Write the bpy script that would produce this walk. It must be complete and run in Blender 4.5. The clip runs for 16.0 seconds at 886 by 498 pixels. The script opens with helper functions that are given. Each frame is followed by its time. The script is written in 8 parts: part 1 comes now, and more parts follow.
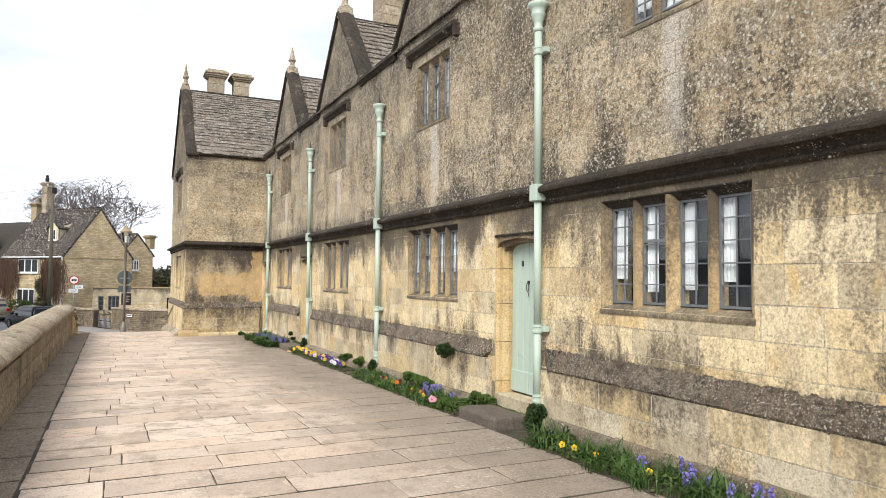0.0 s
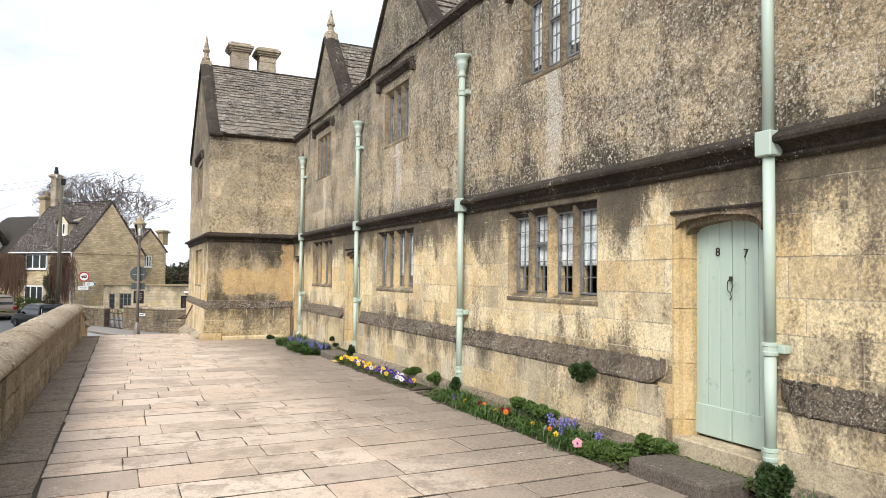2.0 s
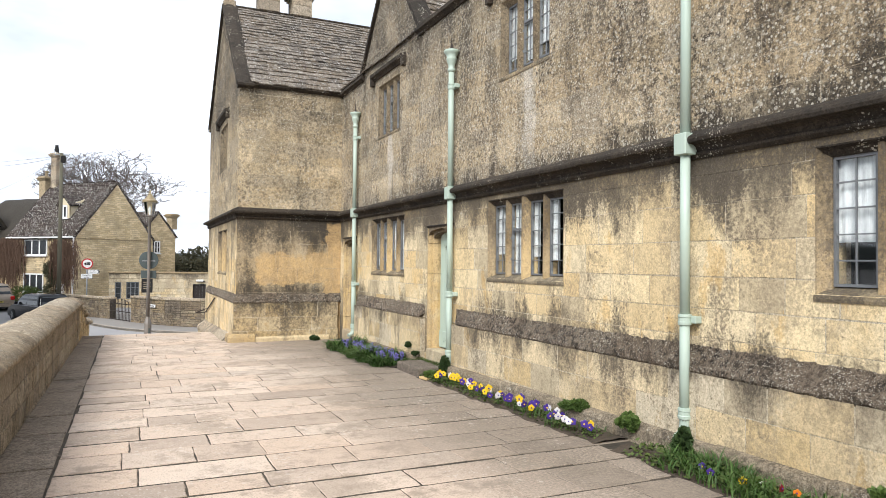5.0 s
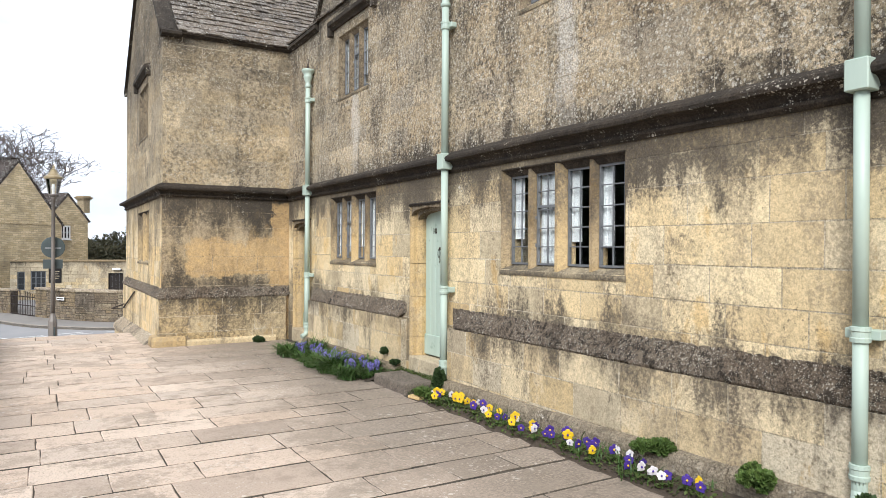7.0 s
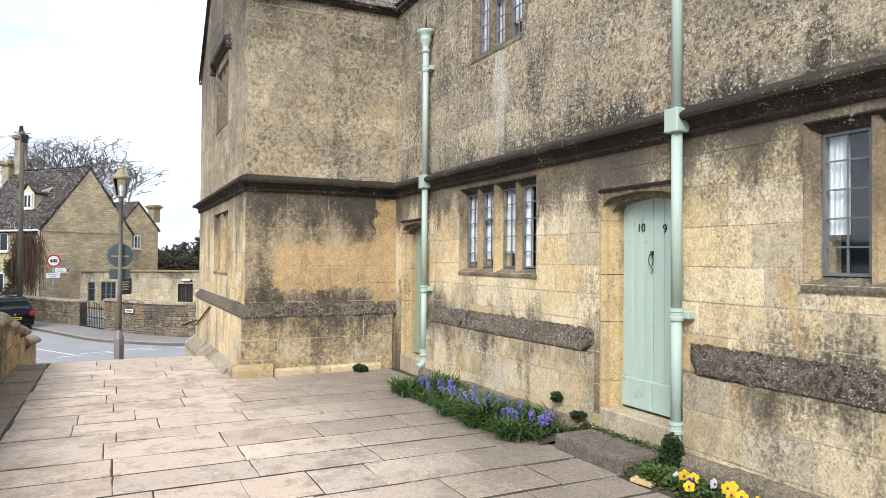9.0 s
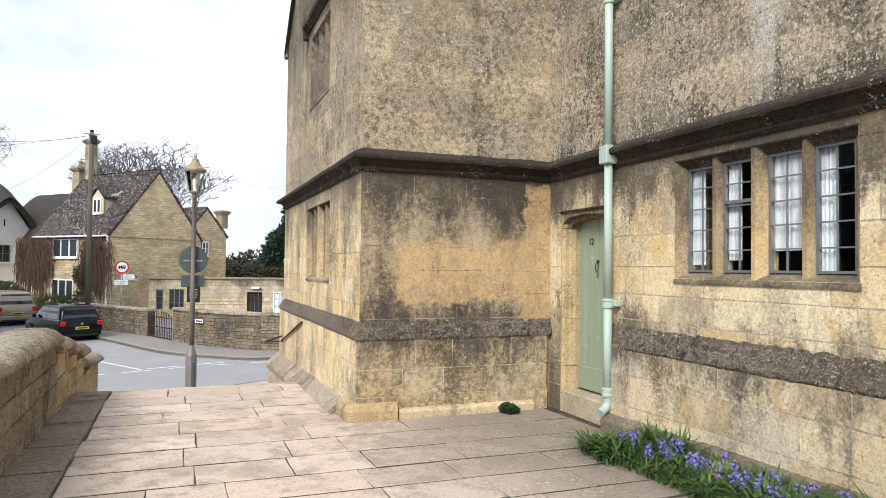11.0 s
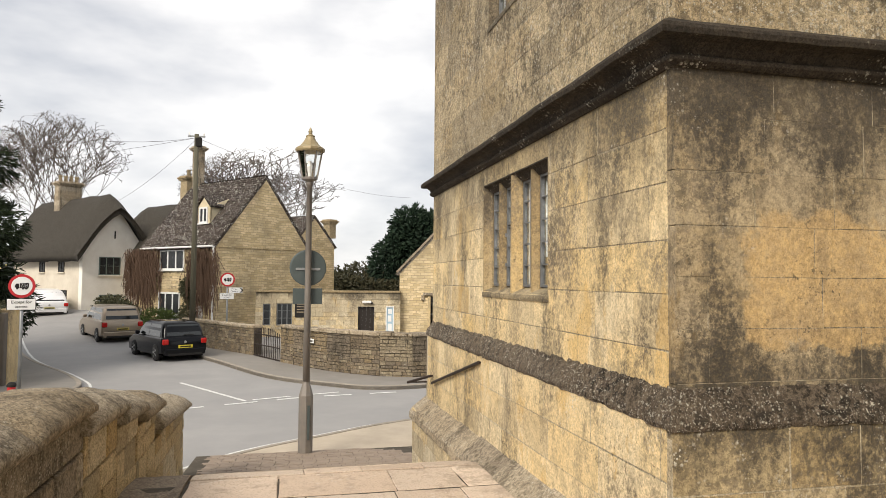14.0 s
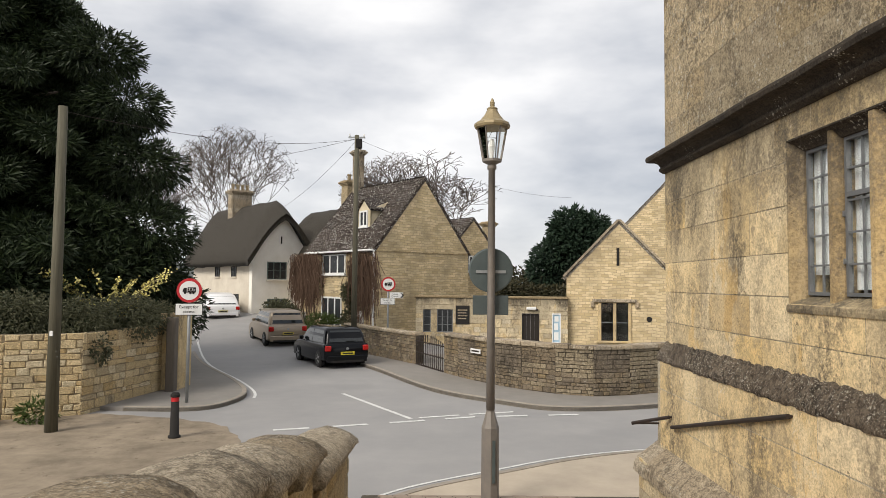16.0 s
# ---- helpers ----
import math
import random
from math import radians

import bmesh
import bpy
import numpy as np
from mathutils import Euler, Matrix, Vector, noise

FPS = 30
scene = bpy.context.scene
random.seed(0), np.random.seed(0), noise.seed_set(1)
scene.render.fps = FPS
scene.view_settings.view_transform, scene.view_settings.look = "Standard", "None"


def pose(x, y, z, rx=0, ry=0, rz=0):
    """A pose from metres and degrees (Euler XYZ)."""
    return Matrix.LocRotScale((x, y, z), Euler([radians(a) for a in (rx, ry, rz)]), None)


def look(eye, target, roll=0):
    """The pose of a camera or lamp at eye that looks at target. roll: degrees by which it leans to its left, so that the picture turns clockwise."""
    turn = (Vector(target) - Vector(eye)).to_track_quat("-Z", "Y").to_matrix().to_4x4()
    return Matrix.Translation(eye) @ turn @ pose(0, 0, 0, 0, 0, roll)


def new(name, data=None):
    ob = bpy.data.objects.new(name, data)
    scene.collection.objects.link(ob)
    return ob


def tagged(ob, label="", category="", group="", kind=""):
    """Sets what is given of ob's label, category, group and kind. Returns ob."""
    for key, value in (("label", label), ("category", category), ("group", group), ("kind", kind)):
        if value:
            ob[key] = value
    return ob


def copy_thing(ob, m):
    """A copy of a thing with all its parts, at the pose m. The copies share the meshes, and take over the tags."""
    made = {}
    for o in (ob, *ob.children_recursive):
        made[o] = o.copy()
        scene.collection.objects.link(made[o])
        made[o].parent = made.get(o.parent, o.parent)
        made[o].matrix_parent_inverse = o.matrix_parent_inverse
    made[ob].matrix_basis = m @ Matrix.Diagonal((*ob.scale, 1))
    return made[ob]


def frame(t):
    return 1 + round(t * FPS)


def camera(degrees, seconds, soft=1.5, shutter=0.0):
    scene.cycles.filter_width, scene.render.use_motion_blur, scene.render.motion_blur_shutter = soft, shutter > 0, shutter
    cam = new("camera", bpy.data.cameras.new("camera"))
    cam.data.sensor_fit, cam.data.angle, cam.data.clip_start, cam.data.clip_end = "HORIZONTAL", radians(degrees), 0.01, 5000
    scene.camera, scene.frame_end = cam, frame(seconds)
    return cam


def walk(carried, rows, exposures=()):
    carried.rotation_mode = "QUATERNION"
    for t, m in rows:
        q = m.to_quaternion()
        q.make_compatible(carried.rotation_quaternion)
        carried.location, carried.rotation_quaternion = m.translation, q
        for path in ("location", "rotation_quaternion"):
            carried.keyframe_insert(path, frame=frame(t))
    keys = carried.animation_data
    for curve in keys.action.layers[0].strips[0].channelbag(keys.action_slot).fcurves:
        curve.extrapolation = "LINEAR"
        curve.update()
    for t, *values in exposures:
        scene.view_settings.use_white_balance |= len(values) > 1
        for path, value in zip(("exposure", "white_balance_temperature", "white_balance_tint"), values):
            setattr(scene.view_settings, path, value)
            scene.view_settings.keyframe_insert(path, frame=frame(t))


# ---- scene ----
cam = camera(65.96, 16.0, 0.8)
METRES, EYE, TURN = 23.0, 1.5, -25.75
ROWS = [
    (0.0, -0.0010, 0.0017, 0.0000, -0.113, 2.460, -0.539),
    (0.5, -0.0151, 0.0321, 0.0003, -0.063, 2.433, -0.563),
    (1.0, -0.0306, 0.0609, -0.0004, 0.066, 2.467, -0.627),
    (1.5, -0.0464, 0.0904, -0.0013, 0.266, 2.340, -0.621),
    (2.0, -0.0608, 0.1197, -0.0020, 0.615, 2.273, -0.655),
    (2.5, -0.0757, 0.1504, -0.0030, 0.835, 2.196, -0.649),
    (3.0, -0.0911, 0.1812, -0.0042, 1.004, 1.939, -0.683),
    (3.5, -0.1076, 0.2119, -0.0039, 1.233, 1.693, -0.677),
    (4.0, -0.1229, 0.2421, -0.0044, 1.503, 1.536, -0.700),
    (6.5, -0.1740, 0.3641, -0.0029, -3.178, 0.137, -0.343),
    (7.0, -0.1835, 0.3934, -0.0029, -4.938, -0.039, -0.344),
    (7.5, -0.1959, 0.4239, -0.0048, -4.368, 0.145, -0.394),
    (8.0, -0.2076, 0.4564, -0.0056, -2.938, 0.379, -0.384),
    (8.5, -0.2213, 0.4879, -0.0057, -1.248, 0.684, -0.435),
    (9.0, -0.2358, 0.5201, -0.0064, -0.118, 0.908, -0.445),
    (9.5, -0.2513, 0.5501, -0.0068, 1.002, 0.992, -0.526),
    (10.0, -0.2676, 0.5806, -0.0075, 2.052, 1.216, -0.606),
    (12.5, -0.3441, 0.7268, -0.0125, 7.609, 2.063, -0.541),
    (13.0, -0.3576, 0.7565, -0.0123, 8.244, 2.229, -0.514),
    (13.5, -0.3711, 0.7845, -0.0129, 9.979, 2.364, -0.477),
    (14.0, -0.3855, 0.8104, -0.0123, 12.634, 2.599, -0.460),
    (14.5, -0.3997, 0.8358, -0.0132, 15.559, 2.965, -0.503),
    (15.0, -0.4130, 0.8575, -0.0138, 18.534, 3.090, -0.446),
    (15.5, -0.4277, 0.8786, -0.0140, 21.539, 2.995, -0.540),
    (16.0, -0.4426, 0.8947, -0.0123, 25.224, 2.881, -0.563),
]
EXPOSURES = [(0.0, 1.22, 6300, 10), (4.0, 1.24, 6200, 10), (7.0, 1.2, 6000, 10), (10.0, 1.25, 5850, 10), (12.5, 1.05, 6600, 10), (14.0, 0.95, 7000, 10), (15.0, 0.8, 6900, 10), (16.0, 0.72, 6800, 10)]
walk(cam, [(t, pose(0, 0, EYE, 0, 0, TURN) @ pose(METRES * x, METRES * y, METRES * z, 90 + pitch, roll, yaw)) for t, x, y, z, yaw, pitch, roll in ROWS], EXPOSURES)

# ---- world and sun: an overcast sky ----
SUN_UP, SUN_ROUND = 40.0, -137.0
world = bpy.data.worlds.new("overcast_sky")
scene.world = world
world.use_nodes = True
wn, wl = world.node_tree.nodes, world.node_tree.links
wn.clear()
w_out, w_bg = wn.new("ShaderNodeOutputWorld"), wn.new("ShaderNodeBackground")
sky = wn.new("ShaderNodeTexSky")
sky.sky_type, sky.sun_disc = "NISHITA", False
sky.sun_elevation, sky.sun_rotation = radians(SUN_UP), radians(SUN_ROUND)
coord = wn.new("ShaderNodeTexCoord")
wmap = wn.new("ShaderNodeMapping")
wmap.inputs["Scale"].default_value = (1.0, 1.0, 2.6)
wmap.inputs["Location"].default_value = (0.3, 0.1, 0.4)
cloud = wn.new("ShaderNodeTexNoise")
cloud.inputs["Scale"].default_value, cloud.inputs["Detail"].default_value, cloud.inputs["Roughness"].default_value = 1.9, 6.0, 0.5
ramp = wn.new("ShaderNodeValToRGB")
ramp.color_ramp.elements[0].position, ramp.color_ramp.elements[1].position = 0.39, 0.68
ramp.color_ramp.elements[0].color = (0.31, 0.34, 0.40, 1)
ramp.color_ramp.elements[1].color = (0.83, 0.835, 0.85, 1)
wmix = wn.new("ShaderNodeMix")
wmix.data_type = "RGBA"
wmix.inputs[0].default_value = 0.94
w_scale = wn.new("ShaderNodeVectorMath")
w_scale.operation = "SCALE"
w_scale.inputs[3].default_value = 0.12
wl.new(sky.outputs[0], w_scale.inputs[0])
wl.new(coord.outputs["Generated"], wmap.inputs[0])
wl.new(wmap.outputs[0], cloud.inputs["Vector"])
wl.new(cloud.outputs["Fac"], ramp.inputs[0])
wl.new(w_scale.outputs[0], wmix.inputs[6])
wl.new(ramp.outputs[0], wmix.inputs[7])
wl.new(wmix.outputs[2], w_bg.inputs[0])
w_bg.inputs[1].default_value = 0.88
wl.new(w_bg.outputs[0], w_out.inputs[0])
sun = new("sun", bpy.data.lights.new("sun", "SUN"))
sun.data.energy, sun.data.angle, sun.data.color = 1.9, radians(25), (1.0, 0.95, 0.88)
sun.matrix_world = look((0, 0, 0), (math.cos(radians(SUN_UP)) * 0.68, math.cos(radians(SUN_UP)) * 0.73, -math.sin(radians(SUN_UP))))

# ---- materials ----
def nodes_of(name):
    m = bpy.data.materials.new(name)
    m.use_nodes = True
    nt = m.node_tree
    return m, nt, nt.nodes["Principled BSDF"]


def tex(nt, scale, detail=5.0, rough=0.6, stretch=None):
    n = nt.nodes.new("ShaderNodeTexNoise")
    n.inputs["Scale"].default_value, n.inputs["Detail"].default_value, n.inputs["Roughness"].default_value = scale, detail, rough
    g = nt.nodes.new("ShaderNodeNewGeometry")
    if stretch:
        k = nt.nodes.new("ShaderNodeMapping")
        k.inputs["Scale"].default_value = stretch
        nt.links.new(g.outputs["Position"], k.inputs[0])
        nt.links.new(k.outputs[0], n.inputs["Vector"])
    else:
        nt.links.new(g.outputs["Position"], n.inputs["Vector"])
    return n.outputs["Fac"]


def band(nt, fac, lo, hi, a=0.0, b=1.0):
    n = nt.nodes.new("ShaderNodeMapRange")
    n.inputs[1].default_value, n.inputs[2].default_value, n.inputs[3].default_value, n.inputs[4].default_value = lo, hi, a, b
    nt.links.new(fac, n.inputs[0])
    return n.outputs[0]


def blend(nt, fac, a, b, mode="MIX"):
    n = nt.nodes.new("ShaderNodeMix")
    n.data_type, n.blend_type = "RGBA", mode
    for sock, v in ((n.inputs[0], fac), (n.inputs[6], a), (n.inputs[7], b)):
        if isinstance(v, (int, float)):
            sock.default_value = v
        elif isinstance(v, tuple):
            sock.default_value = (*v, 1)
        else:
            nt.links.new(v, sock)
    return n.outputs[2]


def arith(nt, op, a, b):
    n = nt.nodes.new("ShaderNodeMath")
    n.operation = op
    n.use_clamp = op in ("MULTIPLY", "ADD", "SUBTRACT") and False
    for sock, v in ((n.inputs[0], a), (n.inputs[1], b)):
        if isinstance(v, (int, float)):
            sock.default_value = v
        else:
            nt.links.new(v, sock)
    return n.outputs[0]


def height(nt):
    g = nt.nodes.new("ShaderNodeNewGeometry")
    s = nt.nodes.new("ShaderNodeSeparateXYZ")
    nt.links.new(g.outputs["Position"], s.inputs[0])
    return s.outputs


def per_piece(nt):
    return nt.nodes.new("ShaderNodeObjectInfo").outputs["Random"]


def per_island(nt):
    return nt.nodes.new("ShaderNodeNewGeometry").outputs["Random Per Island"]


def bumped(nt, p, h, strength, dist=0.01):
    b = nt.nodes.new("ShaderNodeBump")
    b.inputs["Strength"].default_value, b.inputs["Distance"].default_value = strength, dist
    nt.links.new(h, b.inputs["Height"])
    nt.links.new(b.outputs[0], p.inputs["Normal"])


def finish(nt, p, col, rough=0.9):
    nt.links.new(col, p.inputs["Base Color"])
    p.inputs["Roughness"].default_value = rough
    p.inputs["Specular IOR Level"].default_value = 0.25


def spots(nt, scale, size, keep, rough=None):
    """Round crusts of lichen: the cells of a scatter, some left out, with uneven rims."""
    v = nt.nodes.new("ShaderNodeTexVoronoi")
    v.inputs["Scale"].default_value = scale
    g = nt.nodes.new("ShaderNodeNewGeometry")
    nt.links.new(g.outputs["Position"], v.inputs["Vector"])
    d = v.outputs["Distance"]
    if rough is not None:
        d = arith(nt, "ADD", d, arith(nt, "MULTIPLY", arith(nt, "SUBTRACT", rough, 0.5), 0.85))
    pick = nt.nodes.new("ShaderNodeSeparateColor")
    nt.links.new(v.outputs["Color"], pick.inputs[0])
    return arith(nt, "MULTIPLY", band(nt, d, size, size * 0.72), band(nt, pick.outputs[0], 1 - keep - 0.02, 1 - keep + 0.02))


def stone(name, light, dark, lichen, dark_amt, white_amt, piece=0.25, stain=None, gold=None, pale=(0.62, 0.56, 0.44), island=False, mott=0.25, patch=False, clean=False, runs=False, bump=(0.9, 0.03), crust=1.0):
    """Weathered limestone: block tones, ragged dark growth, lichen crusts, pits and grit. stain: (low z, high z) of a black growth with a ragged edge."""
    m, nt, p = nodes_of(name)
    col = blend(nt, band(nt, tex(nt, 1.6, 6), 0.35, 0.68), light, gold or tuple(c * 0.8 for c in light))
    rnd = per_island(nt) if island else per_piece(nt)
    tone = nt.nodes.new("ShaderNodeValToRGB")
    tone.color_ramp.interpolation = "CONSTANT"
    tones = ((0.0, light), (0.22, tuple(c * k for c, k in zip(light, (0.80, 0.76, 0.70)))), (0.42, pale), (0.60, tuple(0.55 * c + 0.45 * g for c, g in zip(light, gold or light))), (0.78, tuple(c * k for c, k in zip(light, (0.62, 0.64, 0.70)))), (0.94, gold or light))
    for k, (at, c) in enumerate(tones):
        e = tone.color_ramp.elements[k] if k < 2 else tone.color_ramp.elements.new(at)
        e.position, e.color = at, (*c, 1)
    nt.links.new(rnd, tone.inputs[0])
    col = blend(nt, min(0.85, piece * 2.0), col, tone.outputs[0])
    mid = tex(nt, 10, 9, 0.8, (1.0, 1.0, 0.7))
    fine = tex(nt, 32, 6, 0.78)
    ragged = arith(nt, "ADD", arith(nt, "MULTIPLY", mid, 0.5), arith(nt, "MULTIPLY", fine, 0.5))
    rag = arith(nt, "SUBTRACT", ragged, 0.5)
    col = blend(nt, band(nt, mid, 0.44, 0.62, 0, 0.28 if clean else 0.55), col, tuple(c * 0.58 for c in light))
    big = tex(nt, 0.85, 8, 0.62)
    streak = tex(nt, 2.2, 6, 0.65, (1.0, 1.0, 0.28))
    # the black growth is itself mottled
    soil = blend(nt, band(nt, fine, 0.36, 0.66), tuple(c * 0.5 for c in dark), tuple(min(0.5, c * 1.35 + 0.016 * k) for c, k in zip(dark, (1.2, 1.0, 0.8))))
    reach = arith(nt, "ADD", arith(nt, "ADD", arith(nt, "MULTIPLY", big, 0.45), arith(nt, "MULTIPLY", streak, 0.55)), arith(nt, "MULTIPLY", rag, 0.42))
    growth = arith(nt, "MULTIPLY", band(nt, reach, 0.60 - dark_amt, 0.69 - dark_amt), band(nt, fine, 0.38, 0.56, 0.15, 0.9))
    col = blend(nt, growth, col, soil)
    speck = band(nt, tex(nt, 15, 9, 0.82), 0.50, 0.535)
    zone = band(nt, tex(nt, 1.1, 5, 0.6), 0.35, 0.62, 0.35, 1.0)
    col = blend(nt, arith(nt, "MULTIPLY", arith(nt, "MULTIPLY", speck, zone), mott), col, soil)
    if clean:
        # cream patches, then grey-brown weathered ones and soot, all with broken edges
        cream = arith(nt, "ADD", tex(nt, 1.3, 7, 0.6, (1.0, 1.0, 0.55)), arith(nt, "MULTIPLY", rag, 0.4))
        col = blend(nt, band(nt, cream, 0.55, 0.60, 0.0, 0.55), col, blend(nt, fine, pale, light))
        veil = arith(nt, "ADD", tex(nt, 1.9, 8, 0.66, (1.0, 1.0, 0.5)), arith(nt, "MULTIPLY", rag, 0.6))
        col = blend(nt, arith(nt, "MULTIPLY", band(nt, veil, 0.50, 0.58, 0.0, 0.62), band(nt, fine, 0.40, 0.58, 0.15, 1.0)), col, (0.30, 0.24, 0.165))
        soot = arith(nt, "ADD", tex(nt, 0.8, 8, 0.64, (1.0, 1.0, 0.7)), arith(nt, "MULTIPLY", rag, 0.6))
        col = blend(nt, arith(nt, "MULTIPLY", band(nt, soot, 0.57, 0.64, 0.0, 0.72), band(nt, fine, 0.40, 0.55, 0.1, 1.0)), col, (0.15, 0.12, 0.088))
        # rusty ochre runs
        rust = arith(nt, "ADD", tex(nt, 2.6, 6, 0.6, (1.0, 1.0, 0.4)), arith(nt, "MULTIPLY", rag, 0.4))
        col = blend(nt, band(nt, rust, 0.60, 0.65, 0.0, 0.55), col, tuple(c * k for c, k in zip(gold or light, (0.86, 0.78, 0.62))))
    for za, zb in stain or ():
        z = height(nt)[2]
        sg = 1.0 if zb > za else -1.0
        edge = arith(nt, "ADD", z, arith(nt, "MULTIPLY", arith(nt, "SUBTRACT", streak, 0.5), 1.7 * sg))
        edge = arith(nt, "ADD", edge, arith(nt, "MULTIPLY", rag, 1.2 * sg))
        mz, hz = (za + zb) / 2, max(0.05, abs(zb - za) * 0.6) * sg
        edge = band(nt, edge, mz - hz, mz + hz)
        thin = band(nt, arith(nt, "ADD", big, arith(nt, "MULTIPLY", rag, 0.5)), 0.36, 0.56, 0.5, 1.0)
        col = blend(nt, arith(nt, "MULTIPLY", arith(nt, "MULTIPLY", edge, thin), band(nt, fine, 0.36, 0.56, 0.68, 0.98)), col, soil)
    if patch:
        # a cleaned, orange area on the wing with a ragged edge, and its run down the corner
        pos = height(nt)
        wob = arith(nt, "MULTIPLY", arith(nt, "SUBTRACT", tex(nt, 2.3, 9, 0.72), 0.5), 1.0)
        px, pz = arith(nt, "ADD", pos[0], wob), arith(nt, "ADD", pos[2], arith(nt, "MULTIPLY", wob, 0.7))
        mask = arith(nt, "MULTIPLY", band(nt, px, 2.60, 2.66), arith(nt, "MULTIPLY", band(nt, pz, 0.86, 0.90), band(nt, pz, 1.60, 1.54)))
        run = arith(nt, "MULTIPLY", band(nt, arith(nt, "ADD", px, arith(nt, "MULTIPLY", pz, -0.10)), 4.06, 4.11), band(nt, pz, 2.42, 2.34))
        mask = arith(nt, "MAXIMUM", mask, run)
        col = blend(nt, arith(nt, "MULTIPLY", mask, band(nt, ragged, 0.38, 0.56, 0.95, 0.55)), col, blend(nt, band(nt, mid, 0.35, 0.65), (0.68, 0.46, 0.205), (0.47, 0.32, 0.16)))
    patchy = band(nt, arith(nt, "ADD", tex(nt, 2.6, 6, 0.7), arith(nt, "MULTIPLY", rag, 0.4)), 0.63 - white_amt, 0.74 - white_amt)
    rims = tex(nt, 24 * crust, 7, 0.8)
    flecks = arith(nt, "MAXIMUM", spots(nt, 30 * crust, 0.40, 0.30, rims), arith(nt, "MAXIMUM", spots(nt, 66 * crust, 0.42, 0.36, rims), spots(nt, 12 * crust, 0.26, 0.09, rims)))
    col = blend(nt, arith(nt, "MULTIPLY", arith(nt, "MULTIPLY", patchy, flecks), 0.85), col, blend(nt, fine, tuple(c * 0.8 for c in lichen), lichen))
    if runs:
        # pale lime runs below the upper window sills
        pos = height(nt)
        near = arith(nt, "MULTIPLY", arith(nt, "ABSOLUTE", arith(nt, "SUBTRACT", arith(nt, "FRACT", arith(nt, "ADD", arith(nt, "DIVIDE", arith(nt, "SUBTRACT", pos[1], 4.75), 5.25), 0.5), 0.0), 0.5), 0.0), 5.25)
        near = arith(nt, "ADD", near, arith(nt, "MULTIPLY", arith(nt, "SUBTRACT", tex(nt, 5, 9, 0.78, (1, 1, 0.3)), 0.5), 0.8))
        lime = arith(nt, "MULTIPLY", band(nt, near, 0.17, 0.08), arith(nt, "MULTIPLY", band(nt, pos[2], 2.72, 3.2, 0.2, 1.0), band(nt, pos[2], 4.08, 4.0)))
        col = blend(nt, arith(nt, "MULTIPLY", lime, band(nt, fine, 0.4, 0.55, 0.3, 0.85)), col, (0.74, 0.69, 0.60))
    pit = arith(nt, "MULTIPLY", band(nt, tex(nt, 33, 5, 0.65), 0.365, 0.39, 0.85, 0.0), band(nt, tex(nt, 1.7, 4), 0.42, 0.6))
    col = blend(nt, pit, col, tuple(c * 0.22 for c in light))
    col = blend(nt, band(nt, tex(nt, 80, 2, 0.5), 0.38, 0.44, 0.3 if clean else 0.6, 0.0), col, tuple(c * 0.3 for c in light))
    # fine speckle of the weathered face
    col = blend(nt, band(nt, tex(nt, 48, 5, 0.8), 0.44, 0.53, 0.34 if clean else 0.6, 0.0), col, blend(nt, 1.0, col, (0.36, 0.34, 0.30), "MULTIPLY"))
    finish(nt, p, col, 0.92)
    h = arith(nt, "ADD", arith(nt, "MULTIPLY", fine, 0.8), mid)
    bumped(nt, p, h, *bump)
    return m


def simple(name, a, b, scale=8.0, rough=0.6, metal=0.0, bump=0.15, dist=0.004, spec=0.4, stretch=None, wear=None):
    m, nt, p = nodes_of(name)
    t = tex(nt, scale, 6, 0.65, stretch)
    col = blend(nt, band(nt, t, 0.3, 0.7), a, b)
    if wear:
        col = blend(nt, band(nt, tex(nt, scale * 2.7, 6, 0.7), 0.6, 0.68, 0, 0.85), col, wear)
    nt.links.new(col, p.inputs["Base Color"])
    nt.links.new(band(nt, t, 0.3, 0.7, rough * 0.85, min(1, rough * 1.15)), p.inputs["Roughness"])
    p.inputs["Metallic"].default_value, p.inputs["Specular IOR Level"].default_value = metal, spec
    if bump:
        bumped(nt, p, t, bump, dist)
    return m


DARK = (0.055, 0.047, 0.036)
LICHEN = (0.80, 0.745, 0.62)
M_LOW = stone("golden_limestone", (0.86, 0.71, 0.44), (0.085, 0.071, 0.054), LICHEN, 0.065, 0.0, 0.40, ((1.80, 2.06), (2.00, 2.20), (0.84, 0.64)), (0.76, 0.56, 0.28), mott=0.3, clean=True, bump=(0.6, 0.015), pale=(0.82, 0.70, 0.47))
M_UP = stone("lichened_limestone", (0.74, 0.60, 0.40), (0.050, 0.042, 0.033), LICHEN, 0.10, 0.29, 0.42, ((2.86, 2.70), (4.3, 5.6)), (0.46, 0.36, 0.22), mott=0.9, runs=True, pale=(0.42, 0.35, 0.24))
M_WINGUP = stone("grey_lichened_limestone", (0.78, 0.63, 0.41), (0.055, 0.047, 0.037), LICHEN, 0.06, 0.22, 0.36, ((4.3, 5.4),), (0.44, 0.34, 0.20), mott=0.75, pale=(0.44, 0.365, 0.25))
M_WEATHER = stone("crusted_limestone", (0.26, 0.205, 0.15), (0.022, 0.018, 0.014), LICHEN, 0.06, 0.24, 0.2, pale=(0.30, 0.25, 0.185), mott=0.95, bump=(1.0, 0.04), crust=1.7)
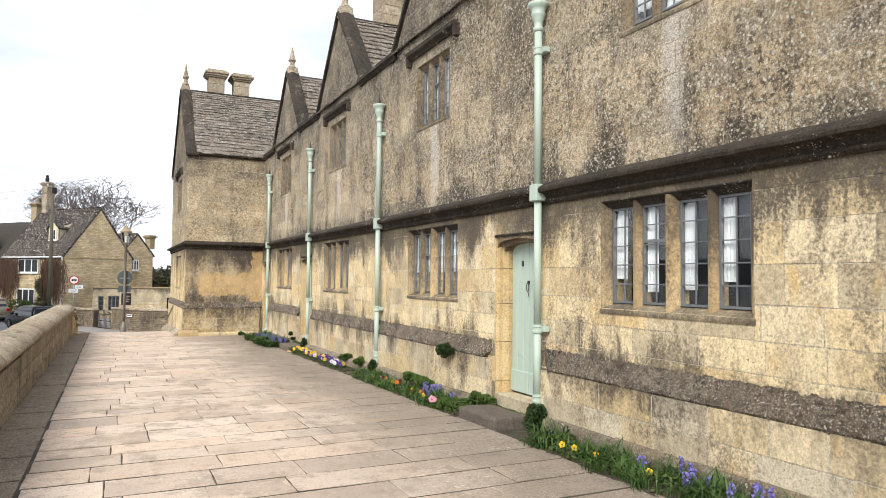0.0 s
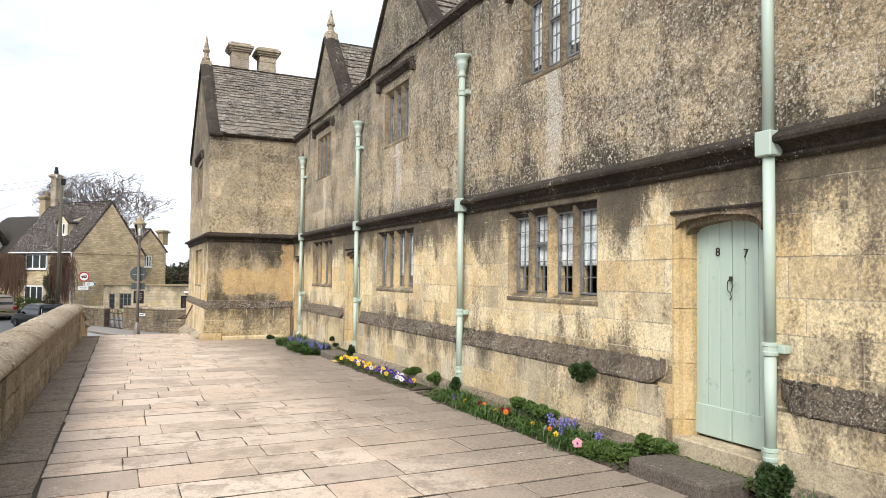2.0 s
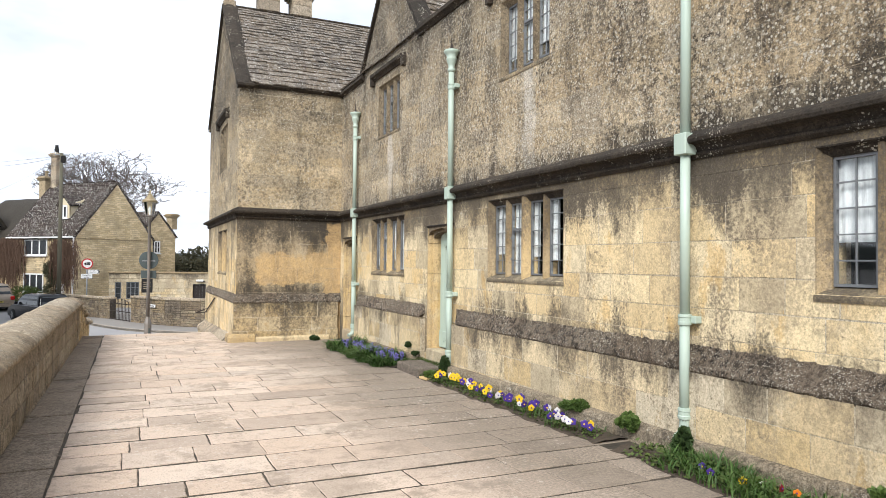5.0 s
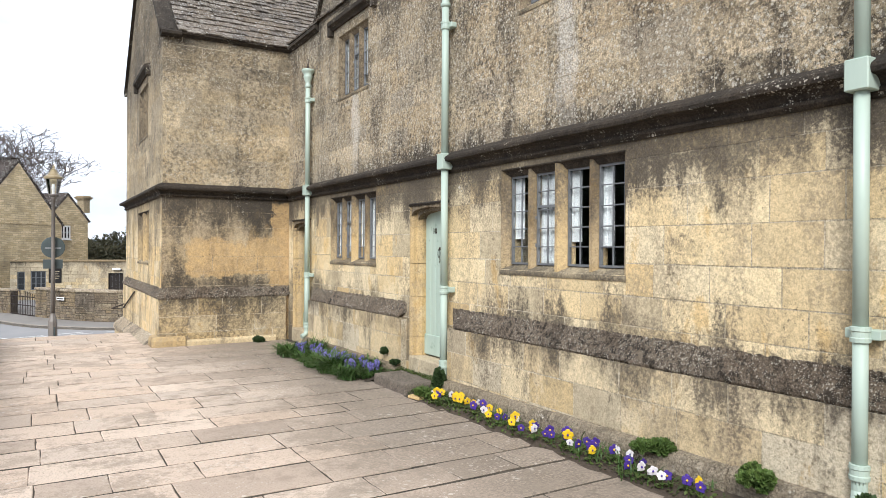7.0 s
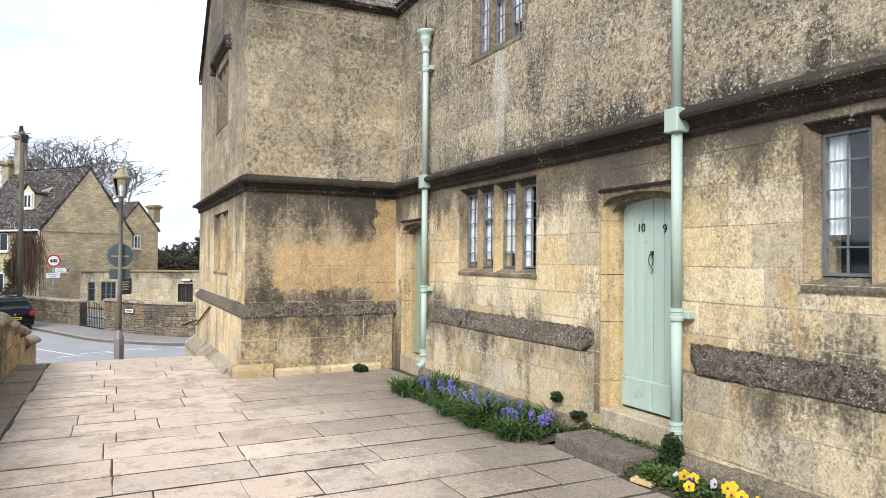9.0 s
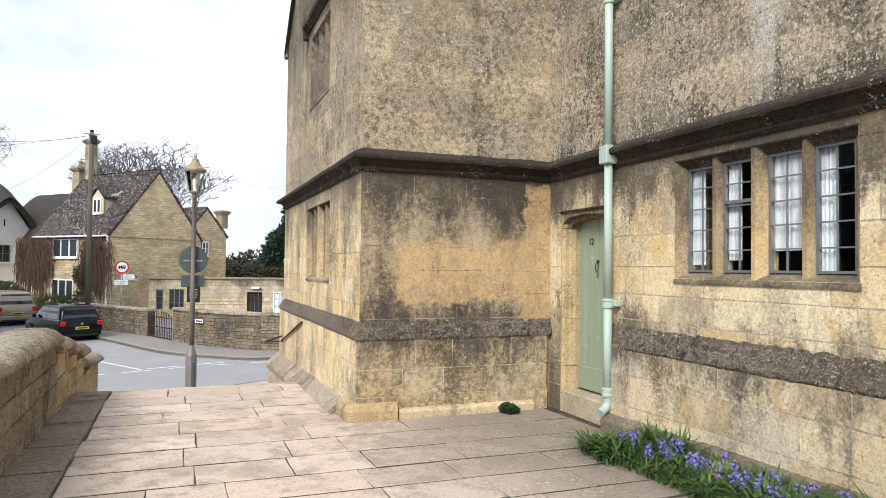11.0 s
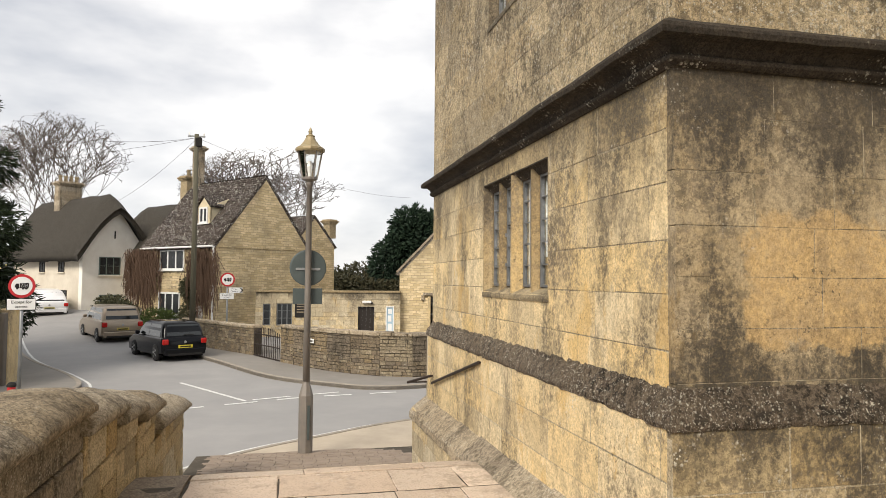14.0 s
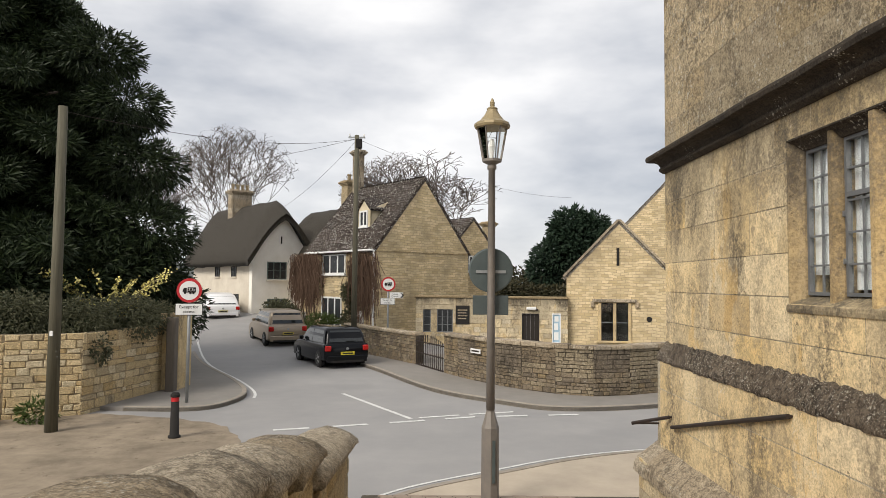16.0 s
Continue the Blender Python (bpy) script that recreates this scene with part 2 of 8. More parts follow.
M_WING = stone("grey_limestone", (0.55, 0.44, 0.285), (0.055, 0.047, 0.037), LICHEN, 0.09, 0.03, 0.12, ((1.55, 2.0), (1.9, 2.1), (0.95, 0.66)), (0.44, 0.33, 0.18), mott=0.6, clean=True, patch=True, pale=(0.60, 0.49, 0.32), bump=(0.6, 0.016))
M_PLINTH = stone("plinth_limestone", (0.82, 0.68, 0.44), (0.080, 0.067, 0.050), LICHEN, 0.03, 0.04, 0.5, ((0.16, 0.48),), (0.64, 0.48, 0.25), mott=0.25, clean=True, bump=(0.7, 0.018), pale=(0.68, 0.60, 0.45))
M_STRING = stone("blackened_limestone", (0.075, 0.060, 0.045), (0.016, 0.014, 0.011), LICHEN, 0.12, 0.10, 0.25, pale=(0.09, 0.073, 0.055), mott=0.75, bump=(0.5, 0.010))
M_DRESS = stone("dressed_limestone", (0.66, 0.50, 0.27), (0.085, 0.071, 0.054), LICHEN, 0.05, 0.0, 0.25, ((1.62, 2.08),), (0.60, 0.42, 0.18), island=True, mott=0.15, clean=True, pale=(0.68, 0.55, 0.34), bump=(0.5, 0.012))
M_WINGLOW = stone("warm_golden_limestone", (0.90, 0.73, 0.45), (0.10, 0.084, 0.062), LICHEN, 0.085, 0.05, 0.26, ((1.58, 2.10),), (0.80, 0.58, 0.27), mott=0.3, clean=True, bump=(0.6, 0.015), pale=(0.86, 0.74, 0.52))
M_WINGFOOT = stone("darker_plinth_limestone", (0.68, 0.54, 0.32), (0.060, 0.050, 0.038), LICHEN, 0.08, 0.10, 0.25, ((0.05, 0.44),), (0.50, 0.36, 0.17), mott=0.6, clean=True, bump=(0.7, 0.018), pale=(0.55, 0.46, 0.31))
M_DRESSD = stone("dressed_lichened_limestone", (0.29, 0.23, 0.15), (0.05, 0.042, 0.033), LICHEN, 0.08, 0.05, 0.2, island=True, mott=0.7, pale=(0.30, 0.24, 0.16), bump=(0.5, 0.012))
M_ORANGE = stone("cleaned_orange_limestone", (0.66, 0.51, 0.29), (0.34, 0.24, 0.12), LICHEN, -0.06, -0.10, 0.12, None, (0.64, 0.44, 0.19), mott=0.05, clean=True, pale=(0.72, 0.58, 0.36), bump=(0.5, 0.012))
M_SLATE = stone("stone_slate", (0.30, 0.25, 0.195), (0.035, 0.03, 0.025), (0.70, 0.68, 0.63), 0.08, 0.27, 0.45, island=True, mott=0.85, pale=(0.40, 0.35, 0.29), crust=0.6)
# darker base than M_DRESS, with the same kind of stain higher up
M_JAMB = stone("darker_window_stone", (0.46, 0.35, 0.20), (0.075, 0.062, 0.047), LICHEN, 0.06, 0.0, 0.2, ((1.5, 2.0),), (0.44, 0.31, 0.14), island=True, mott=0.35, clean=True, pale=(0.50, 0.40, 0.25), bump=(0.5, 0.012))
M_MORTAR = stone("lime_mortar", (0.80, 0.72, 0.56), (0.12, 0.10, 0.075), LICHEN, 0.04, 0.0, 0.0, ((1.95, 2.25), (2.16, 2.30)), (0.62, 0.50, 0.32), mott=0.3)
M_MORTARUP = stone("grey_lime_mortar", (0.66, 0.57, 0.42), (0.08, 0.067, 0.052), LICHEN, 0.05, 0.1, 0.0, None, (0.46, 0.37, 0.24), mott=0.6)
M_COPING = stone("coping_limestone", (0.64, 0.53, 0.385), (0.075, 0.062, 0.046), LICHEN, 0.07, 0.14, 0.3, None, (0.38, 0.30, 0.20), mott=0.6, pale=(0.66, 0.57, 0.44))
M_RUBBLE = stone("rubble_limestone", (0.86, 0.69, 0.42), (0.10, 0.083, 0.062), LICHEN, 0.01, 0.03, 0.42, None, (0.64, 0.45, 0.21), mott=0.2, pale=(0.82, 0.71, 0.50))
M_FOOT = stone("grey_footing_stone", (0.40, 0.33, 0.235), (0.07, 0.058, 0.045), LICHEN, 0.07, 0.10, 0.3, None, (0.34, 0.27, 0.17), mott=0.6, pale=(0.46, 0.39, 0.29))
M_STEP = stone("worn_step_stone", (0.21, 0.175, 0.14), (0.06, 0.05, 0.04), LICHEN, 0.05, 0.06, 0.2, None, (0.17, 0.14, 0.11), mott=0.5, pale=(0.27, 0.23, 0.185), bump=(0.6, 0.012))
M_COTT = stone("cottage_limestone", (0.47, 0.375, 0.235), (0.13, 0.105, 0.075), LICHEN, 0.03, 0.0, 0.3, None, (0.45, 0.33, 0.17), island=True, pale=(0.54, 0.45, 0.30))
M_DRY = stone("drystone_limestone", (0.31, 0.255, 0.19), (0.045, 0.038, 0.03), LICHEN, 0.08, 0.08, 0.35, None, (0.36, 0.27, 0.15), mott=0.5, pale=(0.46, 0.39, 0.27))
M_PAINT = simple("pale_green_paint", (0.42, 0.50, 0.42), (0.35, 0.425, 0.36), 3, 0.5, bump=0.1, stretch=(1, 1, 0.15))
M_DOOR = simple("weathered_green_paint", (0.42, 0.51, 0.43), (0.36, 0.445, 0.375), 2.5, 0.55, bump=0.2, stretch=(4, 4, 0.3), wear=(0.25, 0.33, 0.26))
M_IRON = simple("dark_iron", (0.035, 0.03, 0.028), (0.07, 0.05, 0.04), 20, 0.6, 0.6)
M_LEAD = simple("leaded_iron", (0.13, 0.14, 0.145), (0.20, 0.205, 0.21), 12, 0.5, 0.3)
# black parts, and sheets whose black stands for shade in openings
M_BLACK = simple("black_and_gap_shade", (0.012, 0.011, 0.010), (0.02, 0.018, 0.016), 5, 0.9)
# plaster darkened in its colour to give the gloom of unlit rooms
M_ROOM = simple("shade_dark_plaster", (0.055, 0.052, 0.047), (0.08, 0.075, 0.068), 2, 0.9)
# net white, also used for the bright sky reflection in the glass
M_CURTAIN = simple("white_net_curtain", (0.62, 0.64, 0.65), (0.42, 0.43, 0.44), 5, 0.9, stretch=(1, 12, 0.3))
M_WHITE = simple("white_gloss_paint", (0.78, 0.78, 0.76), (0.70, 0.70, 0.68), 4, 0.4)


def make_flag():
    m, nt, p = nodes_of("york_flagstone")
    tone = nt.nodes.new("ShaderNodeValToRGB")
    tones = ((0.0, (0.60, 0.475, 0.37)), (0.2, (0.43, 0.345, 0.27)), (0.4, (0.66, 0.54, 0.43)), (0.6, (0.38, 0.305, 0.24)), (0.8, (0.60, 0.46, 0.345)), (1.0, (0.49, 0.41, 0.335)))
    for k, (at, c) in enumerate(tones):
        e = tone.color_ramp.elements[k] if k < 2 else tone.color_ramp.elements.new(at)
        e.position, e.color = at, (*c, 1)
    nt.links.new(per_piece(nt), tone.inputs[0])
    col = tone.outputs[0]
    mid, fine = tex(nt, 4, 10, 0.76), tex(nt, 38, 5, 0.7)
    rag = arith(nt, "SUBTRACT", arith(nt, "ADD", arith(nt, "MULTIPLY", mid, 0.6), arith(nt, "MULTIPLY", fine, 0.4)), 0.5)
    col = blend(nt, band(nt, tex(nt, 0.45, 4), 0.4, 0.65, 0, 0.45), col, (0.66, 0.52, 0.405))
    wear = arith(nt, "ADD", tex(nt, 0.9, 6, 0.65), arith(nt, "MULTIPLY", rag, 0.7))
    col = blend(nt, band(nt, wear, 0.53, 0.60, 0, 0.62), col, (0.335, 0.27, 0.205))
    col = blend(nt, band(nt, mid, 0.52, 0.60, 0, 0.55), col, (0.30, 0.235, 0.18))
    col = blend(nt, band(nt, tex(nt, 70, 3, 0.6), 0.55, 0.60, 0, 0.5), col, (0.24, 0.19, 0.145))
    # damp, dirty stone towards the buildings
    x = height(nt)[0]
    damp = arith(nt, "ADD", arith(nt, "ADD", x, arith(nt, "MULTIPLY", tex(nt, 1.0, 5), 1.9)), arith(nt, "MULTIPLY", rag, 1.4))
    damp = band(nt, damp, 2.7, 4.3, 0, 0.95)
    col = blend(nt, arith(nt, "MULTIPLY", damp, band(nt, fine, 0.34, 0.6, 0.55, 1)), col, blend(nt, band(nt, mid, 0.35, 0.65), (0.135, 0.112, 0.086), (0.25, 0.21, 0.163)))
    crust = arith(nt, "MULTIPLY", arith(nt, "MAXIMUM", spots(nt, 16, 0.34, 0.3, fine), spots(nt, 40, 0.36, 0.3, fine)), band(nt, tex(nt, 1.4, 5), 0.5, 0.62, 0.0, 0.6))
    col = blend(nt, crust, col, (0.62, 0.56, 0.48))
    finish(nt, p, col, 0.8)
    bumped(nt, p, arith(nt, "ADD", tex(nt, 3.2, 5, 0.55), arith(nt, "MULTIPLY", tex(nt, 22, 5, 0.6), 0.3)), 0.5, 0.02)
    return m


M_FLAG = make_flag()
M_CHANNEL = stone("channel_stone", (0.46, 0.365, 0.28), (0.10, 0.08, 0.06), LICHEN, 0.05, 0.02, 0.3, None, (0.24, 0.19, 0.145), mott=0.5, island=True, pale=(0.36, 0.30, 0.23), bump=(0.5, 0.012))
M_JOINT = simple("mossy_joint", (0.085, 0.068, 0.048), (0.03, 0.025, 0.017), 3, 1.0, bump=0.4, wear=(0.30, 0.25, 0.19))
M_SOIL = simple("dark_soil", (0.045, 0.033, 0.022), (0.085, 0.065, 0.045), 30, 1.0, bump=0.8, dist=0.02)
M_ROAD = simple("asphalt", (0.245, 0.24, 0.235), (0.31, 0.30, 0.29), 0.9, 0.85, bump=0.2, dist=0.004)
M_EARTH = simple("verge_earth", (0.31, 0.25, 0.18), (0.15, 0.12, 0.085), 1.3, 1.0, bump=0.5, dist=0.03, wear=(0.10, 0.075, 0.05))
M_KERB = simple("kerb_stone", (0.33, 0.29, 0.24), (0.24, 0.21, 0.17), 5, 0.9, bump=0.3)
M_MARK = simple("road_paint", (0.72, 0.72, 0.69), (0.5, 0.5, 0.48), 6, 0.7)


def make_glass():
    m, nt, p = nodes_of("window_glass")
    p.inputs["Base Color"].default_value = (0.93, 0.96, 0.95, 1)
    p.inputs["Roughness"].default_value, p.inputs["IOR"].default_value = 0.02, 1.5
    p.inputs["Transmission Weight"].default_value = 1.0
    bumped(nt, p, tex(nt, 6, 2), 0.06, 0.004)
    return m


M_GLASS = make_glass()
# opaque panes; the dark reflection of trees is put into their colour
M_DIMGLASS = simple("reflection_dark_glass", (0.022, 0.024, 0.026), (0.045, 0.048, 0.05), 2.5, 0.25, bump=0.2, spec=0.3)


# ---- mesh helpers ----
def mesh_ob(name, bm, mat, parent=None, smooth=False):
    me = bpy.data.meshes.new(name)
    bmesh.ops.recalc_face_normals(bm, faces=bm.faces)
    bm.to_mesh(me)
    bm.free()
    if smooth:
        me.polygons.foreach_set("use_smooth", [True] * len(me.polygons))
    if mat:
        me.materials.append(mat)
    ob = new(name, me)
    ob.parent = parent
    return ob


def part(name, bm, material, parent, label="", smooth=False):
    ob = mesh_ob(name, bm, material, parent, smooth)
    if label:
        tagged(ob, label)
    return ob


def raw_ob(name, verts, faces, mat, parent=None, smooth=False):
    me = bpy.data.meshes.new(name)
    me.from_pydata(verts, [], faces)
    if mat:
        me.materials.append(mat)
    if smooth:
        me.polygons.foreach_set("use_smooth", [True] * len(me.polygons))
    ob = new(name, me)
    ob.parent = parent
    return ob


def empty(name, m=None):
    ob = new(name)
    ob.empty_display_size = 0.1
    if m is not None:
        ob.matrix_basis = m
    return ob


def box(bm, x0, x1, y0, y1, z0, z1, bevel=0.0, seg=1, m=None):
    vs = [bm.verts.new((x, y, z)) for x in (x0, x1) for y in (y0, y1) for z in (z0, z1)]
    fs = [bm.faces.new([vs[i] for i in f]) for f in ((0, 1, 3, 2), (4, 6, 7, 5), (0, 4, 5, 1), (2, 3, 7, 6), (0, 2, 6, 4), (1, 5, 7, 3))]
    if bevel:
        es = list({e for f in fs for e in f.edges})
        r = bmesh.ops.bevel(bm, geom=es, offset=bevel, segments=seg, affect="EDGES", profile=0.6)
        vs = list({v for f in r["faces"] for v in f.verts} | {v for v in vs if v.is_valid})
    if m is not None:
        bmesh.ops.transform(bm, matrix=m, verts=vs)
    return vs


def boxed(*a, **k):
    bm = bmesh.new()
    box(bm, *a, **k)
    return bm


def prism(bm, pts, axis, a, b):
    """Extrudes a 2D outline along an axis from a to b. axis 'x': pts are (y, z); 'y': (x, z); 'z': (x, y)."""
    put = {"x": lambda p, c: (c, p[0], p[1]), "y": lambda p, c: (p[0], c, p[1]), "z": lambda p, c: (p[0], p[1], c)}[axis]
    lo, hi = [bm.verts.new(put(p, a)) for p in pts], [bm.verts.new(put(p, b)) for p in pts]
    n = len(pts)
    bm.faces.new(lo)
    bm.faces.new(hi[::-1])
    for i in range(n):
        bm.faces.new((lo[i], hi[i], hi[(i + 1) % n], lo[(i + 1) % n]))
    return lo + hi


def lathe(bm, rings, seg=16, m=None, caps=True):
    """Rings of (radius, z) turned round z."""
    out = []
    for r, z in rings:
        out.append([bm.verts.new((r * math.cos(2 * math.pi * i / seg), r * math.sin(2 * math.pi * i / seg), z)) for i in range(seg)])
    for a, b in zip(out, out[1:]):
        for i in range(seg):
            bm.faces.new((a[i], a[(i + 1) % seg], b[(i + 1) % seg], b[i]))
    if caps:
        bm.faces.new(out[0][::-1])
        bm.faces.new(out[-1])
    vs = [v for r in out for v in r]
    if m is not None:
        bmesh.ops.transform(bm, matrix=m, verts=vs)
    return vs


def tube(bm, pts, radius, seg=8, taper=None):
    """A round bar along a line of points."""
    pts = [Vector(p) for p in pts]
    rings = []
    for i, p in enumerate(pts):
        d = (pts[min(i + 1, len(pts) - 1)] - pts[max(i - 1, 0)]).normalized()
        a = d.orthogonal().normalized() if i == 0 else (side - d * side.dot(d)).normalized()
        side = a
        b = d.cross(a)
        r = radius if taper is None else radius + (taper - radius) * i / (len(pts) - 1)
        rings.append([bm.verts.new(p + (a * math.cos(2 * math.pi * k / seg) + b * math.sin(2 * math.pi * k / seg)) * r) for k in range(seg)])
    for a, b in zip(rings, rings[1:]):
        for k in range(seg):
            bm.faces.new((a[k], a[(k + 1) % seg], b[(k + 1) % seg], b[k]))
    bm.faces.new(rings[0][::-1])
    bm.faces.new(rings[-1])


def sweep(bm, profile, path, closed_profile=True):
    """Sweeps a profile of (out, z) along a plan path; out is to the left of travel; corners are mitred."""
    path = [Vector(p) for p in path]
    rings = []
    for i, p in enumerate(path):
        d0 = (path[i] - path[i - 1]).normalized() if i else None
        d1 = (path[i + 1] - path[i]).normalized() if i + 1 < len(path) else None
        n0 = Vector((-d0.y, d0.x)) if d0 else None
        n1 = Vector((-d1.y, d1.x)) if d1 else None
        n = n0 if n1 is None else n1 if n0 is None else (n0 + n1) / (1 + n0.dot(n1))
        rings.append([bm.verts.new((p.x + n.x * o, p.y + n.y * o, z)) for o, z in profile])
    k = len(profile)
    for a, b in zip(rings, rings[1:]):
        for i in range(k if closed_profile else k - 1):
            bm.faces.new((a[i], b[i], b[(i + 1) % k], a[(i + 1) % k]))
    if closed_profile:
        bm.faces.new(rings[0])
        bm.faces.new(rings[-1][::-1])


def clip(poly, a, b, c):
    """Keeps the part of a convex outline where a*u + b*v <= c."""
    out = []
    for i, p in enumerate(poly):
        q = poly[(i + 1) % len(poly)]
        dp, dq = a * p[0] + b * p[1] - c, a * q[0] + b * q[1] - c
        if dp <= 0:
            out.append(p)
        if (dp < 0 < dq) or (dq < 0 < dp):
            t = dp / (dp - dq)
            out.append((p[0] + (q[0] - p[0]) * t, p[1] + (q[1] - p[1]) * t))
    return out


def cut_rects(rects, holes):
    """Rectangles (u0, u1, v0, v1) with holes taken out, as smaller rectangles."""
    for h0, h1, k0, k1 in holes:
        nxt = []
        for u0, u1, v0, v1 in rects:
            if h1 <= u0 or h0 >= u1 or k1 <= v0 or k0 >= v1:
                nxt.append((u0, u1, v0, v1))
                continue
            a, b = max(u0, h0), min(u1, h1)
            for r in ((u0, a, v0, v1), (b, u1, v0, v1), (a, b, v0, max(v0, k0)), (a, b, min(v1, k1), v1)):
                if r[1] - r[0] > 0.012 and r[3] - r[2] > 0.012:
                    nxt.append(r)
        rects = nxt
    return rects


def area(p):
    return abs(sum(a[0] * b[1] - a[1] * b[0] for a, b in zip(p, p[1:] + p[:1]))) / 2


# Wall frames: x along the wall as seen from outside, y inwards, z up.
def wall_frame(x, y, facing):
    return pose(x, y, 0, 0, 0, {"south": 0, "west": -90, "east": 90, "north": 180}[facing])


def slab_piece(poly, thick, cham, rng, wob):
    """Verts and faces of one block: an outline in (u, v), its face at depth 0, chamfered to its sides, thick deep."""
    cx, cz = sum(p[0] for p in poly) / len(poly), sum(p[1] for p in poly) / len(poly)
    n = len(poly)
    y0 = rng.uniform(-wob, wob)
    tu, tv = rng.uniform(-wob, wob), rng.uniform(-wob, wob)
    face, mid, back = [], [], []
    for u, v in poly:
        du, dv = u - cx, v - cz
        L = math.hypot(du, dv) or 1
        k = max(0.3, 1 - cham * 1.4 / L)
        face.append((cx + du * k, y0 + tu * du + tv * dv, cz + dv * k))
        mid.append((u, y0 + cham, v))
        back.append((u, thick, v))
    fs = [tuple(range(n))]
    for a in (0, n):
        for i in range(n):
            j = (i + 1) % n
            fs.append((a + i, a + n + i, a + n + j, a + j))
    return face + mid + back, fs


def ashlar(parent, m, u0, u1, v0, v1, holes=(), clips=(), mat=None, course=(0.26, 0.34), length=(0.42, 0.85), joint=0.0095, thick=0.07, cham=0.0012, wob=0.0009, seed=1, name="stone_block", special=None, limit=300, jit=0.003):
    """Lays blocks over a wall face as pieces under the wall. special(u, v) may give another material."""
    rng = random.Random(seed)
    made, v, extra = 0, v0, []
    while v < v1 - 0.02:
        h = rng.uniform(*course)
        if v1 - (v + h) < course[0] * 0.6:
            h = v1 - v
        u = u0 - rng.uniform(0, length[1])
        gap, joint = joint, joint * rng.uniform(0.6, 1.3)
        while u < u1 - 0.01:
            w = rng.uniform(*length)
            rects = cut_rects([(max(u, u0) + joint / 2, min(u + w, u1) - joint / 2, v + joint / 2, v + h - joint / 2)], holes) if min(u + w, u1) - max(u, u0) > 0.03 else []
            for r in rects:
                poly = [(q + rng.uniform(-jit, jit), w_ + rng.uniform(-jit, jit)) for q, w_ in ((r[0], r[2]), (r[1], r[2]), (r[1], r[3]), (r[0], r[3]))]
                for c in clips:
                    poly = clip(poly, *c) if len(poly) > 2 else []
                if len(poly) < 3 or area(poly) < 0.003:
                    continue
                vs, fs = slab_piece(poly, thick, cham, rng, wob)
                vs = [tuple(m @ Vector(p)) for p in vs]
                cu, cv = (r[0] + r[1]) / 2, (r[2] + r[3]) / 2
                mt = (special and special(cu, cv, rng)) or mat
                if made < limit:
                    raw_ob(name, vs, fs, mt, parent)
                    made += 1
                else:
                    extra.append((vs, fs))
            u += w
        v += h
        joint = gap
    if extra:
        V, F = [], []
        for vs, fs in extra:
            F += [tuple(i + len(V) for i in f) for f in fs]
            V += vs
        tagged(raw_ob("more_stone_blocks", V, F, mat, parent), kind="stuff")


def core(bm, m, rects, y0, y1):
    for u0, u1, v0, v1 in rects:
        box(bm, u0, u1, y0, y1, v0, v1, m=m)


# ---- ground: terrace, paving, road ----
FX, SY, WX, NY = 4.66, 23.95, 2.17, 30.1      # facade, wing's south face, wing's west face, its north end
BAYS = (4.87, 10.12, 15.37, 20.62)


def terrace_z(y):
    if y < 27.0:
        z = -0.2 - 0.0115 * y
    elif y < 30.0:
        t = (y - 27.0) / 3.0
        z = -0.51 - 0.90 * (t * t * (3 - 2 * t) * 0.35 + t * 0.65)
    else:
        z = -1.41 - 0.095 * (y - 30.0)
    return max(z, -1.76)


def road_z(x, y):
    z = -1.87
    if y > 48:
        z += 0.006 * min(y - 48, 14) ** 2 + max(0, y - 62) * 0.04
    return z


xs = [-900, -400, -200, -100, -60] + [-40 + 2 * i for i in range(41)] + [60, 100, 200, 400, 900]
ys = [-900, -400, -100, -40, -20, 0, 15] + [20 + 1.5 * i for i in range(50)] + [110, 150, 220, 400, 900]
verts = [(x, y, road_z(x, min(y, 75))) for y in ys for x in xs]
faces = [(j * len(xs) + i, j * len(xs) + i + 1, (j + 1) * len(xs) + i + 1, (j + 1) * len(xs) + i) for j in range(len(ys) - 1) for i in range(len(xs) - 1)]
tagged(raw_ob("ground", verts, faces, M_ROAD), "worn grey asphalt road and ground", "ground", kind="structure")

# terrace bed with the joints between the flags
n = 48
prof = [(-6 + 38.3 * i / n) for i in range(n + 1)]
bm = bmesh.new()
rows_ = []
for y in prof:
    z = terrace_z(y) - 0.007
    rows_.append([bm.verts.new(p) for p in ((-1.2, y, -2.2), (-1.2, y, z), (4.9, y, z), (4.9, y, -2.2))])
for a, b in zip(rows_, rows_[1:]):
    for i in range(3):
        bm.faces.new((a[i], a[i + 1], b[i + 1], b[i]))
bm.faces.new(rows_[-1])
terrace = tagged(mesh_ob("floor_terrace", bm, M_JOINT), "raised terrace paved with worn pinkish flagstones", "terrace", kind="structure")


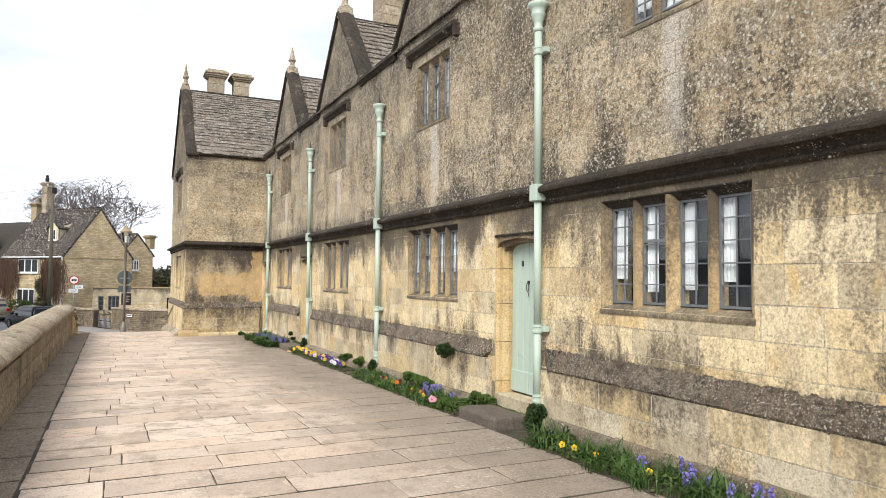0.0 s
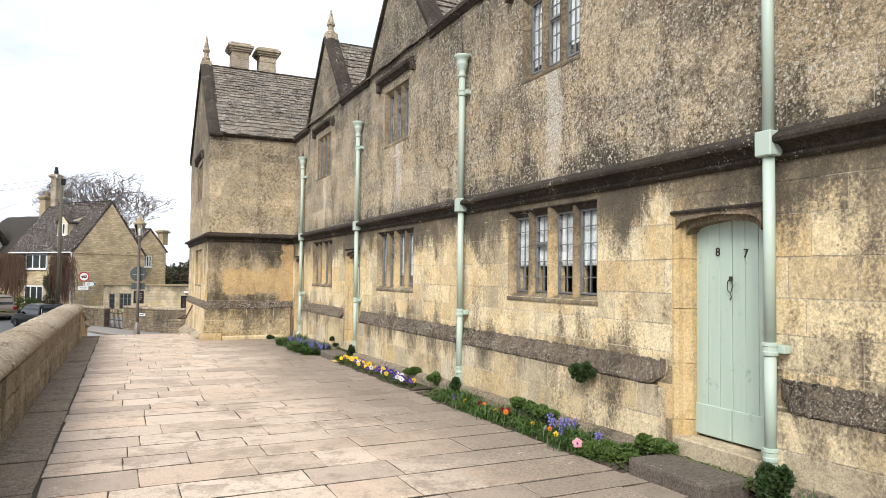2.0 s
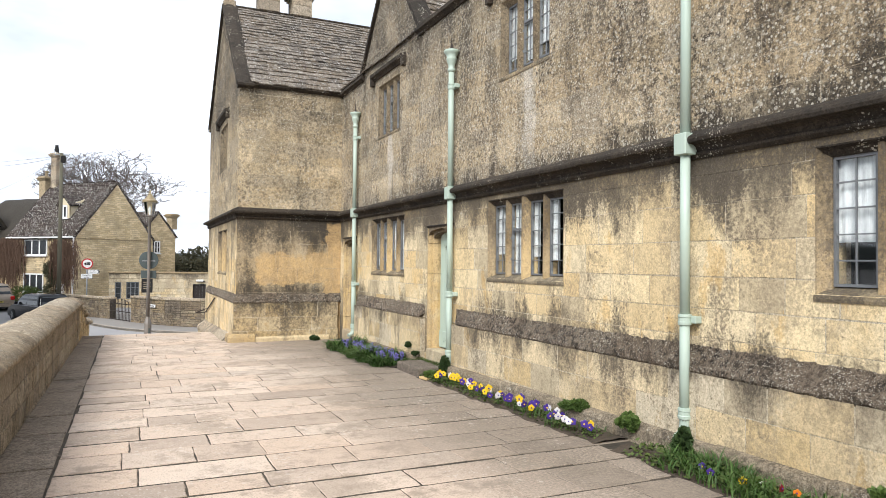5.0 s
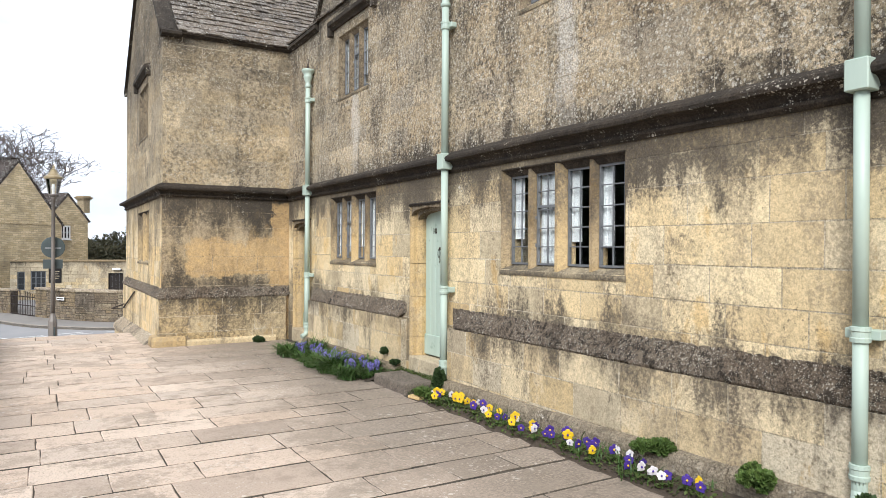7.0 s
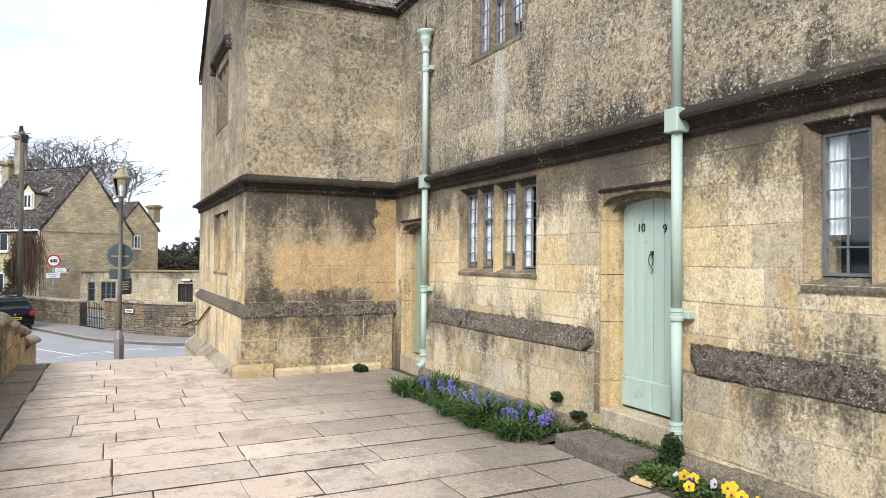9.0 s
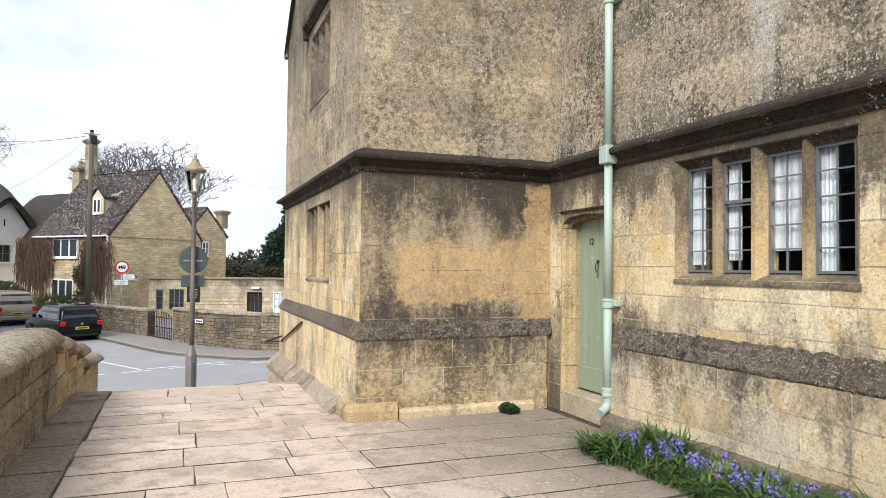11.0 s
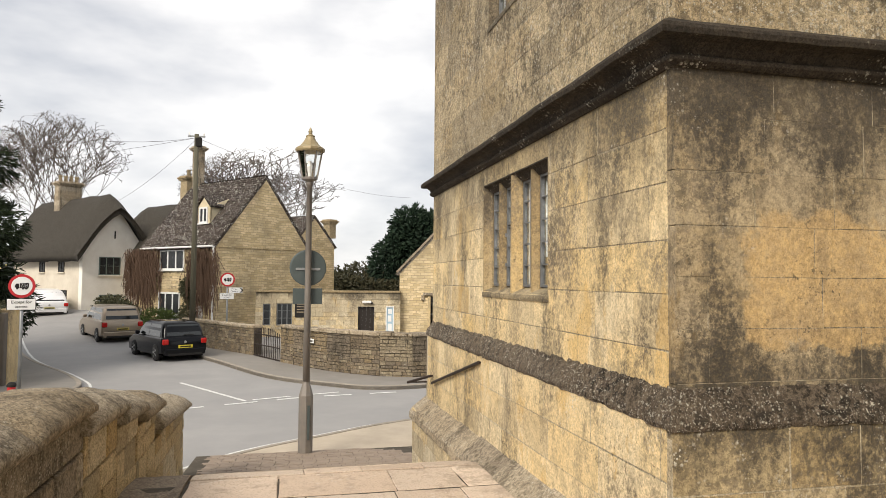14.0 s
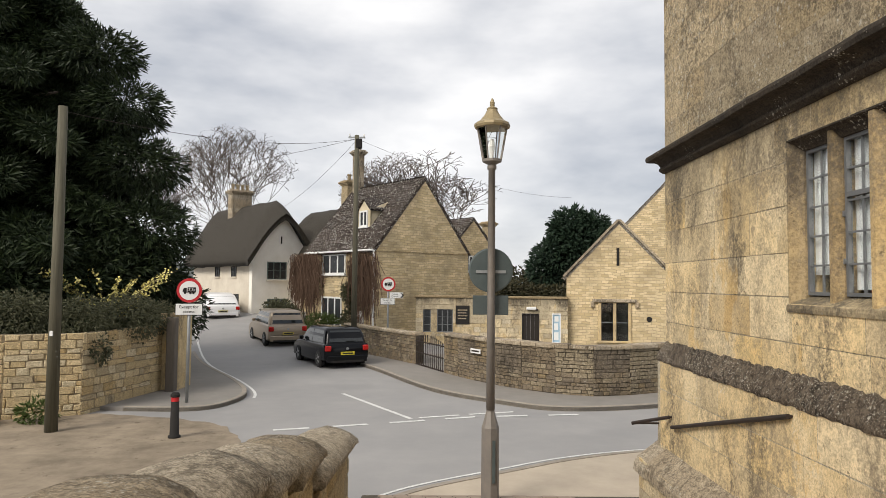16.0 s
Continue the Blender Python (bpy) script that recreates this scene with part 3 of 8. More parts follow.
def flag_piece(x0, x1, y0, y1, rng, thick=0.05, up=0.0):
    j, i_ = 0.005, 0.020
    pts = [(x0 + j, y0 + i_), (x1 - j, y0 + i_), (x1 - j, y1 - i_), (x0 + j, y1 - i_)]
    pts = [(x + rng.uniform(-0.005, 0.005), y + rng.uniform(-0.011, 0.011)) for x, y in pts]
    lift = up + rng.uniform(-0.0025, 0.0035)
    cx, cy = (x0 + x1) / 2, (y0 + y1) / 2
    ring = []
    for i in range(4):
        (ax, ay), (bx, by) = pts[i], pts[(i + 1) % 4]
        for k in range(3):
            t = k / 3
            w = 0.0 if k == 0 else rng.uniform(-0.006, 0.006)
            ring.append((ax + (bx - ax) * t + w, ay + (by - ay) * t + w))
    n = len(ring)
    top, mid, low = [], [], []
    for x, y in ring:
        dx, dy = cx - x, cy - y
        L = math.hypot(dx, dy)
        top.append((x + dx / L * 0.008, y + dy / L * 0.008, terrace_z(y) + lift))
        mid.append((x, y, terrace_z(y) + lift - 0.004))
        low.append((x, y, terrace_z(y) + lift - thick))
    fs = [tuple(range(n))] + [(a + i, a + n + i, a + n + (i + 1) % n, a + (i + 1) % n) for a in (0, n) for i in range(n)]
    return top + mid + low, fs


def lay_flags():
    rng = random.Random(11)
    y, V, F, count = -5.5, [], [], 0
    while y < 28.2:
        d = rng.uniform(0.40, 0.66)
        x = -0.66 + rng.uniform(0, 0.03)
        edge = 4.10 + rng.uniform(-0.06, 0.1)
        if y > 21.7 or 12.6 < y < 13.1:
            edge = 4.52
        if y > 23.9:
            edge = 2.0
        while x < edge - 0.05:
            w = rng.uniform(0.5, 1.15)
            if edge - (x + w) < 0.35:
                w = edge - x
            vs, fs = flag_piece(x, x + w, y, y + d, rng)
            if 3.2 < y and count < 300:
                raw_ob("flagstone", vs, fs, M_FLAG, terrace)
                count += 1
            else:
                F += [tuple(i + len(V) for i in f) for f in fs]
                V += vs
            x += w
        y += d
    tagged(raw_ob("more_flagstones", V, F, M_FLAG, terrace), kind="stuff")
    y = -5.5
    while y < 28.4:
        w = rng.uniform(0.9, 1.7)
        vs, fs = flag_piece(-1.13, -0.66, y, min(28.4, y + w), rng, up=0.004)
        raw_ob("channel_stone", vs, fs, M_CHANNEL, terrace)
        y += w


# ---- the almshouse facade ----
MF = wall_frame(FX, 0, "west")
MS = wall_frame(WX, SY, "south")
MW = wall_frame(WX, 0, "west")
UP0, UP1 = 2.62, 5.6
holes_low, holes_up = [], []
for c in BAYS:
    holes_low.append((-c - 0.96, -c + 0.96, 1.2, 2.33))
    holes_up.append((-c - 0.63, -c + 0.63, 4.05, 5.14))
DOORS = ((7.51, 0.0, 2.05), (18.01, -0.07, 2.02), (23.15, -0.2, 1.96))
for c, z0, z1 in DOORS:
    holes_low.append((-c - 0.52, -c + 0.52, -2.0, z1))
bm = bmesh.new()
core(bm, MF, cut_rects([(-24.3, 6.0, -2.0, 2.5)], holes_low), 0.0022, 0.42)
facade = tagged(mesh_ob("wall_facade", bm, M_MORTAR), "long facade of golden ashlar with pale joints and dark stains", "wall", kind="structure")
bm = bmesh.new()
core(bm, MF, cut_rects([(-24.3, 6.0, 2.5, UP1)], holes_up), 0.0022, 0.42)
for c in BAYS:
    vs = prism(bm, [(-c - 1.74, UP1), (-c + 1.74, UP1), (-c, UP1 + 2.1)], "y", 0.0022, 0.36)
    bmesh.ops.transform(bm, matrix=MF, verts=vs)
upper = tagged(mesh_ob("wall_upper_storey", bm, M_MORTARUP), "lichen-grey ashlar of the upper storey", "wall", kind="structure")
gables = tagged(mesh_ob("wall_gables", boxed(FX + 0.075, FX + 0.09, -5.9, 23.9, 5.4, 5.5), M_MORTAR), "steep lichened stone gables over the windows", "wall", kind="structure")
# wing
wing_w_holes = [(-27.6, -25.77, 1.1, 2.22), (-27.45, -25.95, 3.88, 5.02)]
bm = bmesh.new()
core(bm, MS, [(0.012, 6.0, -2.0, 5.55)], 0.0022, 0.42)
core(bm, MW, cut_rects([(-NY + 0.0, -SY - 0.07, -2.0, 5.55)], wing_w_holes), 0.0022, 0.42)
vs = prism(bm, [(-NY, 5.55), (-SY, 5.55), (-27.03, 8.4)], "y", 0.0022, 0.36)
bmesh.ops.transform(bm, matrix=MW, verts=vs)
box(bm, WX + 0.07, 10, NY - 0.4, NY, -2, 5.55)
wing = tagged(mesh_ob("wall_wing", bm, M_MORTARUP), "projecting wing of grey and golden ashlar with a gable", "wall", kind="structure")
wing_west = tagged(mesh_ob("wall_wing_west", boxed(WX + 0.08, WX + 0.1, 24.3, 30.0, 2.7, 2.8), M_MORTAR), "gabled west face of the wing", "wall", kind="structure")
# rooms behind the windows; indoor dimness is put into their near-black colour
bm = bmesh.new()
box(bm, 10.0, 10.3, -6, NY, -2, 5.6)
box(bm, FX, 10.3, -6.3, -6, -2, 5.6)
tagged(mesh_ob("wall_back", bm, M_ROOM), "plain back walls with indoor dimness put into a near-black colour", "wall", kind="structure")
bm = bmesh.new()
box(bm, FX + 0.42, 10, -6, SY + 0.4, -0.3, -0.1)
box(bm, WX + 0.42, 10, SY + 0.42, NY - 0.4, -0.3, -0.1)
tagged(mesh_ob("floor_rooms", bm, M_ROOM), "room floors with indoor dimness put into a near-black colour", "floor", kind="structure")
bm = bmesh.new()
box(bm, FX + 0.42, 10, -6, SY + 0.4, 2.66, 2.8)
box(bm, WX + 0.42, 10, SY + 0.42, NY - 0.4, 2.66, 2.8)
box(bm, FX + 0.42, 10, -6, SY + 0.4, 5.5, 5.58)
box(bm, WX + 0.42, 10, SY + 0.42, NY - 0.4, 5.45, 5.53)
tagged(mesh_ob("ceiling", bm, M_ROOM), "plaster ceilings with indoor dimness put into a near-black colour", "ceiling", kind="structure")

def rough_sweep(bm, profile, y0, y1, amount=0.011, ends=(0, 0)):
    """A moulding along the facade with a crusted, uneven surface; it dies into the wall at its ends."""
    n = max(2, int((y1 - y0) / 0.03))
    rings = []
    for i in range(n + 1):
        y = y0 + (y1 - y0) * i / n
        fade = 1.0
        if ends[0]:
            fade = min(fade, (y - y0) / 0.16)
        if ends[1]:
            fade = min(fade, (y1 - y) / 0.16)
        ring = []
        for k, (o, z) in enumerate(profile):
            j = 0.0 if o < 0 else amount
            lump = noise.noise((y * 11, z * 12, k)) + 0.6 * noise.noise((y * 29, z * 27, k))
            ring.append(bm.verts.new((FX - o * (1 if o < 0 else max(0.0, fade)) + j * lump, y, z + j * 1.3 * noise.noise((y * 9, z * 9, k + 20.0)) + (0.10 * (1 - fade) if z < 0.52 else 0))))
        rings.append(ring)
    m_ = len(profile)
    for a, b in zip(rings, rings[1:]):
        for i in range(m_):
            bm.faces.new((a[i], b[i], b[(i + 1) % m_], a[(i + 1) % m_]))
    bm.faces.new(rings[0])
    bm.faces.new(rings[-1][::-1])


# plinth with a weathered slope, and the low footing
for y0, y1 in ((-6, 6.86), (8.12, 17.36), (18.62, 22.52)):
    bm = bmesh.new()
    sweep(bm, [(-0.05, -2.0), (0.0875, -2.0), (0.0875, 0.42), (-0.05, 0.42)], [(FX, y0 + 0.003), (FX, y1 - 0.003)])
    pl = tagged(mesh_ob("baseboard_plinth", bm, M_MORTAR), "projecting stained plinth of ashlar blocks", "plinth", kind="structure")
    mp = wall_frame(FX - 0.09, 0, "west")
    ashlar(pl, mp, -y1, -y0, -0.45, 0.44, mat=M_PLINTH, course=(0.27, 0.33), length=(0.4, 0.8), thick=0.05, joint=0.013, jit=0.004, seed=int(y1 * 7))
    rng = random.Random(int(y1))
    y = y0
    while y < y1 - 0.05:
        w = min(rng.uniform(0.8, 1.5), y1 - y)
        bm = bmesh.new()
        e = rng.uniform(-0.006, 0.006)
        rough_sweep(bm, [(-0.04, 0.43), (0.082 + e, 0.43), (0.097 + e, 0.455), (0.093 + e, 0.49), (0.075, 0.525), (0.055, 0.56), (0.035, 0.60), (0.012, 0.64), (0.0, 0.68), (-0.04, 0.68)], y + 0.002, y + w - 0.002, ends=(y == y0 and y0 > -5, y + w > y1 - 0.01))
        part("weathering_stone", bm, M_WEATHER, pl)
        y += w
    y = y0
    while y < y1 - 0.05:
        w = min(rng.uniform(0.6, 1.3), y1 - y)
        bm = bmesh.new()
        e = rng.uniform(-0.015, 0.015)
        zt = terrace_z(y) + 0.16
        sweep(bm, [(0.05, zt - 0.6), (0.20 + e, zt - 0.6), (0.19 + e, zt - 0.04), (0.165 + e, zt + 0.01), (0.05, zt + 0.03)], [(FX, y + 0.006), (FX, y + w - 0.006)])
        part("footing_stone", bm, M_FOOT, pl)
        y += w

# string course round facade and wing
STR = [(-0.05, 2.395), (0.018, 2.395), (0.03, 2.405), (0.05, 2.425), (0.052, 2.447), (0.036, 2.462), (0.042, 2.475), (0.055, 2.50), (0.085, 2.522), (0.125, 2.528), (0.15, 2.535), (0.158, 2.565), (0.15, 2.588), (0.08, 2.63), (0.0, 2.665), (-0.05, 2.665)]


def string_course(path, name, label):
    """The moulding, cut fine along its length and worn uneven."""
    fine = [path[0]]
    for a, b in zip(path, path[1:]):
        n = max(1, int(math.hypot(b[0] - a[0], b[1] - a[1]) / 0.09))
        fine += [(a[0] + (b[0] - a[0]) * k / n, a[1] + (b[1] - a[1]) * k / n) for k in range(1, n + 1)]
    bm = bmesh.new()
    sweep(bm, STR, fine)
    for v in bm.verts:
        if v.co.z > 2.40:
            c = v.co.copy()
            v.co += noise.noise_vector(c * 7) * 0.007 + noise.noise_vector(c * 1.3) * 0.006
    return tagged(mesh_ob(name, bm, M_STRING), label, "string course", kind="structure")


string_course([(FX, -6), (FX, SY), (WX, SY), (WX, NY), (6, NY)], "trim_string_course", "blackened moulded stone string course")
# eaves moulding
for y0, y1 in ((-6, BAYS[0] - 1.6), (BAYS[0] + 1.6, BAYS[1] - 1.6), (BAYS[1] + 1.6, BAYS[2] - 1.6), (BAYS[2] + 1.6, BAYS[3] - 1.6)):
    bm = bmesh.new()
    sweep(bm, [(-0.3, 5.56), (0.02, 5.56), (0.06, 5.60), (0.10, 5.63), (0.10, 5.69), (-0.3, 5.69)], [(FX, y0), (FX, y1)])
    tagged(mesh_ob("trim_eaves", bm, M_STRING), "dark stone eaves moulding", "eaves", kind="structure")
bm = bmesh.new()
sweep(bm, [(-0.3, 5.5), (0.02, 5.5), (0.05, 5.53), (0.09, 5.55), (0.09, 5.61), (-0.3, 5.61)], [(FX, BAYS[3] + 1.6), (FX, SY), (WX + 0.2, SY)])
tagged(mesh_ob("trim_eaves", bm, M_STRING), "dark stone eaves moulding", "eaves", kind="structure")


# ---- roofs of stone slate ----
def slates(name, a, b, c, d, label, seed, row=0.19, drop=True, mat=None, width=(0.16, 0.36)):
    """Slates on the plane with eave a to b and ridge d to c, laid in thinning courses."""
    a, b, c, d = map(Vector, (a, b, c, d))
    rng = random.Random(seed)
    up = ((d + c) / 2 - (a + b) / 2)
    L = up.length
    nrm = (b - a).cross(d - a).normalized()
    if nrm.z < 0:
        nrm = -nrm
    base = raw_ob(name, [tuple(p - nrm * k) for k in (0.02, 0.12) for p in (a, b, c, d)], [(0, 1, 2, 3), (7, 6, 5, 4), (0, 4, 5, 1), (1, 5, 6, 2), (2, 6, 7, 3), (3, 7, 4, 0)], mat or M_SLATE)
    V, F, s = [], [], -0.05
    while s < L:
        h = row * (1.2 - 0.45 * max(0, s) / L) * rng.uniform(0.92, 1.08)
        t0, t1 = s / L, min(1.02, (s + h * 1.9) / L)
        l0, r0 = a + (d - a) * t0, b + (c - b) * t0
        l1, r1 = a + (d - a) * t1, b + (c - b) * t1
        W = (r0 - l0).length
        x = -rng.uniform(0, 0.2)
        while x < W:
            w = rng.uniform(*width)
            x0, x1 = max(0, x) / W, min(W, x + w - 0.008) / W
            if x1 - x0 > 0.0005:
                z0, z1 = 0.038 + rng.uniform(-0.006, 0.024), 0.004
                e = up.normalized() * rng.uniform(-0.022, 0.022)
                q = [l0.lerp(r0, x0) + e + nrm * z0, l0.lerp(r0, x1) + e + nrm * z0, l1.lerp(r1, x1) + nrm * z1, l1.lerp(r1, x0) + nrm * z1]
                q += [q[0] - nrm * 0.026, q[1] - nrm * 0.026]
                k = len(V)
                V += [tuple(p) for p in q]
                F += [(k, k + 1, k + 2, k + 3), (k + 4, k + 5, k + 1, k), (k + 4, k, k + 3), (k + 5, k + 2, k + 1)]
            x += w
        s += h
    tagged(raw_ob("slate_covering", V, F, mat or M_SLATE, base), kind="stuff")
    return tagged(base, label, "roof", kind="structure")


slates("roof_main", (FX - 0.02, -6, 5.66), (FX - 0.02, SY + 0.2, 5.66), (8.6, SY + 0.2, 7.75), (8.6, -6, 7.75), "lichened stone slate roof", 3)
raw_ob("roof_back", [(8.6, -6, 7.75), (8.6, 30, 7.75), (12.5, 30, 5.5), (12.5, -6, 5.5)], [(0, 1, 2, 3)], M_SLATE)["kind"] = "structure"
for i, c in enumerate(BAYS):
    for s in (-1, 1):
        slates("roof_gable", (FX + 0.3, c + s * 1.66, 5.72), (9.0, c + s * 1.66, 5.72), (9.0, c, 7.62), (FX + 0.3, c, 7.62), "stone slate roof of a gable", 20 + i * 2 + s)
RW = 27.03
slates("roof_wing", (WX + 0.25, SY - 0.06, 5.6), (9.2, SY - 0.06, 5.6), (9.2, RW, 8.42), (WX + 0.25, RW, 8.42), "mottled stone slate roof of the wing", 5)
slates("roof_wing", (WX + 0.25, NY + 0.06, 5.6), (9.2, NY + 0.06, 5.6), (9.2, RW, 8.42), (WX + 0.25, RW, 8.42), "mottled stone slate roof of the wing", 6)


def gable_coping(m, c, half, z0, z1, name, finial_h):
    """Raking copings, kneelers and a finial over a gable centred at u = c."""
    root = tagged(empty(name, m @ pose(c, 0.12, z0)), "stone gable coping with kneelers and a finial", "coping")
    rise = z1 - z0
    ang = math.atan2(rise, half)
    L = math.hypot(rise, half)
    for s in (-1, 1):
        n, k = 5, 0
        for k in range(n):
            bm = bmesh.new()
            a0, a1 = L * k / n + 0.002, L * (k + 1) / n - 0.004
            prism(bm, [(-0.19, 0.0), (0.19, 0.0), (0.19, 0.07), (0.06, 0.115), (-0.06, 0.115), (-0.19, 0.07)], "x", a0, a1)
            r = Matrix.Rotation(-ang, 4, "Y")
            bmesh.ops.transform(bm, matrix=pose(-half, 0, 0) @ r, verts=bm.verts)
            if s > 0:
                bmesh.ops.transform(bm, matrix=Matrix.Diagonal((-1, 1, 1, 1)), verts=bm.verts)
            part("coping_stone", bm, M_STRING, root)
        bm = bmesh.new()
        prism(bm, [(-half - 0.10, -0.05), (-half + 0.1, -0.05), (-half + 0.16, 0.2), (-half - 0.05, 0.1), (-half - 0.14, 0.03), (-half - 0.14, -0.02)], "y", -0.17, 0.2)
        if s > 0:
            bmesh.ops.transform(bm, matrix=Matrix.Diagonal((-1, 1, 1, 1)), verts=bm.verts)
        part("kneeler", bm, M_STRING, root)
    bm = bmesh.new()
    box(bm, -0.14, 0.14, -0.16, 0.16, rise - 0.1, rise + 0.16, 0.02)
    f = finial_h / 0.8
    lathe(bm, [(0.12, rise + 0.15), (0.14, rise + 0.2 * f), (0.08, rise + 0.27 * f), (0.07, rise + 0.36 * f), (0.12, rise + 0.42 * f), (0.09, rise + 0.5 * f), (0.05, rise + 0.66 * f), (0.012, rise + 0.86 * f)], 10)
    part("finial", bm, M_COPING, root, "pale stone spike finial")
    return root


for c in BAYS:
    gable_coping(MF, -c, 1.74, 5.6, 7.7, "gable_coping", 0.75)
gable_coping(MW, -RW, 3.1, 5.52, 8.42, "gable_coping", 0.95)


def chimney(x, y, z0, z1, w, d, name="chimney", pots=0, mat=None, rz=0):
    mat = mat or M_COPING
    root = tagged(empty(name, pose(x, y, z0, 0, 0, rz)), "square-shafted golden stone chimney with a moulded cap", "chimney")
    h = z1 - z0
    rng = random.Random(int(x * 10 + y))
    k, z = 0, 0.0
    while z < h - 0.3:
        c = min(0.3, h - 0.3 - z)
        part("shaft_stone", boxed(-w / 2 + rng.uniform(0, .006), w / 2, -d / 2, d / 2, z + 0.003, z + c, 0.012), mat, root)
        z += c
    bm = bmesh.new()
    for o, a, b in ((0.05, h - 0.3, h - 0.24), (0.10, h - 0.24, h - 0.17), (0.15, h - 0.17, h - 0.08), (0.06, h - 0.08, h)):
        box(bm, -w / 2 - o, w / 2 + o, -d / 2 - o, d / 2 + o, a, b, 0.015)
    part("cap", bm, mat, root, "moulded stone cap")
    for i in range(pots):
        bm = bmesh.new()
        px = (i - (pots - 1) / 2) * w / pots
        lathe(bm, [(0.11, h), (0.10, h + 0.3), (0.13, h + 0.32), (0.12, h + 0.4)], 10, m=pose(px, 0, 0))
        part("chimney_pot", bm, M_COTT, root, "buff clay pot")
    return root


chimney(3.44, 27.6, 7.7, 9.46, 0.58, 0.62)
chimney(4.38, 27.6, 7.7, 9.42, 0.58, 0.62)
chimney(8.0, 20.4, 6.5, 11.6, 1.1, 1.0)
chimney(8.0, 4.0, 6.5, 11.0, 1.1, 1.0)



# ---- windows and doors of the almshouses ----
def mullioned_window(m, w, h, lights, king, label, mat, hood=False, seed=1, curtain=0.6, rows=5):
    """Stone mullions, sill, leaded casements and glass in a hole w by h. Origin: the middle of the sill at the wall's face."""
    root = tagged(empty("window", m), label, "window")
    rng = random.Random(seed)
    fr = 0.085
    # outer frame with a hollow splay
    for s in (-1, 1):
        bm = bmesh.new()
        vs = prism(bm, [(s * w / 2, 0.0), (s * (w / 2 - 0.012), 0.0), (s * (w / 2 - 0.035), 0.05), (s * (w / 2 - fr), 0.075), (s * (w / 2 - fr), 0.24), (s * w / 2, 0.24)], "z", 0, h)
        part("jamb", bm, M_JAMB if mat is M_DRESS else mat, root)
    bm = bmesh.new()
    prism(bm, [(0.0, h), (0.0, h - 0.012), (0.04, h - 0.035), (0.075, h - fr), (0.24, h - fr), (0.24, h)], "x", -w / 2 + 0.001, w / 2 - 0.001)
    part("head", bm, M_STRING if not hood else mat, root)
    bm = bmesh.new()
    prism(bm, [(-0.008, -0.055), (0.06, -0.055), (0.24, -0.055), (0.24, 0.075), (0.12, 0.062), (0.02, 0.012), (-0.008, -0.008), (-0.012, -0.03)], "x", -w / 2 - 0.01, w / 2 + 0.01)
    part("sill", bm, M_PLINTH, root, "stained sloping stone sill")
    mw, kw = 0.105, 0.155
    inner = w - 2 * fr
    widths = [mw] * (lights - 1)
    if king:
        widths[(lights - 1) // 2] = kw
    lw = (inner - sum(widths)) / lights
    x = -w / 2 + fr
    for i in range(lights):
        x0, x1 = x, x + lw
        if i < lights - 1:
            q = widths[i] / 2
            c = x1 + q
            out = 0.0 if (king and i == (lights - 1) // 2) else 0.03
            bm = bmesh.new()
            prism(bm, [(c - 0.02, out), (c + 0.02, out), (c + q, 0.08), (c + q, 0.2), (c + 0.02, 0.24), (c - 0.02, 0.24), (c - q, 0.2), (c - q, 0.08)], "z", 0.0, h - 0.02)
            # set-back mullions get the darker stone, the king mullion the golden one
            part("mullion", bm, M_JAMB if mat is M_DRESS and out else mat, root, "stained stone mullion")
        z0, z1 = 0.062, h - fr
        gy = 0.105
        frame_bm = bmesh.new()
        t = 0.022
        for a in ((x0, x0 + t, z0, z1), (x1 - t, x1, z0, z1), (x0 + t, x1 - t, z0, z0 + t), (x0 + t, x1 - t, z1 - t, z1)):
            box(frame_bm, a[0], a[1], gy - 0.015, gy + 0.02, a[2], a[3])
        opening = i == 1
        cas = part("casement", frame_bm, M_LEAD, root, "grey iron casement with leaded panes")
        if opening:
            zz = z0 + (z1 - z0) * 0.62
            part("transom_bar", boxed(x0 + t, x1 - t, gy - 0.02, gy + 0.02, zz, zz + 0.03), M_LEAD, cas)
            for hz in (0.2, 0.5):
                part("hinge", boxed(x0 - 0.03, x0 + 0.012, gy - 0.03, gy - 0.012, z0 + (z1 - z0) * hz, z0 + (z1 - z0) * hz + 0.035), M_LEAD, cas)
        for r in range(1, rows):
            zz = z0 + (z1 - z0) * r / rows
            part("lead_bar", boxed(x0 + t, x1 - t, gy - 0.008, gy + 0.008, zz - 0.006, zz + 0.006), M_LEAD, cas)
        xm = (x0 + x1) / 2
        part("lead_bar", boxed(xm - 0.006, xm + 0.006, gy - 0.0065, gy + 0.0065, z0 + t, z1 - t), M_LEAD, cas)
        gl = part("pane", boxed(x0 + t, x1 - t, gy + 0.009, gy + 0.013, z0 + t, z1 - t), M_GLASS, root)
        gl.visible_shadow = False
        # a net curtain, gathered; its white also stands for sky reflected in the pane
        if curtain:
            bm = bmesh.new()
            n = 14
            top, cz = z1, z0 + (z1 - z0) * (0.34 if curtain == 1.0 else rng.uniform(0.0, 0.3))
            cw = lw * (1.0 if rng.random() < curtain else 0.45)
            a, b = [], []
            for k in range(n + 1):
                xx = x0 + cw * k / n
                yy = gy + 0.042 + 0.012 * math.sin(k * 1.9 + i)
                a.append(bm.verts.new((xx, yy, cz)))
                b.append(bm.verts.new((xx, yy, top)))
            for k in range(n):
                bm.faces.new((a[k], a[k + 1], b[k + 1], b[k]))
            c_ob = mesh_ob("curtain", bm, M_CURTAIN, None, True)
            c_ob.matrix_basis = m
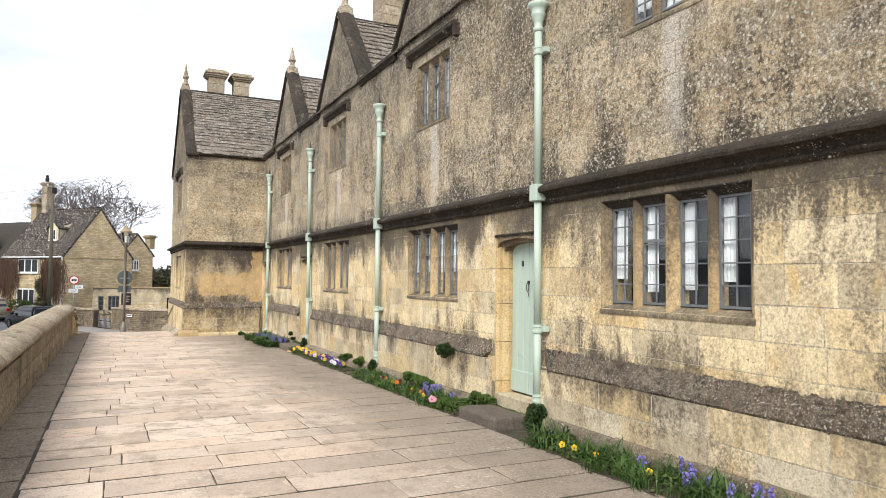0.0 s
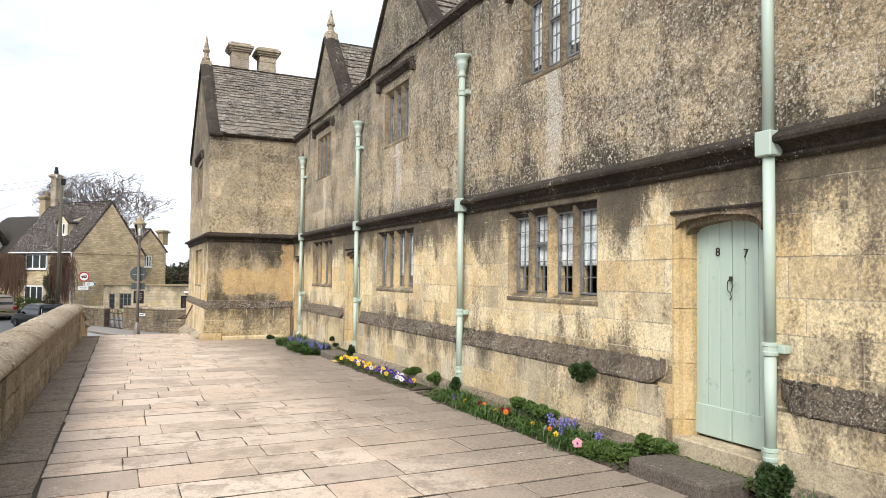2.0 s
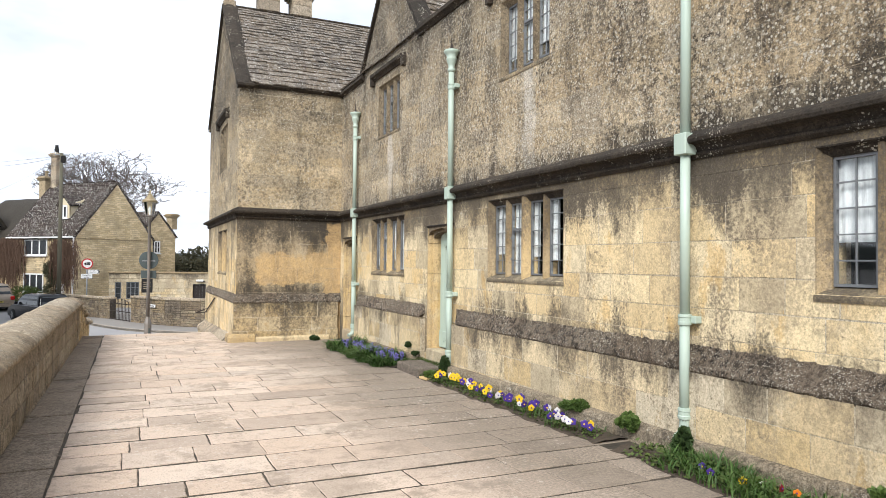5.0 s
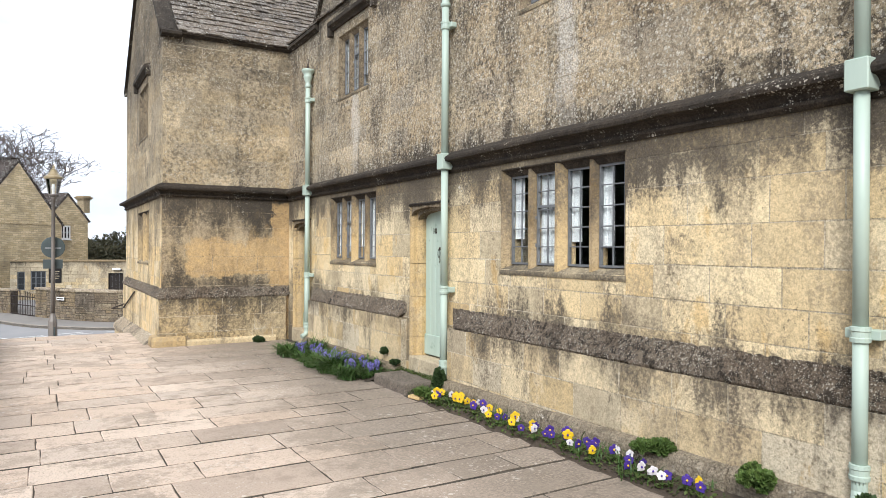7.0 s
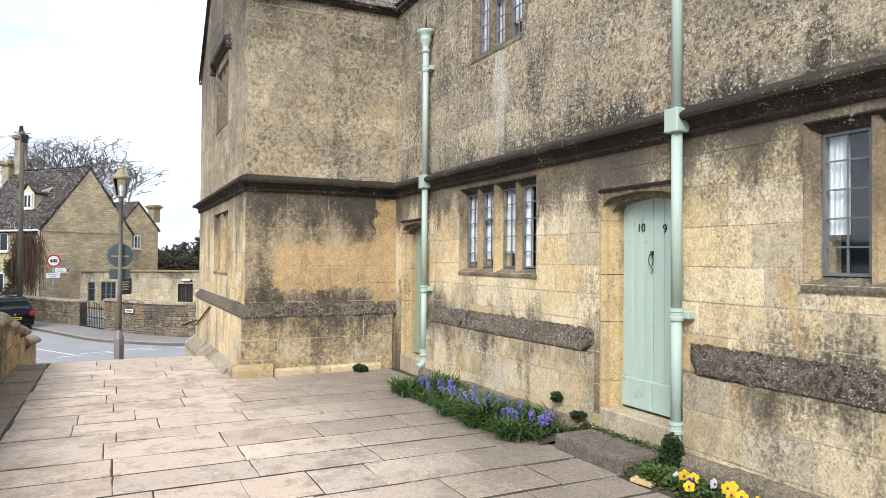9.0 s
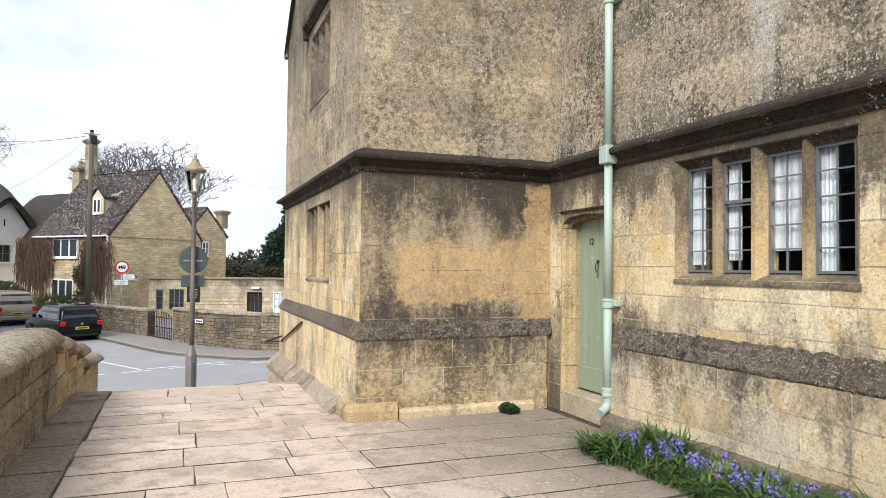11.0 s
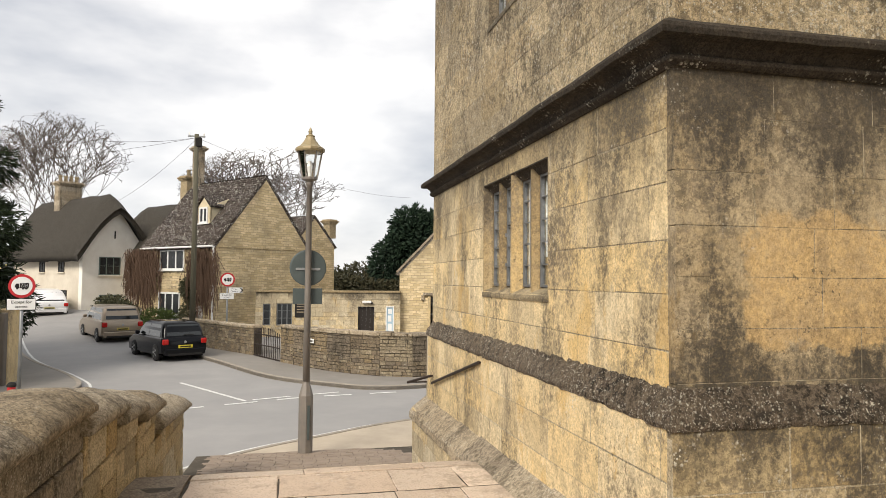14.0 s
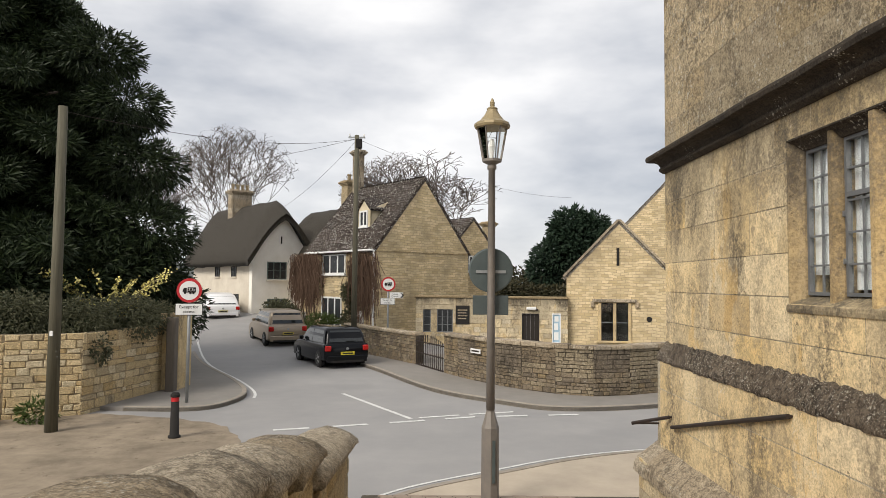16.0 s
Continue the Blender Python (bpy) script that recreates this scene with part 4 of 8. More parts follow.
            tagged(c_ob, "white net curtain, also standing for sky reflected in a leaded window", "curtain", "window curtains")
        x = x1 + (widths[i] if i < lights - 1 else 0)
    if hood:
        bm = bmesh.new()
        prism(bm, [(0.02, h + 0.16), (-0.03, h + 0.16), (-0.05, h + 0.19), (-0.11, h + 0.23), (-0.12, h + 0.29), (0.02, h + 0.34)], "x", -w / 2 - 0.28, w / 2 + 0.28)
        for s in (-1, 1):
            box(bm, s * (w / 2 + 0.28) - 0.05, s * (w / 2 + 0.28) + 0.05, -0.09, 0.02, h + 0.06, h + 0.26, 0.01)
        part("hood_mould", bm, M_STRING, root, "dark projecting stone hood mould")
    return root


for i, c in enumerate(BAYS):
    mullioned_window(MF @ pose(-c, 0, 1.2), 1.92, 1.13, 4, True, "four-light stone mullioned window with leaded panes", M_DRESS, seed=i, curtain=(0.12, 1.0, 0.12, 0.5)[i])
    mullioned_window(MF @ pose(-c, 0, 4.05), 1.26, 1.09, 3, False, "three-light lichened stone mullioned window under a hood", M_DRESSD, True, seed=40 + i, curtain=0.95)
mullioned_window(MW @ pose(-26.685, 0, 1.1), 1.83, 1.12, 4, True, "four-light stone mullioned window with leaded panes", M_DRESS, seed=9, curtain=0.95)
mullioned_window(MW @ pose(-26.7, 0, 3.88), 1.5, 1.14, 3, False, "three-light lichened stone mullioned window under a hood", M_DRESSD, True, seed=49, curtain=0.5)


def writing(text, size, m, mat, parent, name="number"):
    cu = bpy.data.curves.new(name, "FONT")
    cu.body, cu.size, cu.extrude = text, size, 0.003
    cu.align_x, cu.align_y = "CENTER", "CENTER"
    tmp = bpy.data.objects.new(name, cu)
    me = bpy.data.meshes.new_from_object(tmp)
    bpy.data.objects.remove(tmp)
    me.materials.clear()
    me.materials.append(mat)
    ob = new(name, me)
    ob.parent, ob.matrix_basis = parent, m
    return ob


def almshouse_door(c, z0, z1, nums, label, mat):
    m = MF @ pose(-c, 0, z0)
    h = z1 - z0
    sur = tagged(empty("door_surround", m), "moulded golden stone door surround with a flat pointed head", "doorway")
    w = 0.5
    for s in (-1, 1):
        z = -0.25
        rng = random.Random(int(c * 3) + s)
        while z < h - 0.02:
            k = min(rng.uniform(0.35, 0.6), h - z)
            bm = bmesh.new()
            prism(bm, [(s * (w + 0.02), -0.004), (s * w, -0.004), (s * (w - 0.03), 0.03), (s * (w - 0.035), 0.075), (s * (w - 0.06), 0.09), (s * (w - 0.09), 0.14), (s * (w - 0.09), 0.3), (s * (w + 0.02), 0.3)], "z", z + 0.003, z + k - 0.003)
            part("jamb_stone", bm, M_DRESS, sur)
            z += k
    for d, o in ((0.0, 0.0), (0.07, 0.05)):
        bm = bmesh.new()
        b = w - 0.02 - d * 0.9
        arch = [(-b, h - 0.13 - o), (-b + 0.05, h - 0.075 - o), (-b + 0.13, h - 0.05 - o), (0, h - 0.02 - o), (b - 0.13, h - 0.05 - o), (b - 0.05, h - 0.075 - o), (b, h - 0.13 - o)]
        for p, q in zip(arch, arch[1:]):
            vs = prism(bm, [(p[0], p[1]), (q[0], q[1]), (q[0], h + (0 if d else 0.0)), (p[0], h)], "y", d, 0.3 if d else 0.07)
        part("arched_head", bm, M_DRESSD, sur, "dark stone head with a shallow arch")
    bm = bmesh.new()
    prism(bm, [(0.0, h + 0.005), (-0.012, h + 0.005), (-0.025, h + 0.03), (0.0, h + 0.045)], "x", -w - 0.03, w + 0.03)
    part("drip_mould", bm, M_STRING, sur, "thin blackened drip moulding")
    door = tagged(empty("door", m @ pose(0, 0.2, 0)), label, "door")
    lw = 0.42
    for s, num in ((-1, nums[0]), (1, nums[1])):
        n = 3
        bm = bmesh.new()
        for k in range(n):
            a = s * (0.004 + k * (lw - 0.004) / n)
            b = s * (0.004 + (k + 1) * (lw - 0.004) / n - 0.004)
            box(bm, min(a, b), max(a, b), 0, 0.045, 0.012 + 0.01 * (s > 0), h - 0.06, 0.004)
        leaf = part("leaf", bm, mat, door, "boarded leaf of chipped pale green paint")
        part("kick_board", boxed(min(s * 0.006, s * lw), max(s * 0.006, s * lw), -0.018, 0.002, 0.02, 0.30, 0.006), mat, leaf)
        writing(num, 0.11, pose(s * 0.155, -0.006, h - 0.36 - 0.01 * s, 90, 0, 0), M_IRON, leaf)
    bm = bmesh.new()
    ring = [(0.028 * math.sin(t), -0.03, h - 0.655 - 0.048 * math.cos(t) * 1.2) for t in [i * 2 * math.pi / 14 for i in range(15)]]
    tube(bm, ring, 0.0045, 6)
    box(bm, -0.011, 0.011, -0.03, 0.0, h - 0.61, h - 0.57, 0.004)
    tube(bm, [(-0.004, -0.02, h - 0.72), (0.012, -0.02, h - 0.75), (-0.008, -0.02, h - 0.78)], 0.004, 6)
    part("ring_handle", bm, M_IRON, door, "black iron ring handle")
    # black sheet that paints the shade in the gap between the leaves
    part("backing", boxed(-0.46, 0.46, 0.05, 0.09, 0, h), M_BLACK, door)
    # threshold and step
    tagged(mesh_ob("threshold", boxed(FX - 0.03, FX + 0.3, c - 0.5, c + 0.5, z0 - 0.28, z0 - 0.005, 0.015), M_PLINTH), "worn stone threshold under the door", "threshold", "thresholds")
    return door


almshouse_door(7.51, 0.0, 2.05, ("8", "7"), "pale green boarded double door numbered 8 and 7, shut", M_DOOR)
almshouse_door(18.01, -0.07, 2.02, ("10", "9"), "pale green boarded double door numbered 10 and 9, shut", M_DOOR)
M_DOOR2 = simple("dull_green_paint", (0.275, 0.32, 0.225), (0.24, 0.285, 0.20), 2.5, 0.55, bump=0.2, stretch=(4, 4, 0.3), wear=(0.36, 0.38, 0.31))
almshouse_door(23.15, -0.2, 1.96, ("12", "11"), "dull sage green boarded door numbered 12 and 11, shut", M_DOOR2)
for c in (7.48, 17.98):
    z = terrace_z(c)
    bm = bmesh.new()
    box(bm, 4.08, 4.56, c - 0.42, c + 0.5, z - 0.1, z + 0.14, 0.035, 2)
    tagged(mesh_ob("door_step", bm, M_STEP), "dark worn stone step before a green door", "step", "door steps")


def downpipe(y, z0, label):
    root = tagged(empty("downpipe", pose(FX - 0.105, y, z0)), label, "downpipe", "cast-iron downpipes")
    zt, r = 4.82 - z0, 0.046
    joints = [0.0, 2.42 - z0, 3.6 - z0, zt - 0.42]
    for a, b in ((0.12, 0.95 - z0), (0.95 - z0, 2.46 - z0), (2.62 - z0, zt - 0.3)):
        bm = bmesh.new()
        lathe(bm, [(r, a), (r, b)], 14)
        part("pipe", bm, M_PAINT, root, "pale green painted iron pipe", True)
    for z in (0.14, 0.86 - z0, zt - 0.62):
        bm = bmesh.new()
        lathe(bm, [(r, z), (r + 0.014, z + 0.004), (r + 0.016, z + 0.03), (r + 0.01, z + 0.036), (r + 0.01, z + 0.07), (r + 0.016, z + 0.076), (r + 0.014, z + 0.1), (r, z + 0.104)], 14)
        part("collar", bm, M_PAINT, root)
        bm = bmesh.new()
        box(bm, 0.02, 0.1, -0.11, 0.11, z + 0.02, z + 0.085, 0.006)
        part("bracket", bm, M_PAINT, root)
    part("box_bend", boxed(-0.075, 0.12, -0.075, 0.075, 2.43 - z0, 2.63 - z0, 0.008), M_PAINT, root, "square pale green box where the pipe passes the string course")
    bm = bmesh.new()
    q = zt
    lathe(bm, [(r, q - 0.34), (r + 0.018, q - 0.32), (r + 0.018, q - 0.29), (r, q - 0.27), (0.055, q - 0.22), (0.085, q - 0.14), (0.09, q - 0.12), (0.075, q - 0.1), (0.10, q - 0.05), (0.125, q - 0.02), (0.125, q + 0.01), (0.11, q + 0.015)], 16)
    part("hopper", bm, M_PAINT, root, "moulded pale green hopper head", True)
    bm = bmesh.new()
    lathe(bm, [(0.02, q + 0.01), (0.03, q + 0.05), (0.015, q + 0.09), (0.006, q + 0.22)], 8)
    part("spike", bm, M_IRON, root)
    bm = bmesh.new()
    tube(bm, [(0, 0, 0.16), (0, 0, 0.07), (-0.03, -0.01, 0.02), (-0.11, -0.03, -0.02)], 0.047, 12)
    part("shoe", bm, M_PAINT, root, "curved outlet shoe")
    return root


for y, z0 in ((6.87, -0.10), (12.32, -0.14), (17.41, -0.22), (22.53, -0.24)):
    downpipe(y, z0, "pale green cast-iron downpipe with a hopper head")

# ---- parapet wall of the terrace ----
PX0, PX1 = -1.62, -1.12


def parapet_top(y):
    return 0.60 - 0.0065 * (y - 6)


bm = bmesh.new()
box(bm, PX0 + 0.06, PX1 - 0.05, -6, 25.4, -2.2, 0.2)
box(bm, PX0 + 0.06, PX1 - 0.05, 25.4, 30.0, -2.2, -0.7)
parapet = tagged(mesh_ob("wall_parapet", bm, M_MORTAR), "low terrace parapet of stained limestone blocks", "parapet wall", kind="structure")
me_ = wall_frame(PX1, 0, "east")


def parapet_line(y):
    steps = ((25.5, 0.38), (26.4, 0.20), (27.2, 0.05), (28.1, -0.12), (30.3, -0.48))
    if y < 25.5:
        return parapet_top(y) - 0.10
    for e, z in steps[1:]:
        if y < e:
            return z
    return -0.48


ashlar(parapet, me_, -6, 25.5, -0.75, 0.36, mat=M_COPING, course=(0.17, 0.27), length=(0.3, 0.7), thick=0.06, wob=0.006, cham=0.012, joint=0.014, seed=71, limit=260)
for y0, y1, z in ((25.5, 26.4, 0.2), (26.4, 27.2, 0.05), (27.2, 28.1, -0.1), (28.1, 30.15, -0.42)):
    ashlar(parapet, me_, y0, y1, -2.0, z, mat=M_RUBBLE, course=(0.16, 0.26), length=(0.25, 0.5), thick=0.06, wob=0.006, cham=0.012, joint=0.014, seed=int(y0 * 9), limit=60)
    bm = bmesh.new()
    box(bm, PX0, PX1 - 0.06, y0, y1, -2.0, z)
    part("hearting", bm, M_MORTAR, parapet)
ashlar(parapet, wall_frame(PX1, 30.15, "north"), 0.0, 0.5, -2.0, -0.42, mat=M_RUBBLE, course=(0.16, 0.26), length=(0.25, 0.5), thick=0.05, wob=0.005, cham=0.012, joint=0.014, seed=5)


def coping_stone(y0, y1, za, zb, rng):
    n, V, F = 7, [], []
    prof = [(PX0 - 0.07, -0.13), (PX0 - 0.075, -0.05), (PX0 + 0.02, 0.02), (-1.5, 0.06), (-1.37, 0.075), (-1.22, 0.06), (PX1, 0.02), (PX1 + 0.085, -0.045), (PX1 + 0.09, -0.085), (PX1 + 0.06, -0.13)]
    k = len(prof)
    for i in range(n + 1):
        t = i / n
        y = y0 + (y1 - y0) * t
        z = za + (zb - za) * t
        r = 0.03 if i in (0, n) else 0.0
        for x, dz in prof:
            j = noise.noise((x * 4, y * 3.1, 2.0)) * 0.03
            cx = -1.37
            V.append((cx + (x - cx) * (1 - r * 0.8), y, z + dz - r * (dz > -0.1) + j * (dz > -0.12)))
    for i in range(n):
        for q in range(k):
            F.append((i * k + q, (i + 1) * k + q, (i + 1) * k + (q + 1) % k, i * k + (q + 1) % k))
    F += [tuple(range(k)), tuple(range(n * k, n * k + k))[::-1]]
    ob = raw_ob("coping_stone", V, F, M_COPING, parapet, True)


rng = random.Random(6)
y = -6.0
while y < 25.5:
    w = rng.uniform(0.75, 1.25)
    if 25.5 - (y + w) < 0.5:
        w = 25.5 - y
    coping_stone(y + 0.006, y + w - 0.006, parapet_top(y), parapet_top(y + w), rng)
    y += w
for y0, y1, za, zb in ((25.4, 26.5, 0.34, 0.30), (26.42, 27.3, 0.2, 0.15), (27.22, 28.2, 0.06, 0.02), (28.12, 30.28, -0.2, -0.36)):
    coping_stone(y0, y1, za, zb, rng)

# ---- plinth and battered toe of the wing ----
bm = bmesh.new()
sweep(bm, [(-0.05, -2.0), (0.0625, -2.0), (0.0625, 0.42), (-0.05, 0.42)], [(FX - 0.12, SY), (WX, SY), (WX, NY + 0.02), (4.0, NY + 0.02)])
wing_pl = tagged(mesh_ob("baseboard_wing_plinth", bm, M_MORTAR), "stained plinth of the wing", "plinth", kind="structure")
# south plinth in the darker stone, west plinth in the lighter golden one
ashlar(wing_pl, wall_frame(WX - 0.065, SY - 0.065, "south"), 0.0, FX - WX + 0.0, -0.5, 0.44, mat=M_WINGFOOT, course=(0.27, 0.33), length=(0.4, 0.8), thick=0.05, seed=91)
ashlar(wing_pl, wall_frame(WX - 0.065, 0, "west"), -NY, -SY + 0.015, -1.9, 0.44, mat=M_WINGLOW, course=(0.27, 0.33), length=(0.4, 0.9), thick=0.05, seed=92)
for path in ([(FX, SY), (3.4, SY)], [(3.395, SY), (WX, SY), (WX, 25.4)], [(WX, 25.405), (WX, 27.2)], [(WX, 27.205), (WX, 28.8)], [(WX, 28.805), (WX, NY), (4.0, NY)]):
    line = [path[0]]
    for a, b in zip(path, path[1:]):
        n = max(1, int(math.hypot(b[0] - a[0], b[1] - a[1]) / 0.035))
        line += [(a[0] + (b[0] - a[0]) * k / n, a[1] + (b[1] - a[1]) * k / n) for k in range(1, n + 1)]
    bm = bmesh.new()
    sweep(bm, [(-0.04, 0.43), (0.07, 0.43), (0.08, 0.455), (0.075, 0.49), (0.055, 0.53), (0.035, 0.57), (0.012, 0.61), (0.0, 0.645), (-0.04, 0.645)], line)
    for v in bm.verts:
        v.co += noise.noise_vector(v.co * 11) * 0.012 + noise.noise_vector(v.co * 27) * 0.006
    part("weathering_stone", bm, M_WEATHER, wing_pl)
for path in ([(FX - 0.3, SY), (3.5, SY)], [(3.495, SY), (2.6, SY)]):
    bm = bmesh.new()
    sweep(bm, [(0.0, -0.9), (0.15, -0.9), (0.14, -0.40), (0.12, -0.37), (0.0, -0.35)], path)
    part("footing_stone", bm, M_PLINTH, wing_pl)
toe = tagged(mesh_ob("baseboard_toe", boxed(WX - 0.2, WX, SY + 0.3, NY, -2.0, -0.6), M_MORTAR), "battered stone toe along the wing's west foot", "plinth", kind="structure")
bm = bmesh.new()
sweep(bm, [(-0.02, -0.9), (0.17, -0.9), (0.165, -0.36), (0.14, -0.30), (-0.02, -0.26)], [(2.58, SY), (WX - 0.02, SY), (WX - 0.02, SY + 0.38)])
part("corner_stone", bm, M_DRESS, toe, "yellow rounded corner stone")
rng = random.Random(93)
y = SY + 0.385
while y < NY:
    w = min(rng.uniform(0.7, 1.2), NY + 0.2 - y)
    zt = -0.30 - 0.022 * (y - SY)
    bm = bmesh.new()
    sweep(bm, [(0.0, zt - 0.3), (0.29, zt - 0.3), (0.285, zt - 0.22), (0.25, zt - 0.16), (0.0, zt + 0.03)], [(WX, y + 0.003), (WX, y + w - 0.003)])
    part("toe_coping", bm, M_COPING, toe)
    y += w
ashlar(toe, wall_frame(WX - 0.26, 0, "west"), -NY - 0.1, -SY - 0.39, -2.0, -0.58, mat=M_PLINTH, course=(0.22, 0.3), length=(0.35, 0.8), thick=0.08, seed=94)



# ---- far side: road, walls, cottages ----
def fill(name, pts, z, mat, label, cat, kind="structure", thick=0.1):
    bm = bmesh.new()
    lo = [bm.verts.new((x, y, z - thick)) for x, y in pts]
    hi = [bm.verts.new((x, y, z)) for x, y in pts]
    bm.faces.new(hi)
    for i in range(len(pts)):
        j = (i + 1) % len(pts)
        bm.faces.new((lo[i], lo[j], hi[j], hi[i]))
    return tagged(mesh_ob(name, bm, mat), label, cat, kind=kind)


def rounded(pts, n=6):
    """A smooth line through points."""
    out = []
    P = [Vector(p) for p in pts]
    P = [P[0] * 2 - P[1]] + P + [P[-1] * 2 - P[-2]]
    for i in range(1, len(P) - 2):
        for k in range(n):
            t = k / n
            a, b, c, d = P[i - 1:i + 3]
            out.append(tuple(0.5 * (2 * b + (c - a) * t + (2 * a - 5 * b + 4 * c - d) * t * t + (3 * b - a - 3 * c + d) * t ** 3)))
    out.append(tuple(P[-2]))
    return out


M_PAVE = simple("pavement_tarmac", (0.20, 0.185, 0.165), (0.26, 0.24, 0.215), 2.5, 0.9, bump=0.25)
M_SETT = simple("brown_paving_sett", (0.30, 0.235, 0.18), (0.235, 0.185, 0.145), 4, 0.9, bump=0.3)
M_CONC = simple("pale_concrete", (0.46, 0.39, 0.30), (0.38, 0.32, 0.25), 1.5, 0.9, bump=0.2)

FAR_KERB = rounded([(-8.3, 58.5), (-5.2, 52.8), (-2.46, 47.35), (-0.41, 42.76), (1.36, 40.72), (2.91, 39.75), (5.55, 40.35), (10, 42.5)])
fill("pavement_far", FAR_KERB + [(12, 50), (6, 56), (-6, 62)], -1.765, M_PAVE, "grey tarmac footway by the low wall", "pavement")
LEFT_KERB = rounded([(-13.5, 60), (-9.3, 49.5), (-6.4, 44.2), (-5.35, 41.7), (-5.45, 40.0), (-6.1, 39.35), (-7.6, 39.3)])
fill("pavement_left", LEFT_KERB + [(-12, 40), (-18, 60)], -1.775, M_PAVE, "tarmac footway edged with a stone kerb", "pavement")
VERGE = rounded([(-8.0, 38.9), (-6.3, 38.6), (-5.0, 37.9), (-4.1, 36.6), (-3.9, 34.6), (-3.4, 32.6), (-4.5, 30.4), (-9.0, 28.6), (-14, 29.0)])
VERGE = [(x + 0.25 * noise.noise((x * 1.7, y * 1.7, 4)), y + 0.25 * noise.noise((x * 1.7, y * 1.7, 9))) for x, y in VERGE]
fill("verge", VERGE + [(-16, 36), (-9.7, 38.1)], -1.855, M_EARTH, "bare earth and leaf litter at the wall's foot", "verge")
NEAR_KERB = rounded([(-1.6, 31.6), (-0.55, 32.9), (0.9, 33.95), (2.3, 34.85), (4.1, 35.5), (8, 36.2)])
fill("pavement_near", NEAR_KERB + [(8, 31.0), (1.9, 31.0), (-1.6, 31.0)], -1.735, M_CONC, "pale concrete footway at the terrace's foot", "pavement")


def kerb(path, z, label):
    bm = bmesh.new()
    sweep(bm, [(-0.13, z - 0.2), (0.0, z - 0.2), (0.0, z - 0.015), (-0.02, z + 0.006), (-0.13, z + 0.006)], path)
    tagged(mesh_ob("kerb", bm, M_KERB), label, "kerb", kind="structure")


kerb(FAR_KERB[::-1], -1.76, "worn pale stone kerb")
kerb(LEFT_KERB, -1.77, "worn pale stone kerb")
kerb(NEAR_KERB, -1.73, "flat pale stone kerb")


def road_line(path, width, name="road_marking", label="white painted road line", dash=None):
    """A painted line 8 mm over the road."""
    P = [Vector(p) for p in path]
    bm = bmesh.new()
    acc = 0.0
    for a, b in zip(P, P[1:]):
        d = (b - a)
        L = d.length
        d.normalize()
        nrm = Vector((-d.y, d.x)) * width / 2
        s = 0.0
        while s < L - 1e-6:
            seg = L - s if not dash else min(L - s, 0.25)
            on = not dash or (acc % (dash[0] + dash[1])) < dash[0]
            if on:
                p, q = a + d * s, a + d * (s + seg)
                bm.faces.new([bm.verts.new((v.x, v.y, road_z(v.x, v.y) + 0.008)) for v in (p - nrm, q - nrm, q + nrm, p + nrm)])
            s += seg
            acc += seg
    return tagged(mesh_ob(name, bm, M_MARK), label, "road marking", "road markings", kind="structure")


off1 = [(x - 0.10, y + 0.28) for x, y in NEAR_KERB]
off2 = [(x - 0.14, y + 0.48) for x, y in NEAR_KERB]
road_line(off1, 0.06)
road_line(off2, 0.06)
road_line([(-2.8, 42.1), (-0.78, 38.65)], 0.11)
road_line([(-3.6, 37.35), (-2.17, 37.85), (-0.7, 38.4), (0.7, 38.95), (3.3, 39.35)], 0.13, dash=(0.75, 0.5))
road_line([(-0.6, 38.78), (0.75, 39.3), (1.65, 39.6)], 0.12, dash=(1.0, 0.25))
road_line([(x + 0.25, y - 0.1) for x, y in LEFT_KERB[:20]], 0.08)

# brown setts on the slope at the foot of the terrace
bm = bmesh.new()
sett_v, sett_f = [], []
rng = random.Random(8)
yy = 28.2
while yy < 32.3:
    xx = -1.05 + rng.uniform(0, 0.1)
    while xx < (2.0 if yy < 30.3 else 3.2 - (yy - 30.3) * 0.9):
        z = terrace_z(yy)
        k = len(sett_v)
        zz = z + rng.uniform(-0.003, 0.004)
        for dx, dy, dz in ((0.006, 0.006, 0), (0.194, 0.006, 0), (0.194, 0.094, 0), (0.006, 0.094, 0), (0, 0, -0.03), (0.2, 0, -0.03), (0.2, 0.1, -0.03), (0, 0.1, -0.03)):
            sett_v.append((xx + dx, yy + dy, terrace_z(yy + dy) + zz - z + dz))
        sett_f += [(k, k + 1, k + 2, k + 3)] + [(k + i, k + 4 + i, k + 4 + (i + 1) % 4, k + (i + 1) % 4) for i in range(4)]
        xx += 0.2
    yy += 0.1
bm.free()
tagged(raw_ob("setts", sett_v, sett_f, M_SETT, terrace), kind="stuff")


